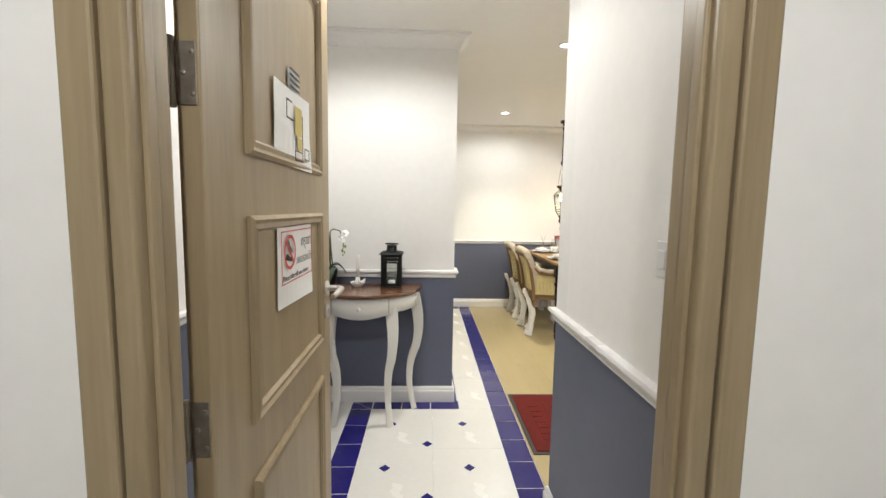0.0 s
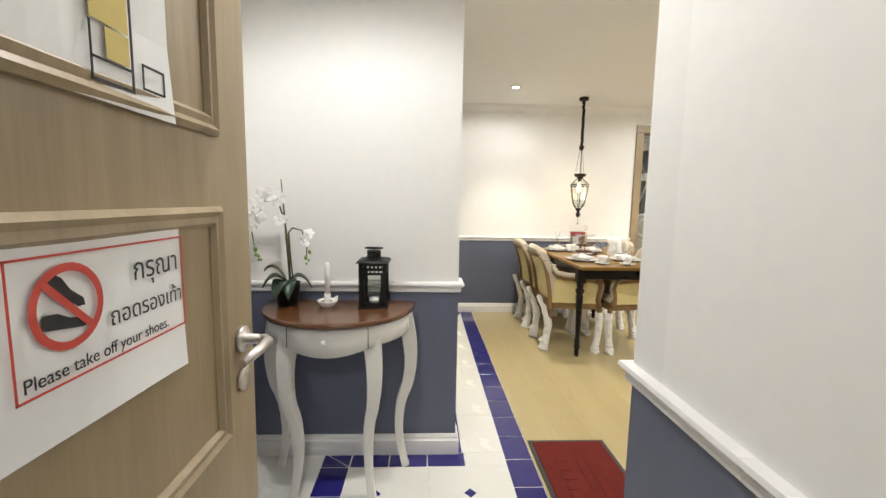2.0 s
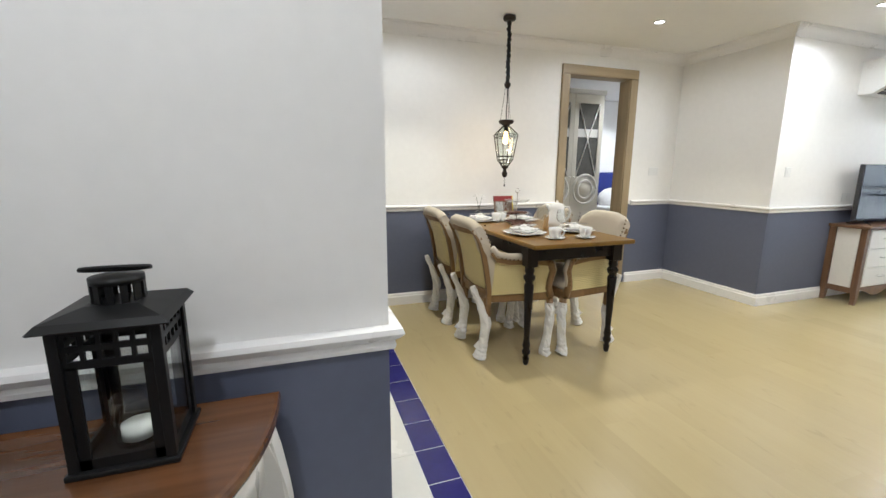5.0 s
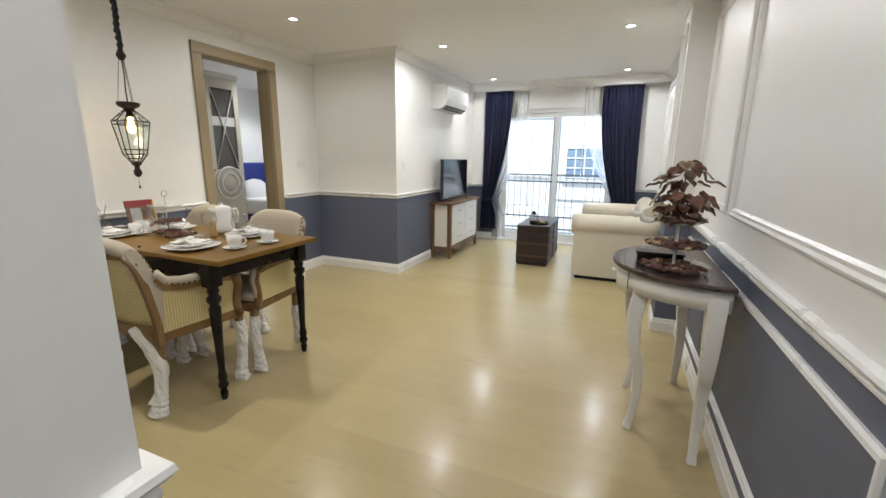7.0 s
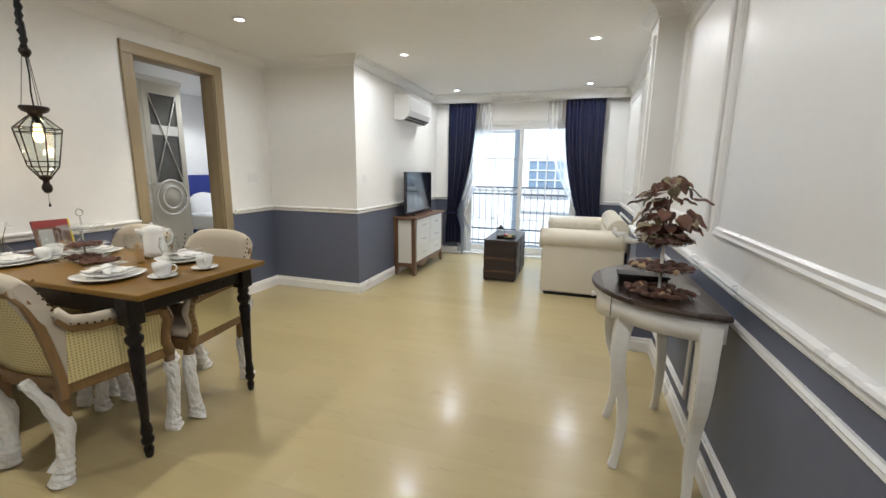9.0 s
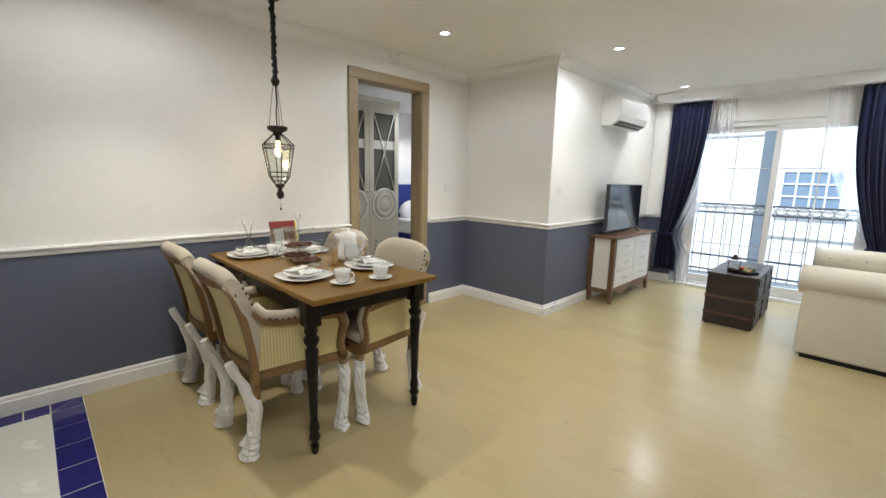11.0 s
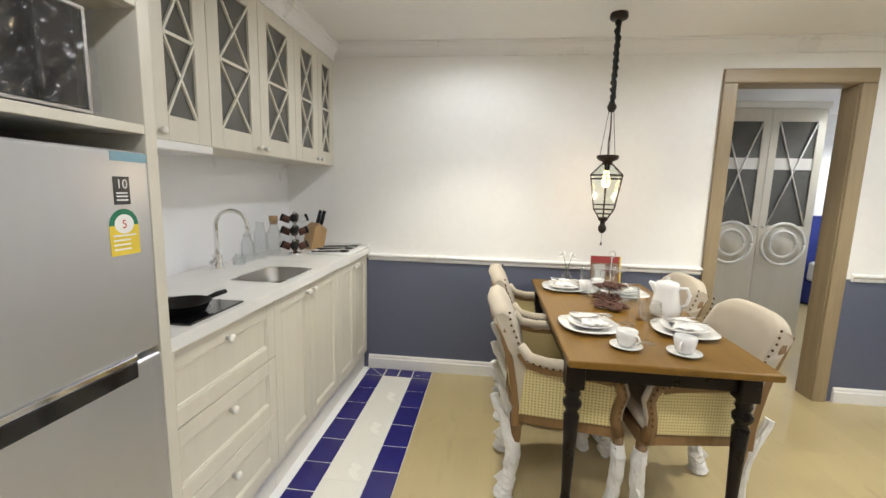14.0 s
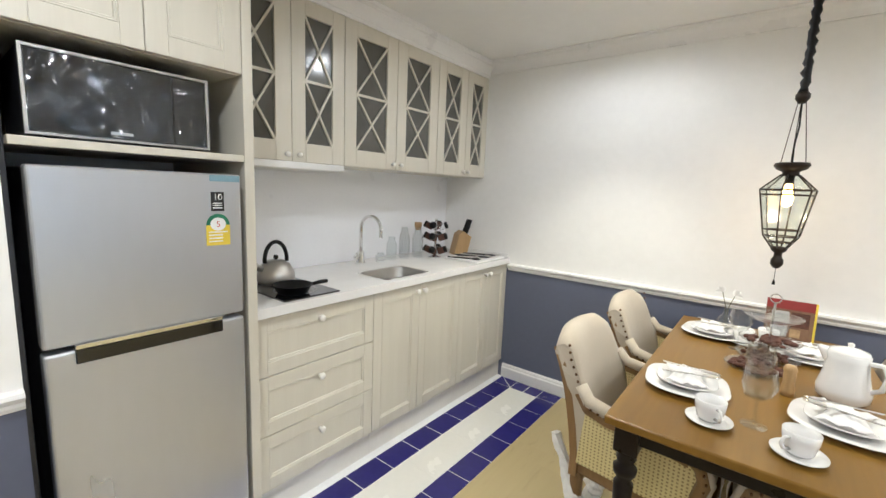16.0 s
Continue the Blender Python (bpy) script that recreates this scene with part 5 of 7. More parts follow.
facade(15.0, -9.0, 4.15, -9.0, 9.0, (3.3, 0.3, -2.7, -5.7), (-5.77, -2.57, 0.63, 3.83), 0.6, 0.98, "white apartment building with barred windows across the court")
facade(23.0, 5.6, 18.0, -9.0, 14.0, (8.9, 11.9, 14.9), (-5.2, -2.1, 1.0, 4.1), 0.35, 1.05, "cream apartment building with small windows across the court")

# ---- dining ----
def dining_table():
    ob = thing("dining_table", "honey-topped dining table with black turned legs", "dining table", (1.685, 4.505, 0.0))
    hx, hy, H = 0.343, 0.675, 0.755
    bm = B()
    box(bm, (-hx, -hy, H - 0.026), (hx, hy, H), 0.006, seg=3)
    part("tabletop", bm, M_TABLE, ob)
    lx, ly = hx - 0.046, hy - 0.118
    for s in (-1, 1):
        part("apron", bx((s * (lx) - 0.012, -ly, H - 0.115), (s * (lx) + 0.012, ly, H - 0.026), 0.002), M_BLACKWOOD, ob)
        part("apron", bx((-lx, s * ly - 0.012, H - 0.115), (lx, s * ly + 0.012, H - 0.026), 0.002), M_BLACKWOOD, ob)
    for sx in (-1, 1):
        for sy in (-1, 1):
            bm = B()
            box(bm, (sx * lx - 0.034, sy * ly - 0.034, H - 0.145), (sx * lx + 0.034, sy * ly + 0.034, H - 0.0265), 0.004)
            lathe(bm, [(0, 0), (0.011, 0), (0.016, 0.01), (0.020, 0.045), (0.013, 0.058), (0.024, 0.075), (0.026, 0.09), (0.018, 0.105), (0.024, 0.125), (0.020, 0.15), (0.017, 0.17), (0.023, 0.36), (0.029, 0.50), (0.020, 0.515), (0.033, 0.535), (0.035, 0.552), (0.022, 0.568), (0.030, 0.585), (0.026, 0.60), (0.032, 0.612), (0, 0.612)], 20, (sx * lx, sy * ly, 0))
            part("leg", bm, M_BLACKWOOD, ob)
    return ob


dining_table()


def armchair(at, rz):
    """French armchair: rolled linen back, cane back and side panels in oak, nail trim, wrapped legs. It faces +x."""
    ob = thing("dining_armchair", "oak dining armchair with linen upholstery, cane panels and foam-wrapped legs", "chair", at, rz, "chairs round the table")
    ZS = 0.455
    # seat
    bm = B()
    prism(bm, [(-0.19, -0.19), (0.235, -0.255), (0.25, 0), (0.235, 0.255), (-0.19, 0.19)], 2, ZS - 0.035, ZS + 0.035, bev=0.025)
    part("seat", bm, M_LINEN, ob, shade=True)
    bm = B()
    prism(bm, [(-0.215, -0.205), (0.245, -0.265), (0.262, 0), (0.245, 0.265), (-0.215, 0.205)], 2, ZS - 0.09, ZS - 0.034, bev=0.012)
    part("seat_frame", bm, M_OAK, ob)
    # back: curved profile, leaning and rolled over at the top
    prof_f = [(-0.165, 0.44), (-0.180, 0.55), (-0.205, 0.66), (-0.235, 0.76), (-0.262, 0.83), (-0.285, 0.868), (-0.312, 0.882)]
    prof_b = [(-0.338, 0.870), (-0.345, 0.845), (-0.330, 0.820), (-0.305, 0.79), (-0.285, 0.74), (-0.262, 0.66), (-0.240, 0.55), (-0.225, 0.44)]
    poly = prof_f + prof_b
    bm = B()
    n = 14
    rings = []
    for k in range(n + 1):
        y = -1 + 2 * k / n
        wy = 0.225
        e = abs(y) ** 4
        ring = []
        for x, z in poly:
            sh = 0.030 * y * y
            zz = z - (0.045 * e if z > 0.7 else 0)
            ring.append(bm.verts.new((x + sh, y * (wy - (0.015 if z > 0.8 else 0)), zz)))
        rings.append(ring)
    m = len(poly)
    for a, b in zip(rings, rings[1:]):
        for j in range(m):
            bm.faces.new((a[j], a[(j + 1) % m], b[(j + 1) % m], b[j])).smooth = True
    bm.faces.new(rings[0])
    bm.faces.new(rings[-1][::-1])
    part("backrest", bm, M_LINEN, ob)
    # outer back frame in oak and its cane
    def back_x(z):
        zs = [p[1] for p in prof_b][::-1]
        xs = [p[0] for p in prof_b][::-1]
        return float(np.interp(z, zs, xs))
    for s in (-1, 1):
        bm = B()
        tube(bm, [(back_x(z) + 0.014, s * (0.208 - 0.02 * (z > 0.8)), z) for z in (0.36, 0.44, 0.52, 0.60, 0.68, 0.76, 0.815)], 0.019, 4, turn=math.pi / 4, smooth=False)
        part("back_post", bm, M_OAK, ob)
    for z in (0.43, 0.80):
        bm = B()
        tube(bm, [(back_x(z) + 0.030 * y * y / 0.04 - 0.004, y, z) for y in (-0.20, -0.1, 0, 0.1, 0.20)], 0.020, 4, turn=math.pi / 4, smooth=False)
        part("back_rail", bm, M_OAK, ob)
    bm = B()
    rows = []
    for k in range(9):
        z = 0.44 + 0.36 * k / 8
        rows.append([bm.verts.new((back_x(z) - 0.006 + 0.030 * (y / 0.2) ** 2, y, z)) for y in (-0.20, -0.1, 0, 0.1, 0.20)])
    for a, b in zip(rows, rows[1:]):
        for j in range(4):
            bm.faces.new((a[j], a[j + 1], b[j + 1], b[j])).smooth = True
    geo = bmesh.ops.extrude_face_region(bm, geom=bm.faces[:])
    bmesh.ops.translate(bm, vec=(0.004, 0, 0), verts=[g for g in geo["geom"] if isinstance(g, bmesh.types.BMVert)])
    part("back_cane", bm, M_CANE, ob, "pale woven cane panel")
    # arms: padded rail, scrolled front post, cane side
    for s in (-1, 1):
        top = [(-0.205, s * 0.225, 0.70), (-0.17, s * 0.235, 0.655), (-0.10, s * 0.243, 0.640), (0.0, s * 0.252, 0.636), (0.10, s * 0.260, 0.632), (0.17, s * 0.265, 0.622)]
        bm = B()
        tube(bm, [(p[0], p[1], p[2] + 0.012) for p in top], [0.024, 0.026, 0.027, 0.028, 0.028, 0.026], 10, sq=0.8)
        part("arm_pad", bm, M_LINEN, ob)
        bm = B()
        tube(bm, [(p[0], p[1] + s * 0.002, p[2] - 0.016) for p in top], 0.020, 4, turn=math.pi / 4, smooth=False)
        part("arm_rail", bm, M_OAK, ob)
        bm = B()
        post = [(0.165, s * 0.265, 0.628), (0.205, s * 0.266, 0.600), (0.222, s * 0.267, 0.555), (0.205, s * 0.265, 0.500), (0.200, s * 0.263, 0.45), (0.222, s * 0.258, 0.39)]
        tube(bm, post, [0.024, 0.026, 0.026, 0.024, 0.026, 0.028], 8)
        part("arm_post", bm, M_OAK, ob)
        bm = B()
        tube(bm, [(p[0] + 0.014, p[1] - s * 0.002, p[2] + 0.004) for p in post[:5]], [0.018, 0.02, 0.02, 0.018, 0.014], 8)
        part("post_pad", bm, M_LINEN, ob)
        bm = B()
        prism(bm, [(-0.20, 0.42), (0.20, 0.42), (0.205, 0.50), (0.212, 0.55), (0.19, 0.60), (0.15, 0.618), (-0.18, 0.635)], 1, -0.003, 0.003)
        bmesh.ops.transform(bm, matrix=Matrix.Translation((0, s * 0.243, 0)) @ Matrix.Rotation(radians(s * 5.5), 4, "Z"), verts=bm.verts)
        part("side_cane", bm, M_CANE, ob, "pale woven cane panel")
        bm = B()
        path = [Vector((-0.255, s * 0.232, 0.845))] + [Vector((back_x(z) + 0.065, s * 0.232, z)) for z in (0.80, 0.74, 0.70)] + [Vector(p) + Vector((0, s * 0.024, 0.0)) for p in top[1:]] + [Vector(p) + Vector((0.006, s * 0.022, 0.006)) for p in post[1:5]]
        acc = 0.0
        for a, b in zip(path, path[1:]):
            ln = (b - a).length
            while acc < ln:
                c = a + (b - a) * (acc / ln)
                blob(bm, c, (0.0055, 0.0045, 0.0055), 6)
                acc += 0.026
            acc -= ln
        part("nailheads", bm, M_NAIL, ob, "bronze nailhead trim")
    # legs and their foam wraps
    for s in (-1, 1):
        for fx, pts in ((1, [(0.225, 0.245, 0.38), (0.238, 0.25, 0.26), (0.225, 0.247, 0.13), (0.205, 0.243, 0.03), (0.215, 0.245, 0.0)]),
                        (-1, [(-0.205, 0.185, 0.40), (-0.205, 0.180, 0.28), (-0.215, 0.175, 0.15), (-0.235, 0.170, 0.04), (-0.245, 0.168, 0.0)])):
            bm = B()
            tube(bm, [(x, s * y, z) for x, y, z in pts], [0.026, 0.024, 0.019, 0.017, 0.016], 8)
            leg = part("leg", bm, M_OAK, ob)
            random.seed(31 if fx > 0 else 12)
            bm = B()
            zs = [0.345 if fx > 0 else 0.36, 0.30, 0.24, 0.18, 0.12, 0.085, 0.05, 0.02, 0.002]
            px = [float(np.interp(z, [p[2] for p in pts][::-1], [p[0] for p in pts][::-1])) for z in zs]
            py = [float(np.interp(z, [p[2] for p in pts][::-1], [p[1] for p in pts][::-1])) for z in zs]
            if fx < 0:
                zs = [0.47, 0.40, 0.33] + zs[2:]
                px = [-0.300, -0.272, -0.240] + px[2:]
                py = [0.172, 0.174, 0.177] + py[2:]
            rs = ([0.012, 0.018, 0.024] if fx < 0 else [0.029, 0.031]) + [0.030, 0.029, 0.026, 0.030, 0.032, 0.038, 0.040]
            us = [k / 23 * (len(zs) - 1) for k in range(24)]
            base = list(range(len(zs)))
            spine = [(float(np.interp(u, base, px)), s * float(np.interp(u, base, py)), float(np.interp(u, base, zs))) for u in us]
            rings = tube(bm, spine, [max(0.028 if k > 6 or fx > 0 else 0.016, float(np.interp(u, base, rs))) * random.uniform(0.98, 1.16) for k, u in enumerate(us)], 14, smooth=False)
            for i, ring in enumerate(rings):
                for j, v in enumerate(ring):
                    q = 0.008 * noise.noise(Vector((i * 0.55, math.cos(j * 0.449) * 1.6, math.sin(j * 0.449) * 1.6 + 5 * fx)))
                    v.co.x += q + random.uniform(-0.003, 0.003)
                    v.co.y += 0.8 * q + random.uniform(-0.003, 0.003)
            if fx < 0:
                prism(bm, [(-0.245, 0.125), (-0.285, 0.085), (-0.255, 0.055), (-0.225, 0.09)], 1, s * 0.17 - 0.004, s * 0.17 + 0.004)
            part("foam_wrap", bm, M_WRAP, leg, "white foam packing wrap")
    for o in ob.children_recursive:
        for v in o.data.vertices:
            if v.co.x > 0:
                v.co.x *= 0.845
    return ob


ch = armchair((1.402, 4.285, 0.0), 0)
copy_thing(ch, pose(1.402, 4.905, 0.0))
copy_thing(ch, pose(1.865, 4.255, 0.0, 0, 0, 180))
copy_thing(ch, pose(1.865, 4.865, 0.0, 0, 0, 180))


def pendant():
    ob = thing("pendant_lamp", "dark bronze glazed lantern pendant hanging over the table, lit", "pendant lamp", (1.688, 4.885, 0.0))
    bm = B()
    lathe(bm, [(0, CEIL), (0.045, CEIL), (0.047, CEIL - 0.02), (0.04, CEIL - 0.03), (0.012, CEIL - 0.032), (0, CEIL - 0.032)], 24)
    part("ceiling_rose", bm, M_BRONZE, ob)
    random.seed(3)
    bm = B()
    pts = [(random.uniform(-0.004, 0.004), random.uniform(-0.004, 0.004), CEIL - 0.03 - k * 0.0188) for k in range(24)]
    tube(bm, pts, [0.013 + (0.005 if k % 2 else -0.001) for k in range(24)], 8)
    part("chain_sleeve", bm, M_BLACK, ob, "black cloth sleeve over the chain")
    bm = B()
    lathe(bm, [(0, 1.815), (0.016, 1.81), (0.024, 1.80), (0.024, 1.785), (0.012, 1.765), (0, 1.765)], 16)
    part("collar", bm, M_BRONZE, ob)
    for k in range(3):
        a = 2 * math.pi * k / 3 + 0.4
        bm = B()
        tube(bm, [(0.014 * math.cos(a), 0.014 * math.sin(a), 1.775), (0.046 * math.cos(a), 0.046 * math.sin(a), 1.535)], 0.0016, 5)
        part("wire", bm, M_BRONZE, ob)
    bm = B()
    tube(bm, [(0, 0, 1.77), (0.004, 0.002, 1.68), (-0.003, 0, 1.6), (0, 0, 1.52)], 0.0035, 6)
    part("flex", bm, M_BLACK, ob)
    bm = B()
    lathe(bm, [(0, 1.535), (0.056, 1.533), (0.060, 1.523), (0.05, 1.508), (0.028, 1.498), (0.028, 1.488), (0.036, 1.482), (0, 1.482)], 24)
    part("cap", bm, M_BRONZE, ob)
    R = [(0.032, 1.485), (0.096, 1.425), (0.062, 1.235), (0.026, 1.185)]
    n = 6
    for k in range(n):
        a = 2 * math.pi * k / n + 0.3
        bm = B()
        tube(bm, [(r * math.cos(a), r * math.sin(a), z) for r, z in R], 0.0034, 5)
        part("rib", bm, M_BRONZE, ob)
        a2 = 2 * math.pi * (k + 1) / n + 0.3
        for (r0, z0), (r1, z1) in zip(R[:3], R[1:]):
            bm = B()
            q = [Vector((r * 0.985 * math.cos(b), r * 0.985 * math.sin(b), z)) for r, z, b in ((r0, z0, a), (r0, z0, a2), (r1, z1, a2), (r1, z1, a))]
            vs = [bm.verts.new(v) for v in q] + [bm.verts.new(v * 1.0 - Vector((0.002 * math.cos(a), 0.002 * math.sin(a), 0))) for v in q]
            bm.faces.new(vs[:4])
            bm.faces.new(vs[4:][::-1])
            for j in range(4):
                bm.faces.new((vs[j], vs[(j + 1) % 4], vs[4 + (j + 1) % 4], vs[4 + j]))
            p = part("pane", bm, M_PANE, ob, "clear glass pane")
            p.visible_shadow = False
    for r, z in ((0.096, 1.425), (0.093, 1.405), (0.0665, 1.262), (0.062, 1.235), (0.045, 1.21)):
        bm = B()
        tube(bm, [(r * math.cos(2 * math.pi * k / n + 0.3), r * math.sin(2 * math.pi * k / n + 0.3), z) for k in range(n + 1)], 0.003, 5)
        part("hoop", bm, M_BRONZE, ob)
    bm = B()
    lathe(bm, [(0, 1.195), (0.030, 1.19), (0.026, 1.175), (0.014, 1.165), (0.014, 1.15), (0.022, 1.135), (0.022, 1.118), (0.012, 1.102), (0, 1.098)], 18)
    part("finial", bm, M_BRONZE, ob)
    bm = B()
    tube(bm, [(0, 0, 1.10), (0, 0, 1.05)], 0.001, 4)
    lathe(bm, [(0, 1.055), (0.004, 1.045), (0.006, 1.03), (0, 1.03)], 8)
    part("pull", bm, M_BLACK, ob)
    bm = B()
    lathe(bm, [(0, 1.49), (0.016, 1.488), (0.015, 1.45), (0, 1.45)], 14)
    part("lamp_holder", bm, M_BLACK, ob)
    bm = B()
    lathe(bm, [(0, 1.452), (0.012, 1.448), (0.016, 1.42), (0.022, 1.39), (0.018, 1.365), (0, 1.355)], 16)
    part("bulb", bm, M_BULB, ob, "glowing warm bulb")
    lp, data = lamp("pendant_glow", "POINT", (1.688, 4.885, 1.33), 1.5, (1.0, 0.70, 0.36))
    data.shadow_soft_size = 0.03


pendant()
TT = 0.755


def place_setting(at, rz):
    ob = thing("place_setting_plates", "stacked white square plates with a folded napkin on the table", "plate", at, rz, "place settings")

    def squircle(bm, r, z, h, p=3.2):
        prof = [(0, 0.002), (0.55, 0.0), (0.62, 0.003), (1.0, h), (0.985, h + 0.003), (0.6, 0.008), (0, 0.007)]
        vs = lathe(bm, [(q * r, z + zz) for q, zz in prof], 40)
        for v in vs:
            d = math.hypot(v.co.x, v.co.y)
            if d > 1e-4:
                c, s = v.co.x / d, v.co.y / d
                k = (abs(c) ** p + abs(s) ** p) ** (-1 / p)
                v.co.x *= k
                v.co.y *= k
                if d > 0.9 * r:
                    v.co.z += 0.004 * (k - 1) * 6
    bm = B()
    squircle(bm, 0.122, 0.0, 0.016)
    part("dinner_plate", bm, M_PORC, ob)
    bm = B()
    squircle(bm, 0.088, 0.012, 0.018)
    part("side_plate", bm, M_PORC, ob)
    random.seed(int(at[0] * 100) + int(at[1] * 100))
    bm = B()
    rows = []
    for i in range(11):
        u = i / 10 - 0.5
        row = []
        for j in range(11):
            v = j / 10 - 0.5
            row.append(bm.verts.new((u * 0.13 * (0.55 + 0.9 * abs(v)), v * 0.15, 0.027 + 0.026 * math.exp(-14 * (u * u + v * v)) + 0.012 * abs(noise.noise(Vector((u * 9, v * 6, at[0] * 9)))) + 0.010 * abs(math.sin(9 * u + 4 * v)) + random.uniform(0, 0.004))))
        rows.append(row)
    for a, b in zip(rows, rows[1:]):
        for j in range(10):
            bm.faces.new((a[j], a[j + 1], b[j + 1], b[j])).smooth = True
    geo = bmesh.ops.extrude_face_region(bm, geom=bm.faces[:])
    bmesh.ops.translate(bm, vec=(0, 0, 0.002), verts=[g for g in geo["geom"] if isinstance(g, bmesh.types.BMVert)])
    part("napkin", bm, M_NAPKIN, ob, "folded white napkin")
    for k, (y, rot) in enumerate(((-0.03, 12), (0.025, -8))):
        bm = B()
        mt = Matrix.Translation((0.01, y, 0.058)) @ Matrix.Rotation(radians(rot), 4, "Z")
        vs = box(bm, (-0.085, -0.004, -0.001), (0.03, 0.004, 0.0015), 0.0008)
        vs += blob(bm, (0.055, 0, 0), (0.030, 0.014, 0.003), 10)
        bmesh.ops.transform(bm, matrix=mt, verts=bm.verts)
        part("spoon", bm, M_CHROME, ob, "polished steel spoon")
    return ob


def cup(at, rz):
    ob = thing("cup_and_saucer", "white porcelain coffee cup on a saucer", "cup", at, rz, "cups on the table")
    bm = B()
    lathe(bm, [(0, 0.002), (0.028, 0.0), (0.032, 0.003), (0.058, 0.011), (0.058, 0.014), (0.034, 0.008), (0, 0.008)], 32)
    part("saucer", bm, M_PORC, ob)
    bm = B()
    lathe(bm, [(0, 0.009), (0.022, 0.009), (0.030, 0.016), (0.037, 0.045), (0.039, 0.068), (0.037, 0.069), (0.034, 0.045), (0.026, 0.018), (0, 0.015)], 28)
    c = part("cup", bm, M_PORC, ob)
    bm = B()
    tube(bm, [(0.034, 0, 0.056), (0.052, 0, 0.058), (0.060, 0, 0.045), (0.052, 0, 0.030), (0.032, 0, 0.026)], 0.0042, 8)
    part("handle", bm, M_PORC, c)
    return ob


def wine_glass(at, h=0.17):
    ob = thing("wine_glass", "clear stemmed wine glass on the table", "glass", at, 0, "glasses on the table")
    bm = B()
    k = h / 0.17
    lathe(bm, [(0, 0.003), (0.032, 0.0), (0.032, 0.002), (0.006, 0.006), (0.0035, 0.02), (0.0035, 0.075 * k), (0.012, 0.080 * k), (0.033, 0.097 * k), (0.042, 0.125 * k), (0.036, h), (0.0348, h), (0.0405, 0.125 * k), (0.031, 0.099 * k), (0.006, 0.086 * k), (0, 0.085 * k)], 28)
    part("bowl_and_stem", bm, M_GLASS, ob)
    return ob


place_setting((1.492, 4.205, TT), 8)
place_setting((1.875, 4.215, TT), 172)
place_setting((1.50, 4.91, TT), -4)
place_setting((1.825, 4.84, TT), 180)
cup((1.577, 3.995, TT), -60)
cup((1.768, 3.962, TT), 230)
cup((1.615, 4.86, TT), 60)
cup((1.70, 4.93, TT), 120)
for p in ((1.677, 4.065), (1.675, 4.295), (1.60, 4.77), (1.72, 4.81)):
    wine_glass((p[0], p[1], TT), 0.165)


def jug():
    ob = thing("coffee_pot", "tall white porcelain coffee pot with lid", "pot", (1.892, 4.452, TT), -25)
    bm = B()
    lathe(bm, [(0, 0), (0.050, 0), (0.066, 0.015), (0.068, 0.04), (0.056, 0.09), (0.050, 0.135), (0.052, 0.155), (0.048, 0.157), (0, 0.157)], 32)
    part("body", bm, M_PORC, ob)
    bm = B()
    lathe(bm, [(0.050, 0.157), (0.046, 0.166), (0.020, 0.174), (0.007, 0.177), (0.009, 0.188), (0, 0.192)], 28)
    part("lid", bm, M_PORC, ob)
    bm = B()
    tube(bm, [(-0.026, 0, 0.108), (-0.044, 0, 0.132), (-0.064, 0, 0.150), (-0.078, 0, 0.158)], [0.024, 0.022, 0.014, 0.006], 12)
    part("spout", bm, M_PORC, ob)
    bm = B()
    tube(bm, [(0.046, 0, 0.14), (0.080, 0, 0.145), (0.095, 0, 0.115), (0.085, 0, 0.07), (0.056, 0, 0.05)], 0.008, 10)
    part("handle", bm, M_PORC, ob)


jug()


def cake_stand():
    ob = thing("two_tier_stand", "clear glass tiered stand with ring handle and dried petals", "serving stand", (1.70, 4.69, TT))
    random.seed(19)
    for z, r in ((0.006, 0.105), (0.07, 0.10), (0.165, 0.095)):
        bm = B()
        lathe(bm, [(0, z), (r * 0.7, z), (r * 0.97, z + 0.014), (r, z + 0.02), (r * 0.96, z + 0.018), (r * 0.7, z + 0.005), (0, z + 0.005)], 36)
        t = part("glass_plate", bm, M_GLASS, ob, "clear glass plate")
        if z < 0.1:
            bm = B()
            for k in range(46):
                a, q = random.uniform(0, 6.28), r * 0.74 * math.sqrt(random.random())
                s = random.uniform(0.010, 0.017)
                blob(bm, (q * math.cos(a), q * math.sin(a), z + 0.010 + 0.4 * s), (s, s * 0.7, s * 0.5), 6, m=Matrix.Rotation(random.uniform(-0.8, 0.8), 4, "X"))
            tagged(part("dried_petals", bm, M_POTPOURRI, t), kind="stuff")
    bm = B()
    tube(bm, [(0, 0, 0.0), (0, 0, 0.235)], 0.0035, 8)
    tube(bm, [(0.017 * math.sin(a), 0, 0.252 - 0.017 * math.cos(a)) for a in [2 * math.pi * k / 18 for k in range(19)]], 0.0025, 6)
    part("ring_handle", bm, M_CHROME, ob, "polished steel rod and ring")


cake_stand()
cs = thing("glass_dish", "low glass dish of brown dried petals on the table", "dish", (1.667, 4.54, TT))
bm = B()
lathe(bm, [(0, 0.002), (0.07, 0), (0.098, 0.018), (0.096, 0.02), (0.07, 0.006), (0, 0.006)], 36)
part("dish", bm, M_GLASS, cs)
bm = B()
random.seed(23)
for k in range(60):
    a, q = random.uniform(0, 6.28), 0.078 * math.sqrt(random.random())
    s = random.uniform(0.010, 0.017)
    blob(bm, (q * math.cos(a), q * math.sin(a), 0.010 + 0.5 * s), (s, s * 0.7, s * 0.55), 6, m=Matrix.Rotation(random.uniform(-0.8, 0.8), 4, "X"))
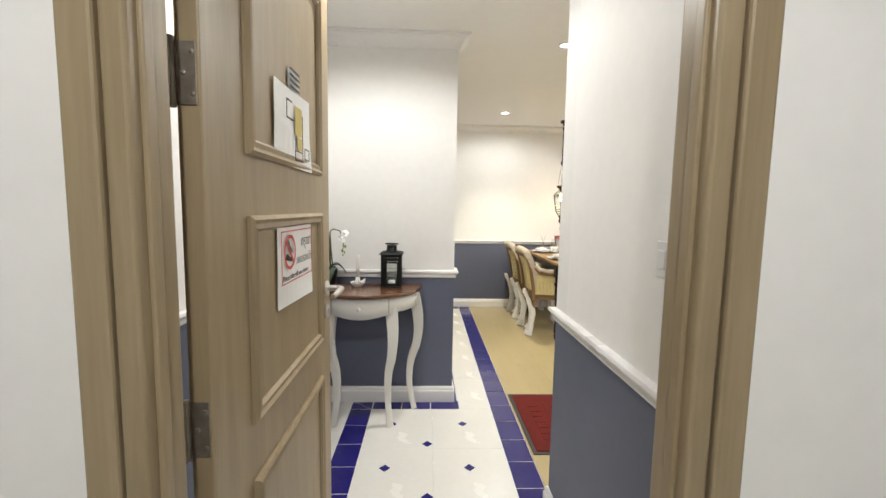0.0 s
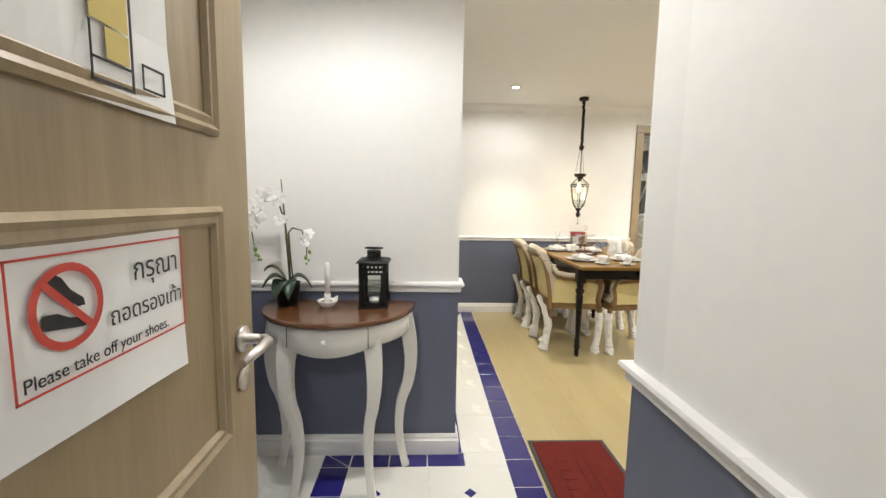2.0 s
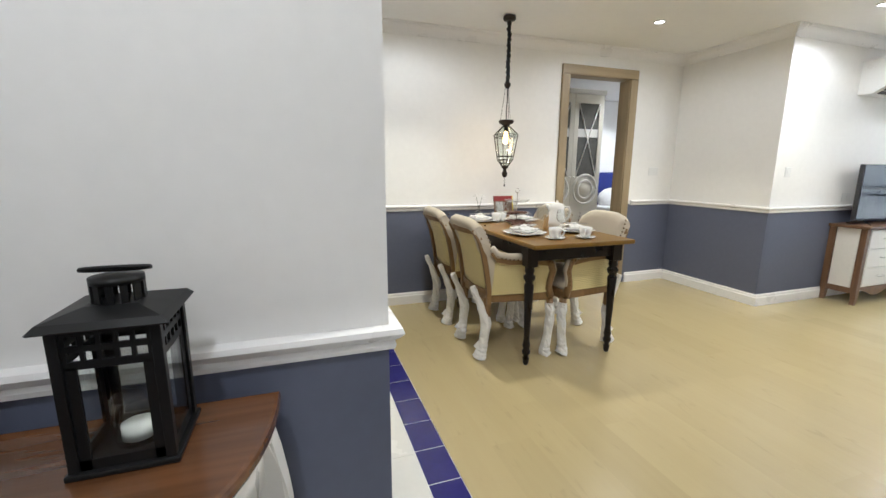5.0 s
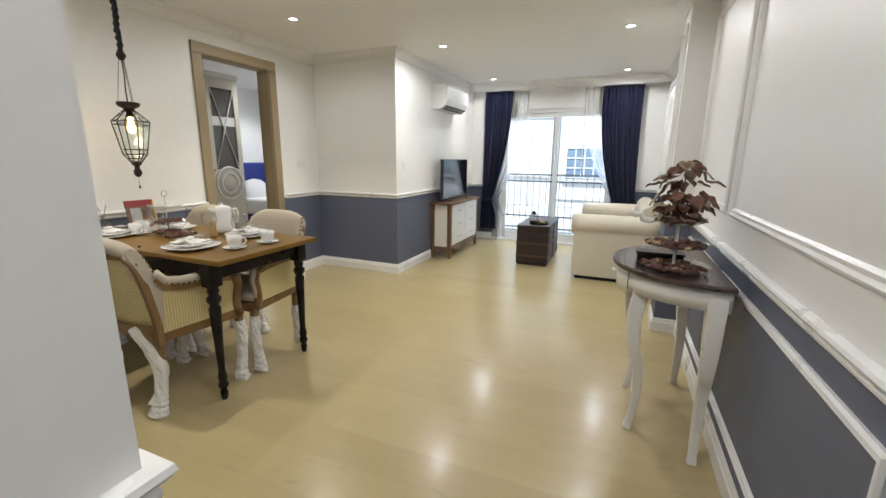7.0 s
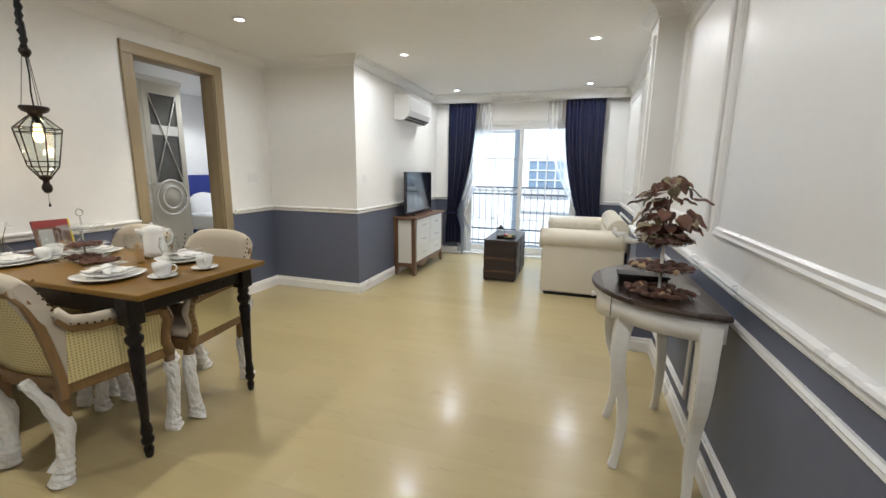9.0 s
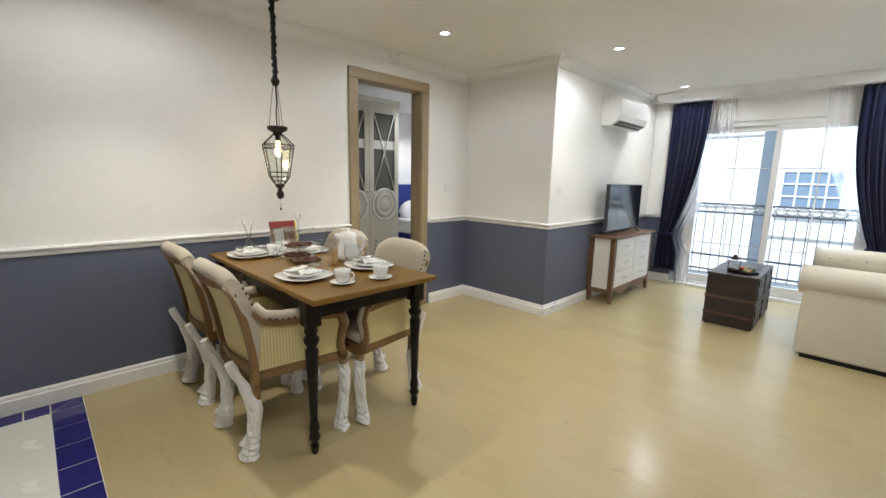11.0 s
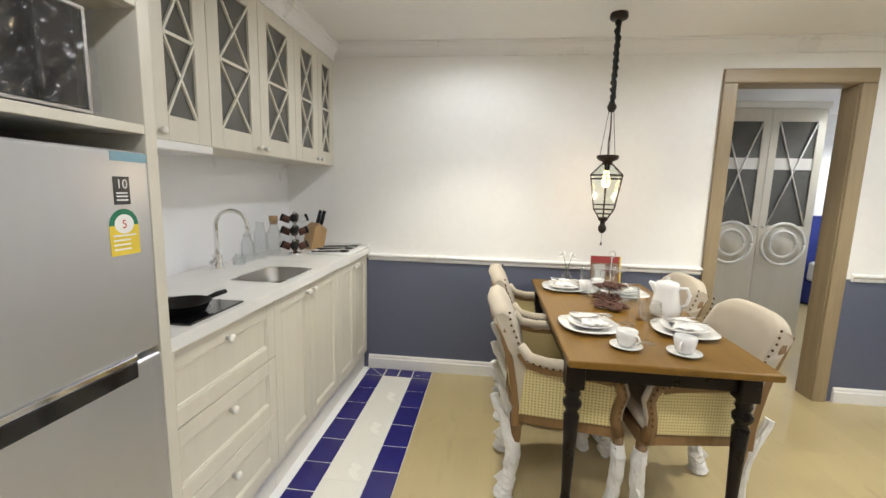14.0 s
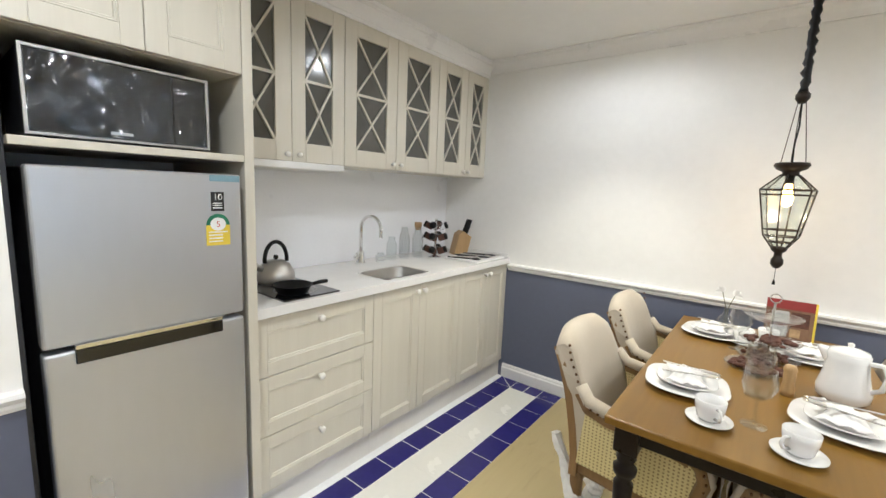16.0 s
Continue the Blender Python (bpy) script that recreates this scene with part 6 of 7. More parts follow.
tagged(part("dried_petals", bm, M_POTPOURRI, cs), kind="stuff")
pm = thing("pepper_mill", "small beech pepper mill on the table", "pepper mill", (1.755, 4.37, TT))
bm = B()
lathe(bm, [(0, 0), (0.019, 0), (0.019, 0.02), (0.015, 0.045), (0.018, 0.07), (0.016, 0.075), (0.019, 0.085), (0.014, 0.10), (0, 0.104)], 20)
part("mill_body", bm, M_BAMBOO, pm)


def bud_vase():
    ob = thing("bud_vase", "clear glass bud vase with two white lilies", "vase", (1.535, 5.025, TT))
    bm = B()
    lathe(bm, [(0, 0.003), (0.030, 0), (0.040, 0.025), (0.032, 0.06), (0.013, 0.085), (0.012, 0.11), (0.018, 0.118), (0.0165, 0.118), (0.0105, 0.11), (0.0115, 0.085), (0.030, 0.06), (0.038, 0.026), (0.028, 0.005), (0, 0.006)], 28)
    part("vase", bm, M_GLASS, ob)
    for s, h in ((-1, 0.185), (1, 0.175)):
        bm = B()
        tube(bm, [(0.004 * s, 0, 0.01), (0.004 * s, 0, 0.11), (0.025 * s, 0, h)], 0.0018, 5)
        st = part("flower_stem", bm, M_STEM, ob)
        bm = B()
        for j in range(5):
            petal(bm, (0.025 * s, 0, h), 0.030, s * 0.9 + (j - 2) * 0.5, (j % 2) * 0.6 - 0.3, 0.6)
        part("blossom", bm, M_PETAL, st)


bud_vase()
mn = thing("menu_card", "dark printed card with a red top band standing in a holder", "menu", (1.768, 5.02, TT), 0)
bm = B()
box(bm, (-0.088, -0.004, 0.004), (0.088, 0.004, 0.190), 0.001, m=Matrix.Rotation(radians(-12), 4, "X"))
part("card", bm, M_WALNUT, mn, "dark brown card")
bm = B()
box(bm, (-0.088, -0.007, 0.150), (0.080, 0.006, 0.191), m=Matrix.Rotation(radians(-12), 4, "X"))
part("red_band", bm, M_MAROON, mn, "dark red printed band")
bm = B()
box(bm, (0.0805, -0.007, 0.02), (0.088, 0.006, 0.191), m=Matrix.Rotation(radians(-12), 4, "X"))
part("yellow_edge", bm, M_YELLOW, mn, "yellow printed edge")
for x0, z0, x1, z1, mm in ((-0.066, 0.03, -0.005, 0.14, M_INKGREY), (0.004, 0.075, 0.066, 0.14, M_POTPOURRI), (0.004, 0.03, 0.040, 0.066, M_PEBBLE)):
    bm = B()
    box(bm, (x0, -0.0065, z0), (x1, -0.0045, z1), m=Matrix.Rotation(radians(-12), 4, "X"))
    part("print_block", bm, mm, mn)
bm = B()
box(bm, (-0.085, -0.03, 0), (0.085, 0.04, 0.008), 0.002)
part("holder_base", bm, M_CREAMWOOD, mn)


# ---- kitchen ----
def shaker(parent, name, x, y0, z0, y1, z1, t=0.02, w=0.055, label=""):
    """A framed front that faces +x, its face at x."""
    bm = B()
    box(bm, (x - t, y0, z0), (x - 0.007, y1, z1))
    for a, b in (((y0, z0), (y0 + w, z1)), ((y1 - w, z0), (y1, z1)), ((y0 + w, z0), (y1 - w, z0 + w)), ((y0 + w, z1 - w), (y1 - w, z1))):
        box(bm, (x - 0.0075, a[0], a[1]), (x, b[0], b[1]), 0.0015, seg=1)
    frame_moulding(bm, y0 + w, z0 + w, y1 - w, z1 - w, 0.012, 0.006, lambda u, v, h: (x - 0.007 + h, u, v))
    return part(name, bm, M_CAB, parent, label)


def knob(parent, x, y, z, r=0.015):
    bm = B()
    lathe(bm, [(0, 0), (r * 0.55, 0), (r * 0.5, r * 0.7), (r, r * 1.1), (r * 0.95, r * 1.6), (r * 0.5, r * 1.85), (0, r * 1.9)], 16, m=Matrix.Translation((x, y, z)) @ Matrix.Rotation(radians(90), 4, "Y"))
    return part("knob", bm, M_CREAMWOOD, parent, "cream round knob")


KX = 0.185
KB = -0.395


def base_unit(y0, y1, fronts, label, top=0.857):
    ob = thing("base_cabinet", label, "kitchen cabinet", (0, 0, 0), group="kitchen base cabinets")
    part("carcass", bx((KB, y0 + 0.001, 0.12), (KX - 0.021, y1 - 0.001, top)), M_CAB, ob)
    part("plinth", bx((KB, y0 + 0.001, 0.0), (KX - 0.02, y1 - 0.001, 0.118)), M_CREAMWOOD, ob, "pale plinth board")
    for nm, a0, b0, a1, b1, kn in fronts:
        f = shaker(ob, nm, KX, a0 + 0.0015, b0 + 0.0015, a1 - 0.0015, b1 - 0.0015)
        knob(f, KX, *kn)


base_unit(3.405, 4.008, [("drawer", 3.405, 0.615, 4.008, 0.853, (3.70, 0.805)), ("drawer", 3.405, 0.368, 4.008, 0.613, (3.70, 0.545)), ("drawer", 3.405, 0.125, 4.008, 0.366, (3.70, 0.295))], "cream ash cabinet with three framed drawers")
for a, m_, b in ((4.008, 4.345, 4.72), (4.72, 5.03, 5.298)):
    base_unit(a, b, [("cabinet_door", a, 0.125, m_, 0.853, (m_ - 0.03, 0.815)), ("cabinet_door", m_, 0.125, b, 0.853, (m_ + 0.03, 0.815))], "cream ash cabinet with two framed doors", 0.70 if a < 4.1 else 0.857)

# worktop with a cut-out for the sink
wt = thing("worktop", "white quartz kitchen worktop with low upstand", "worktop")
bm = B()
SX0, SX1, SY0, SY1 = -0.085, 0.155, 4.12, 4.46
for a, b in (((KB, 3.402, 0.86), (0.205, SY0, 0.90)), ((KB, SY1, 0.86), (0.205, 5.298, 0.90)), ((KB, SY0, 0.86), (SX0, SY1, 0.90)), ((SX1, SY0, 0.86), (0.205, SY1, 0.90))):
    box(bm, a, b)
part("slab", bm, M_QUARTZ, wt)
part("upstand", bx((-0.30, 5.280, 0.9005), (0.19, 5.299, 0.925), 0.003), M_QUARTZ, wt)
sk = thing("sink", "stainless steel undermounted sink", "sink", (0, 0, 0))
bm = B()
cx, cy = (SX0 + SX1) / 2, (SY0 + SY1) / 2
rings = []
for sc, z in ((1.05, 0.9012), (1.0, 0.9012), (0.985, 0.895), (0.95, 0.76), (0.80, 0.742), (0.12, 0.738)):
    ring = []
    for k in range(40):
        a = 2 * math.pi * k / 40
        c, s = math.cos(a), math.sin(a)
        q = (abs(c) ** 4.5 + abs(s) ** 4.5) ** (-1 / 4.5)
        ring.append(bm.verts.new((cx + sc * q * c * (SX1 - SX0) / 2 * 0.99, cy + sc * q * s * (SY1 - SY0) / 2 * 0.99, z)))
    rings.append(ring)
for a, b in zip(rings, rings[1:]):
    for k in range(40):
        bm.faces.new((a[k], a[(k + 1) % 40], b[(k + 1) % 40], b[k])).smooth = True
bm.faces.new(rings[-1])
part("bowl", bm, M_SINK, sk)
bm = B()
lathe(bm, [(0, 0.741), (0.03, 0.741), (0.034, 0.739), (0.034, 0.737)], 20, (cx, cy, 0.0015))
part("drain", bm, M_CHROME, sk)


def faucet():
    ob = thing("kitchen_tap", "chrome swan-neck kitchen tap", "tap", (-0.27, 4.31, 0.90))
    bm = B()
    lathe(bm, [(0, 0), (0.029, 0), (0.028, 0.014), (0.022, 0.022), (0.022, 0.075), (0.014, 0.085), (0, 0.085)], 20)
    part("body", bm, M_CHROME, ob)
    bm = B()
    pts = [(0, 0, 0.07), (0, 0, 0.22)] + [(0.075 - 0.075 * math.cos(a), 0.02 * (1 - math.cos(a)) / 2, 0.22 + 0.075 * math.sin(a)) for a in [math.pi * k / 12 for k in range(1, 13)]] + [(0.152, 0.02, 0.175)]
    tube(bm, pts, 0.0105, 12)
    part("spout", bm, M_CHROME, ob)
    bm = B()
    tube(bm, [(0.0, -0.015, 0.045), (0.0, -0.045, 0.045)], 0.014, 12)
    tube(bm, [(0.0, -0.045, 0.045), (0.03, -0.055, 0.075)], 0.005, 8)
    part("lever", bm, M_CHROME, ob)


faucet()
hb = thing("hob", "black glass two-zone hob set in the worktop", "hob", (-0.04, 3.67, 0.9))
part("glass_plate", bx((-0.24, -0.135, 0.0005), (0.225, 0.135, 0.007), 0.002), M_BLACKGL, hb)
for x in (-0.12, 0.09):
    bm = B()
    lathe(bm, [(0.086, 0.0072), (0.089, 0.0076), (0.092, 0.0072)], 32, (x, 0, 0))
    part("zone_ring", bm, M_INKGREY, hb)


def frying_pan():
    ob = thing("frying_pan", "small black frying pan on the hob", "pan", (0.085, 3.635, 0.9078))
    bm = B()
    lathe(bm, [(0, 0.0), (0.062, 0.0), (0.080, 0.035), (0.083, 0.036), (0.077, 0.035), (0.060, 0.004), (0, 0.004)], 32)
    part("bowl", bm, M_BLACK, ob)
    bm = B()
    tube(bm, [(0.03, 0.072, 0.030), (0.045, 0.10, 0.038), (0.055, 0.135, 0.040)], [0.007, 0.009, 0.008], 8)
    part("handle", bm, M_BLACK, ob)


frying_pan()


def kettle():
    ob = thing("kettle", "brushed steel whistling kettle with black handle", "kettle", (-0.135, 3.685, 0.9078))
    bm = B()
    lathe(bm, [(0, 0), (0.078, 0), (0.084, 0.012), (0.080, 0.05), (0.062, 0.085), (0.040, 0.10), (0.036, 0.104), (0, 0.106)], 36)
    part("body", bm, M_STEEL, ob)
    bm = B()
    lathe(bm, [(0, 0.105), (0.006, 0.106), (0.012, 0.118), (0.008, 0.128), (0, 0.13)], 14)
    part("lid_knob", bm, M_BLACK, ob)
    bm = B()
    tube(bm, [(0, 0.055 * math.cos(a), 0.105 + 0.085 * math.sin(a)) for a in [-0.12 + (math.pi + 0.24) * k / 16 for k in range(17)]], 0.009, 10)
    part("handle", bm, M_BLACK, ob)
    bm = B()
    tube(bm, [(0.0, -0.06, 0.06), (0.0, -0.095, 0.085), (0.0, -0.105, 0.10)], [0.016, 0.013, 0.012], 12)
    part("spout", bm, M_STEEL, ob)


kettle()


def bottle(at, h, r, cork, label):
    ob = thing("glass_bottle", label, "bottle", at)
    bm = B()
    lathe(bm, [(0, 0.004), (r * 0.9, 0), (r, 0.01), (r, h * 0.68), (r * 0.62, h * 0.84), (r * 0.62, h), (r * 0.56, h), (r * 0.56, h * 0.84), (r * 0.93, h * 0.67), (r * 0.93, 0.012), (0, 0.01)], 28)
    part("bottle", bm, M_GLASS, ob)
    if cork:
        bm = B()
        lathe(bm, [(0, h - 0.02), (r * 0.52, h - 0.02), (r * 0.54, h), (r * 0.66, h + 0.001), (r * 0.66, h + 0.03), (0, h + 0.031)], 20)
        part("cork", bm, M_CORK, ob)


bottle((-0.26, 4.68, 0.90), 0.21, 0.036, False, "clear glass carafe by the sink")
bottle((-0.235, 4.785, 0.90), 0.21, 0.038, True, "clear glass bottle with cork stopper")
bottle((-0.275, 4.575, 0.90), 0.15, 0.034, False, "clear glass jug by the tap")
bottle((-0.25, 4.455, 0.90), 0.06, 0.032, False, "clear glass tumbler by the tap")


def spice_rack():
    ob = thing("spice_rack", "chrome revolving rack with glass spice jars", "spice rack", (-0.14, 4.86, 0.90))
    bm = B()
    lathe(bm, [(0, 0), (0.045, 0), (0.045, 0.012), (0.012, 0.018), (0.008, 0.03), (0.008, 0.255), (0.015, 0.262), (0, 0.27)], 20)
    part("stand", bm, M_CHROME, ob)
    for z in (0.05, 0.14, 0.215):
        for k in range(4):
            a = math.pi / 2 * k + 0.4
            m = Matrix.Translation((0.034 * math.cos(a), 0.034 * math.sin(a), z)) @ Matrix.Rotation(a, 4, "Z") @ Matrix.Rotation(radians(68), 4, "Y")
            bm = B()
            lathe(bm, [(0, -0.01), (0.021, -0.01), (0.022, 0.0), (0.022, 0.035), (0, 0.035)], 16, m=m)
            j = part("jar", bm, M_POTPOURRI if (k + int(z * 100)) % 3 else M_GLASS, ob, "glass spice jar")
            bm = B()
            lathe(bm, [(0, 0.0352), (0.023, 0.0352), (0.023, 0.048), (0, 0.05)], 16, m=m)
            part("jar_lid", bm, M_BLACK, j, "black lid")


spice_rack()


def knife_block():
    ob = thing("knife_block", "bamboo knife block with two black-handled knives", "knife block", (-0.15, 5.14, 0.90), 60)
    bm = B()
    prism(bm, [(-0.05, 0.0), (0.055, 0.0), (0.085, 0.13), (0.02, 0.175), (-0.015, 0.15)], 1, -0.05, 0.05, bev=0.004)
    part("block", bm, M_BAMBOO, ob)
    for y in (-0.022, 0.022):
        bm = B()
        tube(bm, [(0.045, y, 0.14), (0.060, y, 0.18), (0.085, y, 0.255)], [0.010, 0.011, 0.010], 8, sq=1.3)
        part("knife_handle", bm, M_BLACK, ob, "black knife handle")


knife_block()
ut = thing("utensil_set", "steel and black cutlery laid out on a folded cloth", "utensils", (0.06, 5.06, 0.90))
bm = B()
box(bm, (-0.14, -0.17, 0.0), (0.13, 0.19, 0.012), 0.005)
part("cloth", bm, M_NAPKIN, ut, "pale folded cloth")
random.seed(8)
for k in range(8):
    bm = B()
    y = -0.14 + k * 0.037
    a = random.uniform(-0.25, 0.25)
    m = Matrix.Translation((0.0, y, 0.020 + 0.004 * (k % 3))) @ Matrix.Rotation(a + 0.5, 4, "Z")
    box(bm, (-0.11, -0.006, -0.004), (0.05, 0.006, 0.004), 0.002)
    blob(bm, (0.085, 0, 0), (0.036, 0.018, 0.007), 10)
    bmesh.ops.transform(bm, matrix=m, verts=bm.verts)
    part("utensil", bm, (M_BLACK, M_STEEL, M_DARKPL)[k % 3], ut)

# wall cabinets
UX = -0.055


def wall_unit(y0, ym, y1, label):
    ob = thing("wall_cabinet", label, "kitchen cabinet", (0, 0, 0), group="kitchen wall cabinets")
    Z0, Z1 = 1.465, 2.185
    bm = B()
    box(bm, (KB, y0 + 0.001, Z0), (UX - 0.022, y0 + 0.018, Z1))
    box(bm, (KB, y1 - 0.018, Z0), (UX - 0.022, y1 - 0.001, Z1))
    box(bm, (KB, y0 + 0.018, Z0), (UX - 0.022, y1 - 0.018, Z0 + 0.018))
    box(bm, (KB, y0 + 0.018, Z1 - 0.018), (UX - 0.022, y1 - 0.018, Z1))
    box(bm, (KB, y0 + 0.018, Z0 + 0.018), (KB + 0.01, y1 - 0.018, Z1 - 0.018))
    part("carcass", bm, M_CAB, ob)
    for z in (1.70, 1.90):
        part("shelf", bx((KB + 0.01, y0 + 0.018, z), (UX - 0.04, y1 - 0.018, z + 0.016)), M_CAB, ob)
    for a, b, kn in ((y0, ym, -1), (ym, y1, 1)):
        a, b = a + 0.0015, b - 0.0015
        w = min(0.075, (b - a) * 0.24)
        bm = B()
        za, zb = Z0 + 0.001, Z1 - 0.001
        for p, q in (((a, za), (a + w, zb)), ((b - w, za), (b, zb)), ((a + w, za), (b - w, za + 0.085)), ((a + w, zb - 0.085), (b - w, zb))):
            box(bm, (UX - 0.02, p[0], p[1]), (UX, q[0], q[1]), 0.0015, seg=1)
        d = part("cabinet_door", bm, M_CAB, ob)
        ga, gb, gz0, gz1 = a + w, b - w, za + 0.085, zb - 0.085
        part("pane", bx((UX - 0.014, ga, gz0), (UX - 0.010, gb, gz1)), M_SMOKE, d, "smoky tinted glass pane")
        zm = (gz0 + gz1) / 2
        for lo, hi in ((gz0, zm), (zm, gz1)):
            for s in (0, 1):
                bm = B()
                p, q = ((ga, lo), (gb, hi)) if s else ((gb, lo), (ga, hi))
                tube(bm, [(UX - 0.006 + 0.002 * s, p[0], p[1]), (UX - 0.006 + 0.002 * s, q[0], q[1])], 0.0065, 4, turn=math.pi / 4, smooth=False)
                part("lattice_bar", bm, M_CAB, d)
        part("lattice_bar", bx((UX - 0.012, ga, zm - 0.006), (UX - 0.002, gb, zm + 0.006)), M_CAB, d)
        knob(d, UX, (b - 0.028 if kn < 0 else a + 0.028), Z0 + 0.03, 0.013)


for y0, ym, y1 in ((3.405, 3.725, 4.012), (4.012, 4.375, 4.735), (4.735, 5.045, 5.298)):
    wall_unit(y0, ym, y1, "cream ash wall cabinet with lattice glass doors")
bm = B()
sweep_trim(bm, [(UX - 0.005, 5.298), (UX - 0.005, 3.405)], [(0, 2.165), (0.014, 2.165), (0.018, 2.178), (0.014, 2.186), (0.034, 2.215), (0.052, 2.235), (0.052, 2.246), (0.064, 2.254), (0.064, CEIL - 0.001), (-0.2, CEIL - 0.001), (-0.2, 2.187), (0, 2.187)][::-1])
tagged(part("crown_moulding", bm, M_TRIM, None), "white crown moulding over the wall cabinets", "trim", kind="structure")
hd = thing("range_hood", "slim white slide-out range hood under the wall cabinet", "range hood", (0, 0, 0))
part("body", bx((KB, 3.41, 1.43), (UX - 0.01, 4.008, 1.4645), 0.002), M_PLASTIC, hd)
part("front_lip", bx((UX - 0.01, 3.41, 1.433), (UX + 0.008, 4.008, 1.4645), 0.004), M_PLASTIC, hd)

# tall housing with fridge and microwave
TX = 0.235
th = thing("tall_cabinet", "cream ash tall housing around the fridge and microwave", "kitchen cabinet")
part("side_panel", bx((KB, 3.368, 0.0), (TX, 3.402, 2.20), 0.002), M_CAB, th)
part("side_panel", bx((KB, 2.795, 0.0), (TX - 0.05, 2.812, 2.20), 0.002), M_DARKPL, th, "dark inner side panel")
part("shelf", bx((KB, 2.813, 1.432), (TX, 3.367, 1.454), 0.002), M_CAB, th)
part("back_panel", bx((KB + 0.001, 2.813, 1.454), (KB + 0.012, 3.367, 1.712)), M_CAB, th)
part("bridge_panel", bx((KB, 2.813, 1.712), (TX - 0.022, 3.367, 2.20)), M_CAB, th)
for a, b, ky in ((2.813, 3.10, 3.07), (3.10, 3.367, 3.13)):
    f = shaker(th, "cabinet_door", TX, a + 0.0015, 1.714, b - 0.0015, 2.198)
part("filler_strip", bx((TX - 0.03, 2.795, 2.20), (TX, 3.402, CEIL - 0.001)), M_CAB, th)


def fridge():
    ob = thing("refrigerator", "silver two-door refrigerator with energy labels", "refrigerator", (0.26, 2.833, 0.0))
    W = 0.508
    part("cabinet", bx((-0.60, 0.005, 0.02), (-0.055, W - 0.005, 1.382), 0.004), M_DARKPL, ob, "dark grey cabinet")
    for s in (0.06, W - 0.06):
        part("foot", bx((-0.09, s - 0.02, 0.0), (-0.06, s + 0.02, 0.02)), M_DARKPL, ob)
    part("fridge_door", bx((-0.053, 0, 0.045), (0, W, 0.909), 0.008, seg=3), M_FRIDGE, ob)
    part("freezer_door", bx((-0.053, 0, 0.924), (0, W, 1.388), 0.008, seg=3), M_FRIDGE, ob)
    bm = B()
    box(bm, (-0.03, 0.062, 0.872), (0.0035, 0.435, 0.912), 0.003)
    part("handle_recess", bm, M_BLACKGL, ob, "glossy black recessed grip")
    part("grip_trim", bx((-0.004, 0.062, 0.9125), (0.005, 0.435, 0.926), 0.002), M_CHROME, ob, "chrome grip strip")
    part("corner_tape", bx((0.0003, 0.41, 1.364), (0.001, W - 0.005, 1.384)), M_LBLUE, ob, "blue packing tape")
    lb = part("warranty_label", bx((0.0003, 0.412, 1.2710), (0.001, 0.452, 1.3310)), M_BLACKGL, ob, "black label")
    words("10", 0.028, (0.0014, 0.419, 1.3060), lb, M_PAPER)
    bm = B()
    for z in (1.2960, 1.2890, 1.2810):
        box(bm, (0.001, 0.418, z - 0.0018), (0.0013, 0.446, z + 0.0014))
    part("print_lines", bm, M_PAPER, lb)
    el = part("energy_label", bx((0.0003, 0.395, 1.1610), (0.001, 0.468, 1.2260)), M_YELLOW, ob, "yellow energy label")
    bm = B()
    prism(bm, [(0.4315 + 0.036 * math.cos(math.pi * k / 16), 1.2260 + 0.036 * math.sin(math.pi * k / 16)) for k in range(17)], 0, 0.0003, 0.001)
    g = part("label_arc", bm, M_GREEN, el)
    bm = B()
    prism(bm, [(0.4315 + 0.024 * math.cos(2 * math.pi * k / 20), 1.2290 + 0.021 * math.sin(2 * math.pi * k / 20)) for k in range(20)], 0, 0.0011, 0.0014)
    part("label_disc", bm, M_PAPER, el)
    words("5", 0.026, (0.0016, 0.425, 1.2200), el, M_INKRED)
    bm = B()
    for z in (1.2040, 1.1940, 1.1840, 1.1740):
        box(bm, (0.001, 0.403, z - 0.0018), (0.0013, 0.445 if z < 1.1960 else 0.46, z + 0.0018))
    part("print_lines", bm, M_PAPER, el)


fridge()


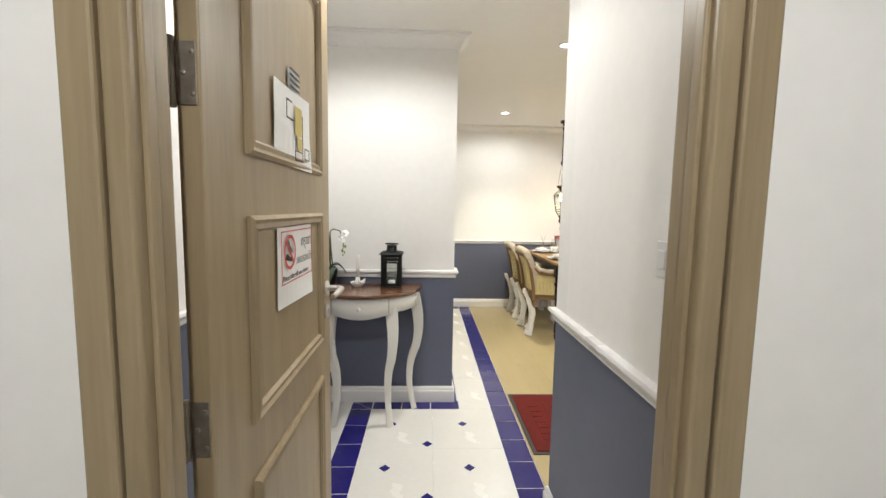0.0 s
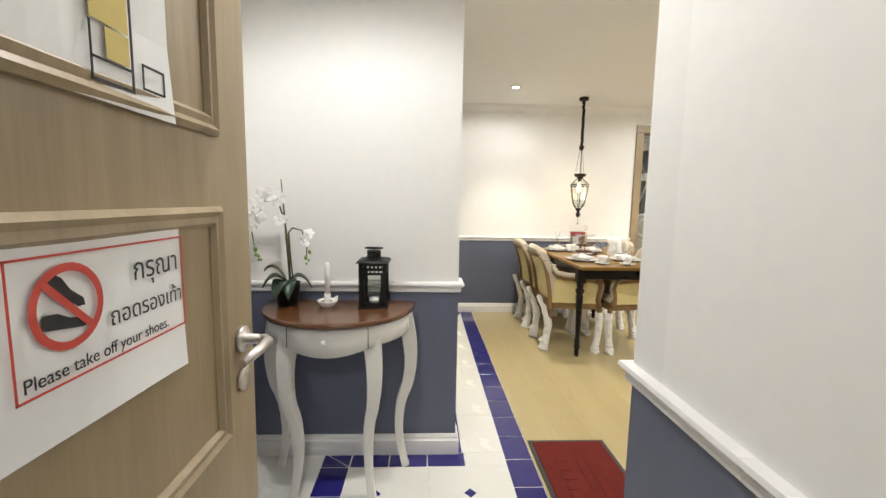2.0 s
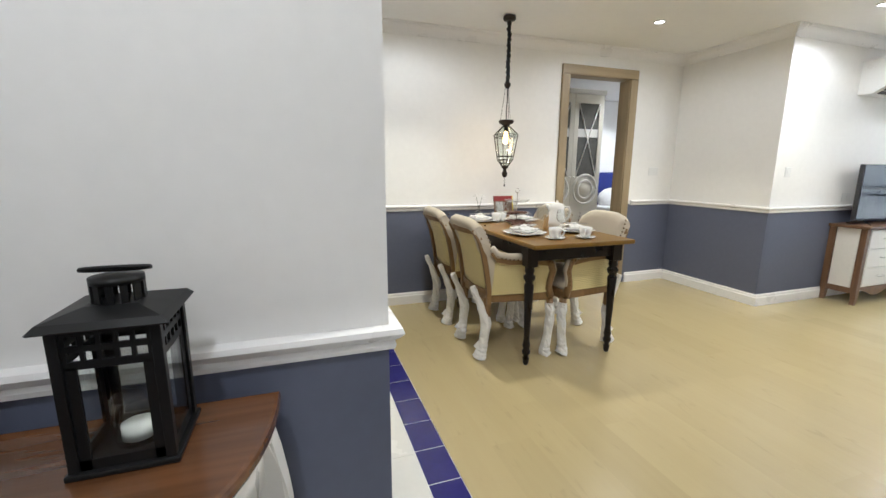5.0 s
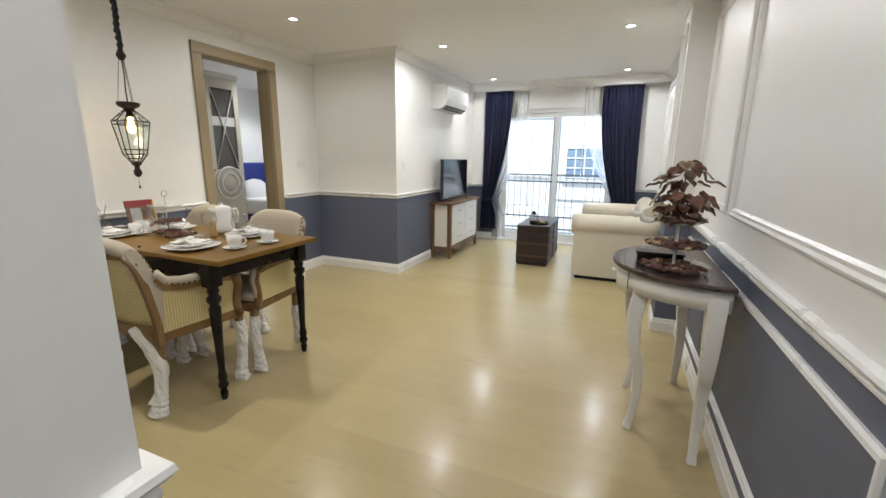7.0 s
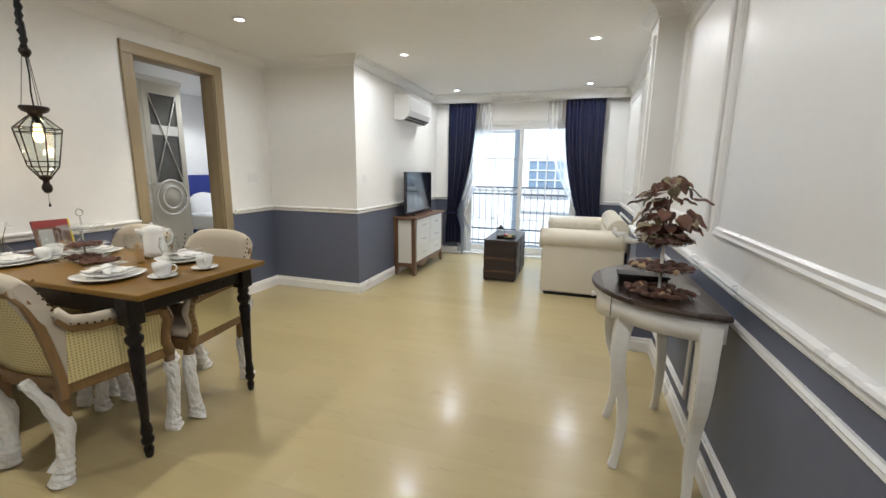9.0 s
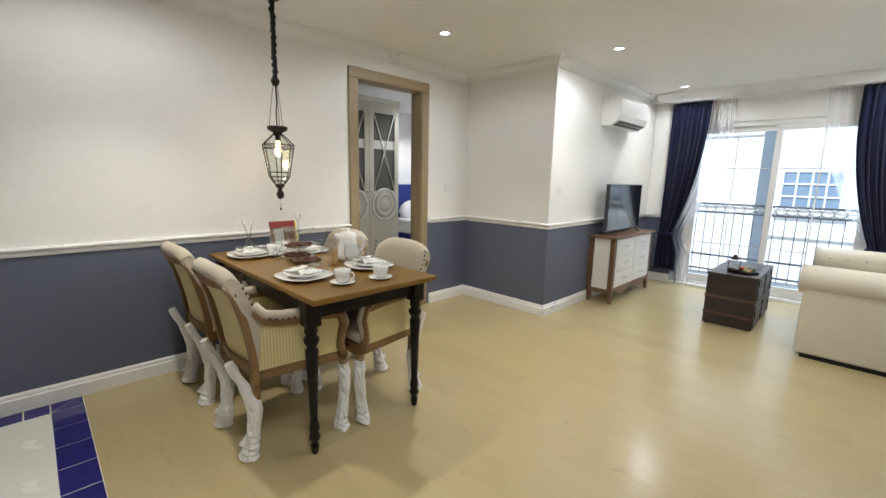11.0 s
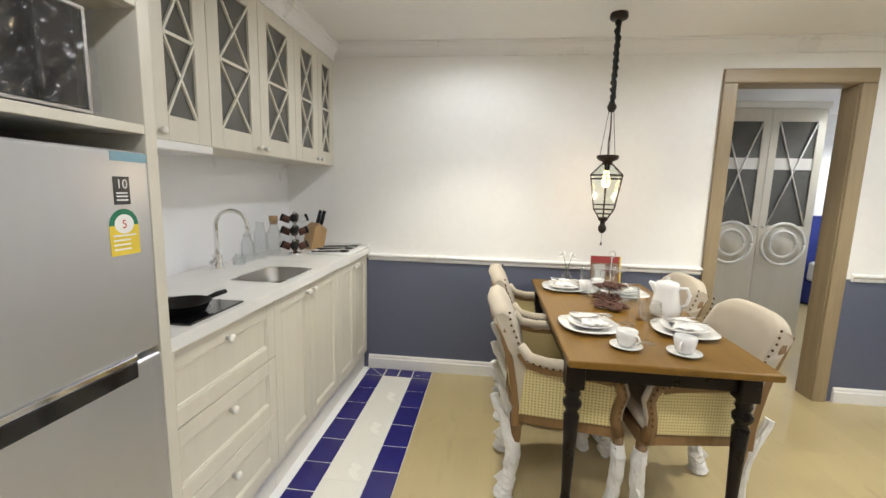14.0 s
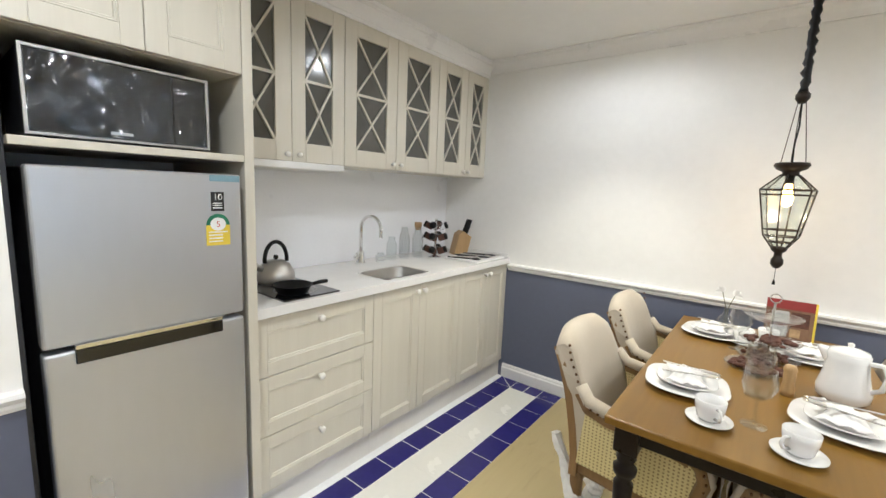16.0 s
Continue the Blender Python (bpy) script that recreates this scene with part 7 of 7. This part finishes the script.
def microwave():
    ob = thing("microwave_oven", "black microwave oven still in crinkled plastic film", "microwave", (0.20, 2.848, 1.454))
    W, H = 0.425, 0.222
    part("casing", bx((-0.33, 0, 0.008), (-0.012, W, H), 0.006), M_DARKPL, ob)
    part("door_glass", bx((-0.012, 0.008, 0.015), (0.0, W * 0.76, H - 0.008), 0.003), M_BLACKGL, ob)
    part("control_panel", bx((-0.012, W * 0.77, 0.015), (0.0, W - 0.008, H - 0.008), 0.003), M_BLACKGL, ob)
    bm = B()
    for a, b in (((0, 0.008), (W, 0.015)), ((0, H - 0.008), (W, H)), ((0, 0.015), (0.008, H - 0.008)), ((W - 0.008, 0.015), (W, H - 0.008))):
        box(bm, (-0.012, a[0], a[1]), (0.002, b[0], b[1]), 0.001)
    part("steel_rim", bm, M_STEEL, ob, "bright steel rim")
    part("door_handle", bx((0.0, W * 0.715, 0.03), (0.022, W * 0.745, H - 0.025), 0.006), M_BLACKGL, ob)
    part("badge", bx((0.0002, W * 0.40, 0.026), (0.0012, W * 0.52, 0.034)), M_INKGREY, ob)
    for y in (0.05, W - 0.05):
        part("foot", bx((-0.05, y - 0.015, 0.0), (-0.03, y + 0.015, 0.009)), M_BLACK, ob)
    random.seed(6)
    bm = B()
    n, k = 72, 38
    rows = [[bm.verts.new((0.028 + 0.006 * noise.noise(Vector((i * 0.10, j * 0.10, 3.0))) - 0.008 * abs(noise.noise(Vector(((i + j) * 0.030, (i - j) * 0.10, 9.0)))) - 0.004 * abs(noise.noise(Vector(((i - 1.6 * j) * 0.028, (1.6 * i + j) * 0.09, 5.0)))), 0.004 + (W - 0.008) * i / n, 0.010 + (H - 0.014) * j / k)) for j in range(k + 1)] for i in range(n + 1)]
    for a, b in zip(rows, rows[1:]):
        for j in range(k):
            bm.faces.new((a[j], a[j + 1], b[j + 1], b[j]))
    geo = bmesh.ops.extrude_face_region(bm, geom=bm.faces[:])
    bmesh.ops.translate(bm, vec=(-0.0006, 0, 0), verts=[g for g in geo["geom"] if isinstance(g, bmesh.types.BMVert)])
    p = part("plastic_film", bm, M_FILM, ob, "crinkled clear packing film")
    p.visible_shadow = False


microwave()

# ---- bedroom beyond the doorway ----
bm = B()
for a, b in (((1.3, 5.42, LOW), (1.4, 8.2, 2.4)), ((1.3, 8.2, LOW), (6.4, 8.3, 2.4)), ((6.3, 5.42, LOW), (6.4, 6.0, 2.4)), ((6.3, 7.6, LOW), (6.4, 8.2, 2.4)), ((6.3, 6.0, 1.95), (6.4, 7.6, 2.4)), ((3.98, 5.38, LOW), (6.4, 5.42, 2.4))):
    if a[2] < 0 and b[2] > 1:
        box(bm, a, (b[0], b[1], DADO), mi=1)
        box(bm, (a[0], a[1], DADO), b)
    else:
        box(bm, a, b)
setting("wall_bedroom", bm, [M_WHITE, M_BLUE], "white bedroom walls with blue dado", "wall")
bm = B()
box(bm, (1.3, 5.42, 2.36), (6.4, 8.3, 2.46))
setting("ceiling_bedroom", bm, M_CEIL, "white bedroom ceiling", "ceiling")
bm = B()
box(bm, (1.3, 5.42, -0.14), (6.4, 8.3, 0.0))
box(bm, (2.50, 5.30, -0.012), (3.26, 5.42, 0.0005))
setting("floor_bedroom", bm, M_FLOOR, "pale maple bedroom floor", "floor")
bm = B()
sweep_trim(bm, [(6.3, 8.2), (4.3, 8.2)], [(d, z + 0.0) for d, z in RAIL])
setting("dado_rail", bm, M_TRIM, "white moulded dado rail", "trim")


def wardrobe():
    ob = thing("wardrobe", "cream wardrobe with crossed glass doors and ring mouldings", "wardrobe", (3.005, 6.45, 0.0))
    W, H, D = 0.87, 2.09, 0.55
    part("carcass", bx((0, 0.022, 0.0), (W, D, H), 0.002), M_CAB, ob)
    part("crown", bx((-0.02, 0.0, H), (W + 0.03, D, H + 0.06), 0.01), M_CREAMWOOD, ob)
    for k in range(2):
        a, b = k * W / 2 + 0.002, (k + 1) * W / 2 - 0.002
        w = 0.062
        g0, g1 = 1.08, 1.98
        bm = B()
        box(bm, (a, 0, 0.06), (b, 0.02, g0))
        box(bm, (a, 0, g1), (b, 0.02, H - 0.002))
        box(bm, (a, 0, g0), (a + w, 0.02, g1))
        box(bm, (b - w, 0, g0), (b, 0.02, g1))
        d = part("wardrobe_door", bm, M_CAB, ob)
        part("pane", bx((a + w, 0.010, g0), (b - w, 0.014, g1)), M_SMOKE, d, "dark tinted glass pane")
        part("cross_rail", bx((a + w, 0.004, 1.57), (b - w, 0.016, 1.67)), M_CREAMWOOD, d)
        for s in (0, 1):
            bm = B()
            p, q = ((a + w, g0), (b - w, g1)) if s else ((b - w, g0), (a + w, g1))
            tube(bm, [(p[0], 0.002 + 0.001 * s, p[1]), (q[0], 0.002 + 0.001 * s, q[1])], 0.007, 6)
            part("cross_bar", bm, M_CREAMWOOD, d)
        c = (a + b) / 2
        for r in (0.185, 0.115):
            bm = B()
            tube(bm, [(c + r * 0.95 * math.cos(t), 0.0, 0.915 + r * math.sin(t)) for t in [2 * math.pi * j / 40 for j in range(41)]], 0.015, 8)
            part("ring_moulding", bm, M_CREAMWOOD, d)
        bm = B()
        lathe(bm, [(0, -0.003), (0.178, -0.003), (0.178, 0.003), (0, 0.003)], 40, m=Matrix.Translation((c, -0.001, 0.915)) @ Matrix.Rotation(radians(90), 4, "X") @ Matrix.Diagonal((0.95, 1, 1, 1)))
        part("round_panel", bm, M_CAB, d)
        bm = B()
        lathe(bm, [(0, 0), (0.008, 0), (0.014, 0.02), (0, 0.026)], 12, m=Matrix.Translation((b - 0.03 if k == 0 else a + 0.03, 0, 1.07)) @ Matrix.Rotation(radians(90), 4, "X"))
        part("knob", bm, M_CREAMWOOD, d)


wardrobe()


def bed_thing():
    ob = thing("bed", "bed with a royal blue buttoned headboard and white linen", "bed", (5.04, 6.3, 0.0))
    part("base", bx((0, 0, 0.02), (1.25, 1.85, 0.30), 0.01), M_HEADB, ob)
    part("mattress", bx((0.01, 0.01, 0.30), (1.24, 1.80, 0.55), 0.04, seg=3), M_BEDLINEN, ob)
    part("headboard", bx((-0.02, 1.80, 0.0), (1.27, 1.89, 1.12), 0.03, seg=3), M_HEADB, ob)
    for x in (0.05, 0.65):
        bm = B()
        blob(bm, (x + 0.28, 1.62, 0.66), (0.29, 0.12, 0.20), 16)
        part("pillow", bm, M_BEDLINEN, ob)


bed_thing()
downlight(4.35, 6.15, DOWN_W * 1.6)
# second bedroom downlight, added only to brighten the far wall
downlight(5.2, 7.3, DOWN_W * 1.8)
# ---- floor pieces ----
def tile_mesh(name, w, h, t, material, bev=0.0015):
    bm = B()
    box(bm, (-w / 2, -h / 2, -t), (w / 2, h / 2, 0), bev, seg=1)
    return finish(name, bm, material)


def lay(name, x0, x1, y0, y1, nx, ny, material, gap=0.005):
    """A field of equal tiles that fills a rectangle."""
    w, h = (x1 - x0) / nx, (y1 - y0) / ny
    me = tile_mesh(name, w - gap, h - gap, 0.011, material)
    for i in range(nx):
        for j in range(ny):
            piece(name, me, floor, pose(x0 + (i + 0.5) * w, y0 + (j + 0.5) * h, 0))


def corner_tile(x0, x1, y0, y1, rising):
    """A square corner cut along its diagonal into two tiles."""
    g = 0.003
    cx, cy, hx, hy = (x0 + x1) / 2, (y0 + y1) / 2, (x1 - x0) / 2 - g, (y1 - y0) / 2 - g
    e = 0.004
    lo = [(-hx + e, -hy), (hx, -hy), (hx, hy - e)] if rising else [(-hx, -hy), (hx - e, -hy), (-hx, hy - e)]
    hi = [(-hx, -hy + e), (hx - e, hy), (-hx, hy)] if rising else [(hx, -hy + e), (hx, hy), (-hx + e, hy)]
    for tri in (lo, hi):
        bm = B()
        prism(bm, tri, 2, -0.011, 0.0)
        piece("blue_tile", finish("blue_tile", bm, M_BTILE), floor, pose(cx, cy, 0))


lay("blue_tile", 0.545, 0.68, 0.84, 5.17, 1, 22, M_BTILE)
lay("blue_tile", 0.207, 0.342, 2.67, 5.17, 1, 13, M_BTILE)
lay("blue_tile", 0.342, 0.545, 5.17, 5.30, 2, 1, M_BTILE)
corner_tile(0.207, 0.342, 5.17, 5.30, False)
corner_tile(0.545, 0.68, 5.17, 5.30, True)
lay("blue_tile", -0.195, 0.350, 2.563, 2.67, 3, 1, M_BTILE)
corner_tile(-0.328, -0.195, 2.563, 2.67, False)
lay("blue_tile", -0.328, -0.195, 0.84, 2.563, 1, 9, M_BTILE)
lay("white_tile", 0.342, 0.545, 2.67, 5.17, 1, 7, M_WTILE, 0.0006)
lay("white_tile", 0.350, 0.545, 2.563, 2.67, 1, 1, M_WTILE, 0.0006)
lay("white_tile", -0.75, -0.328, 0.84, 2.67, 1, 5, M_WTILE, 0.0006)
lay("white_tile", -0.195, 0.545, 0.84, 2.563, 2, 4, M_WTILE, 0.0006)
dia = B()
prism(dia, [(-0.027, 0), (0, -0.027), (0.027, 0), (0, 0.027)], 2, -0.004, 0.0015)
dia = finish("diamond_inset", dia, M_BTILE)
for i in range(-1, 2):
    for j in range(-6, 2):
        if (i + j) % 2 == 0:
            piece("diamond_inset", dia, floor, pose(0.148 + 0.204 * i, 2.177 + 0.204 * j, 0))
# boards of the living and dining floor
PW = 0.187
bm = B()
box(bm, (0.682, 1.69, -0.0026), (6.25, 4.30, -0.0012))
box(bm, (0.682, 4.30, -0.0026), (3.86, 5.30, -0.0012))
part("underlay", bm, M_UNDERLAY, floor, "thin tan underlay in the joints")
x = 0.68
random.seed(4)
full = tile_mesh("floor_board", PW, 1.2, 0.011, M_FLOOR, 0.0)
n = 0
while x < 6.25:
    w = min(PW, 6.25 - x)
    y = 1.69
    first = random.uniform(0.35, 1.2)
    while y < 5.30:
        h = min(first, 5.30 - y)
        first = 1.2
        if x >= 3.86 and y + h > 4.30:
            h = 4.30 - y
        if h < 0.02:
            break
        me = full if abs(w - PW) < 1e-6 and abs(h - 1.2) < 1e-6 else tile_mesh("floor_board", w, h, 0.011, M_FLOOR, 0.0)
        piece("floor_board", me, floor, pose(x + w / 2, y + h / 2, 0))
        y += h
        if x >= 3.86 and y >= 4.299:
            break
    x += PW
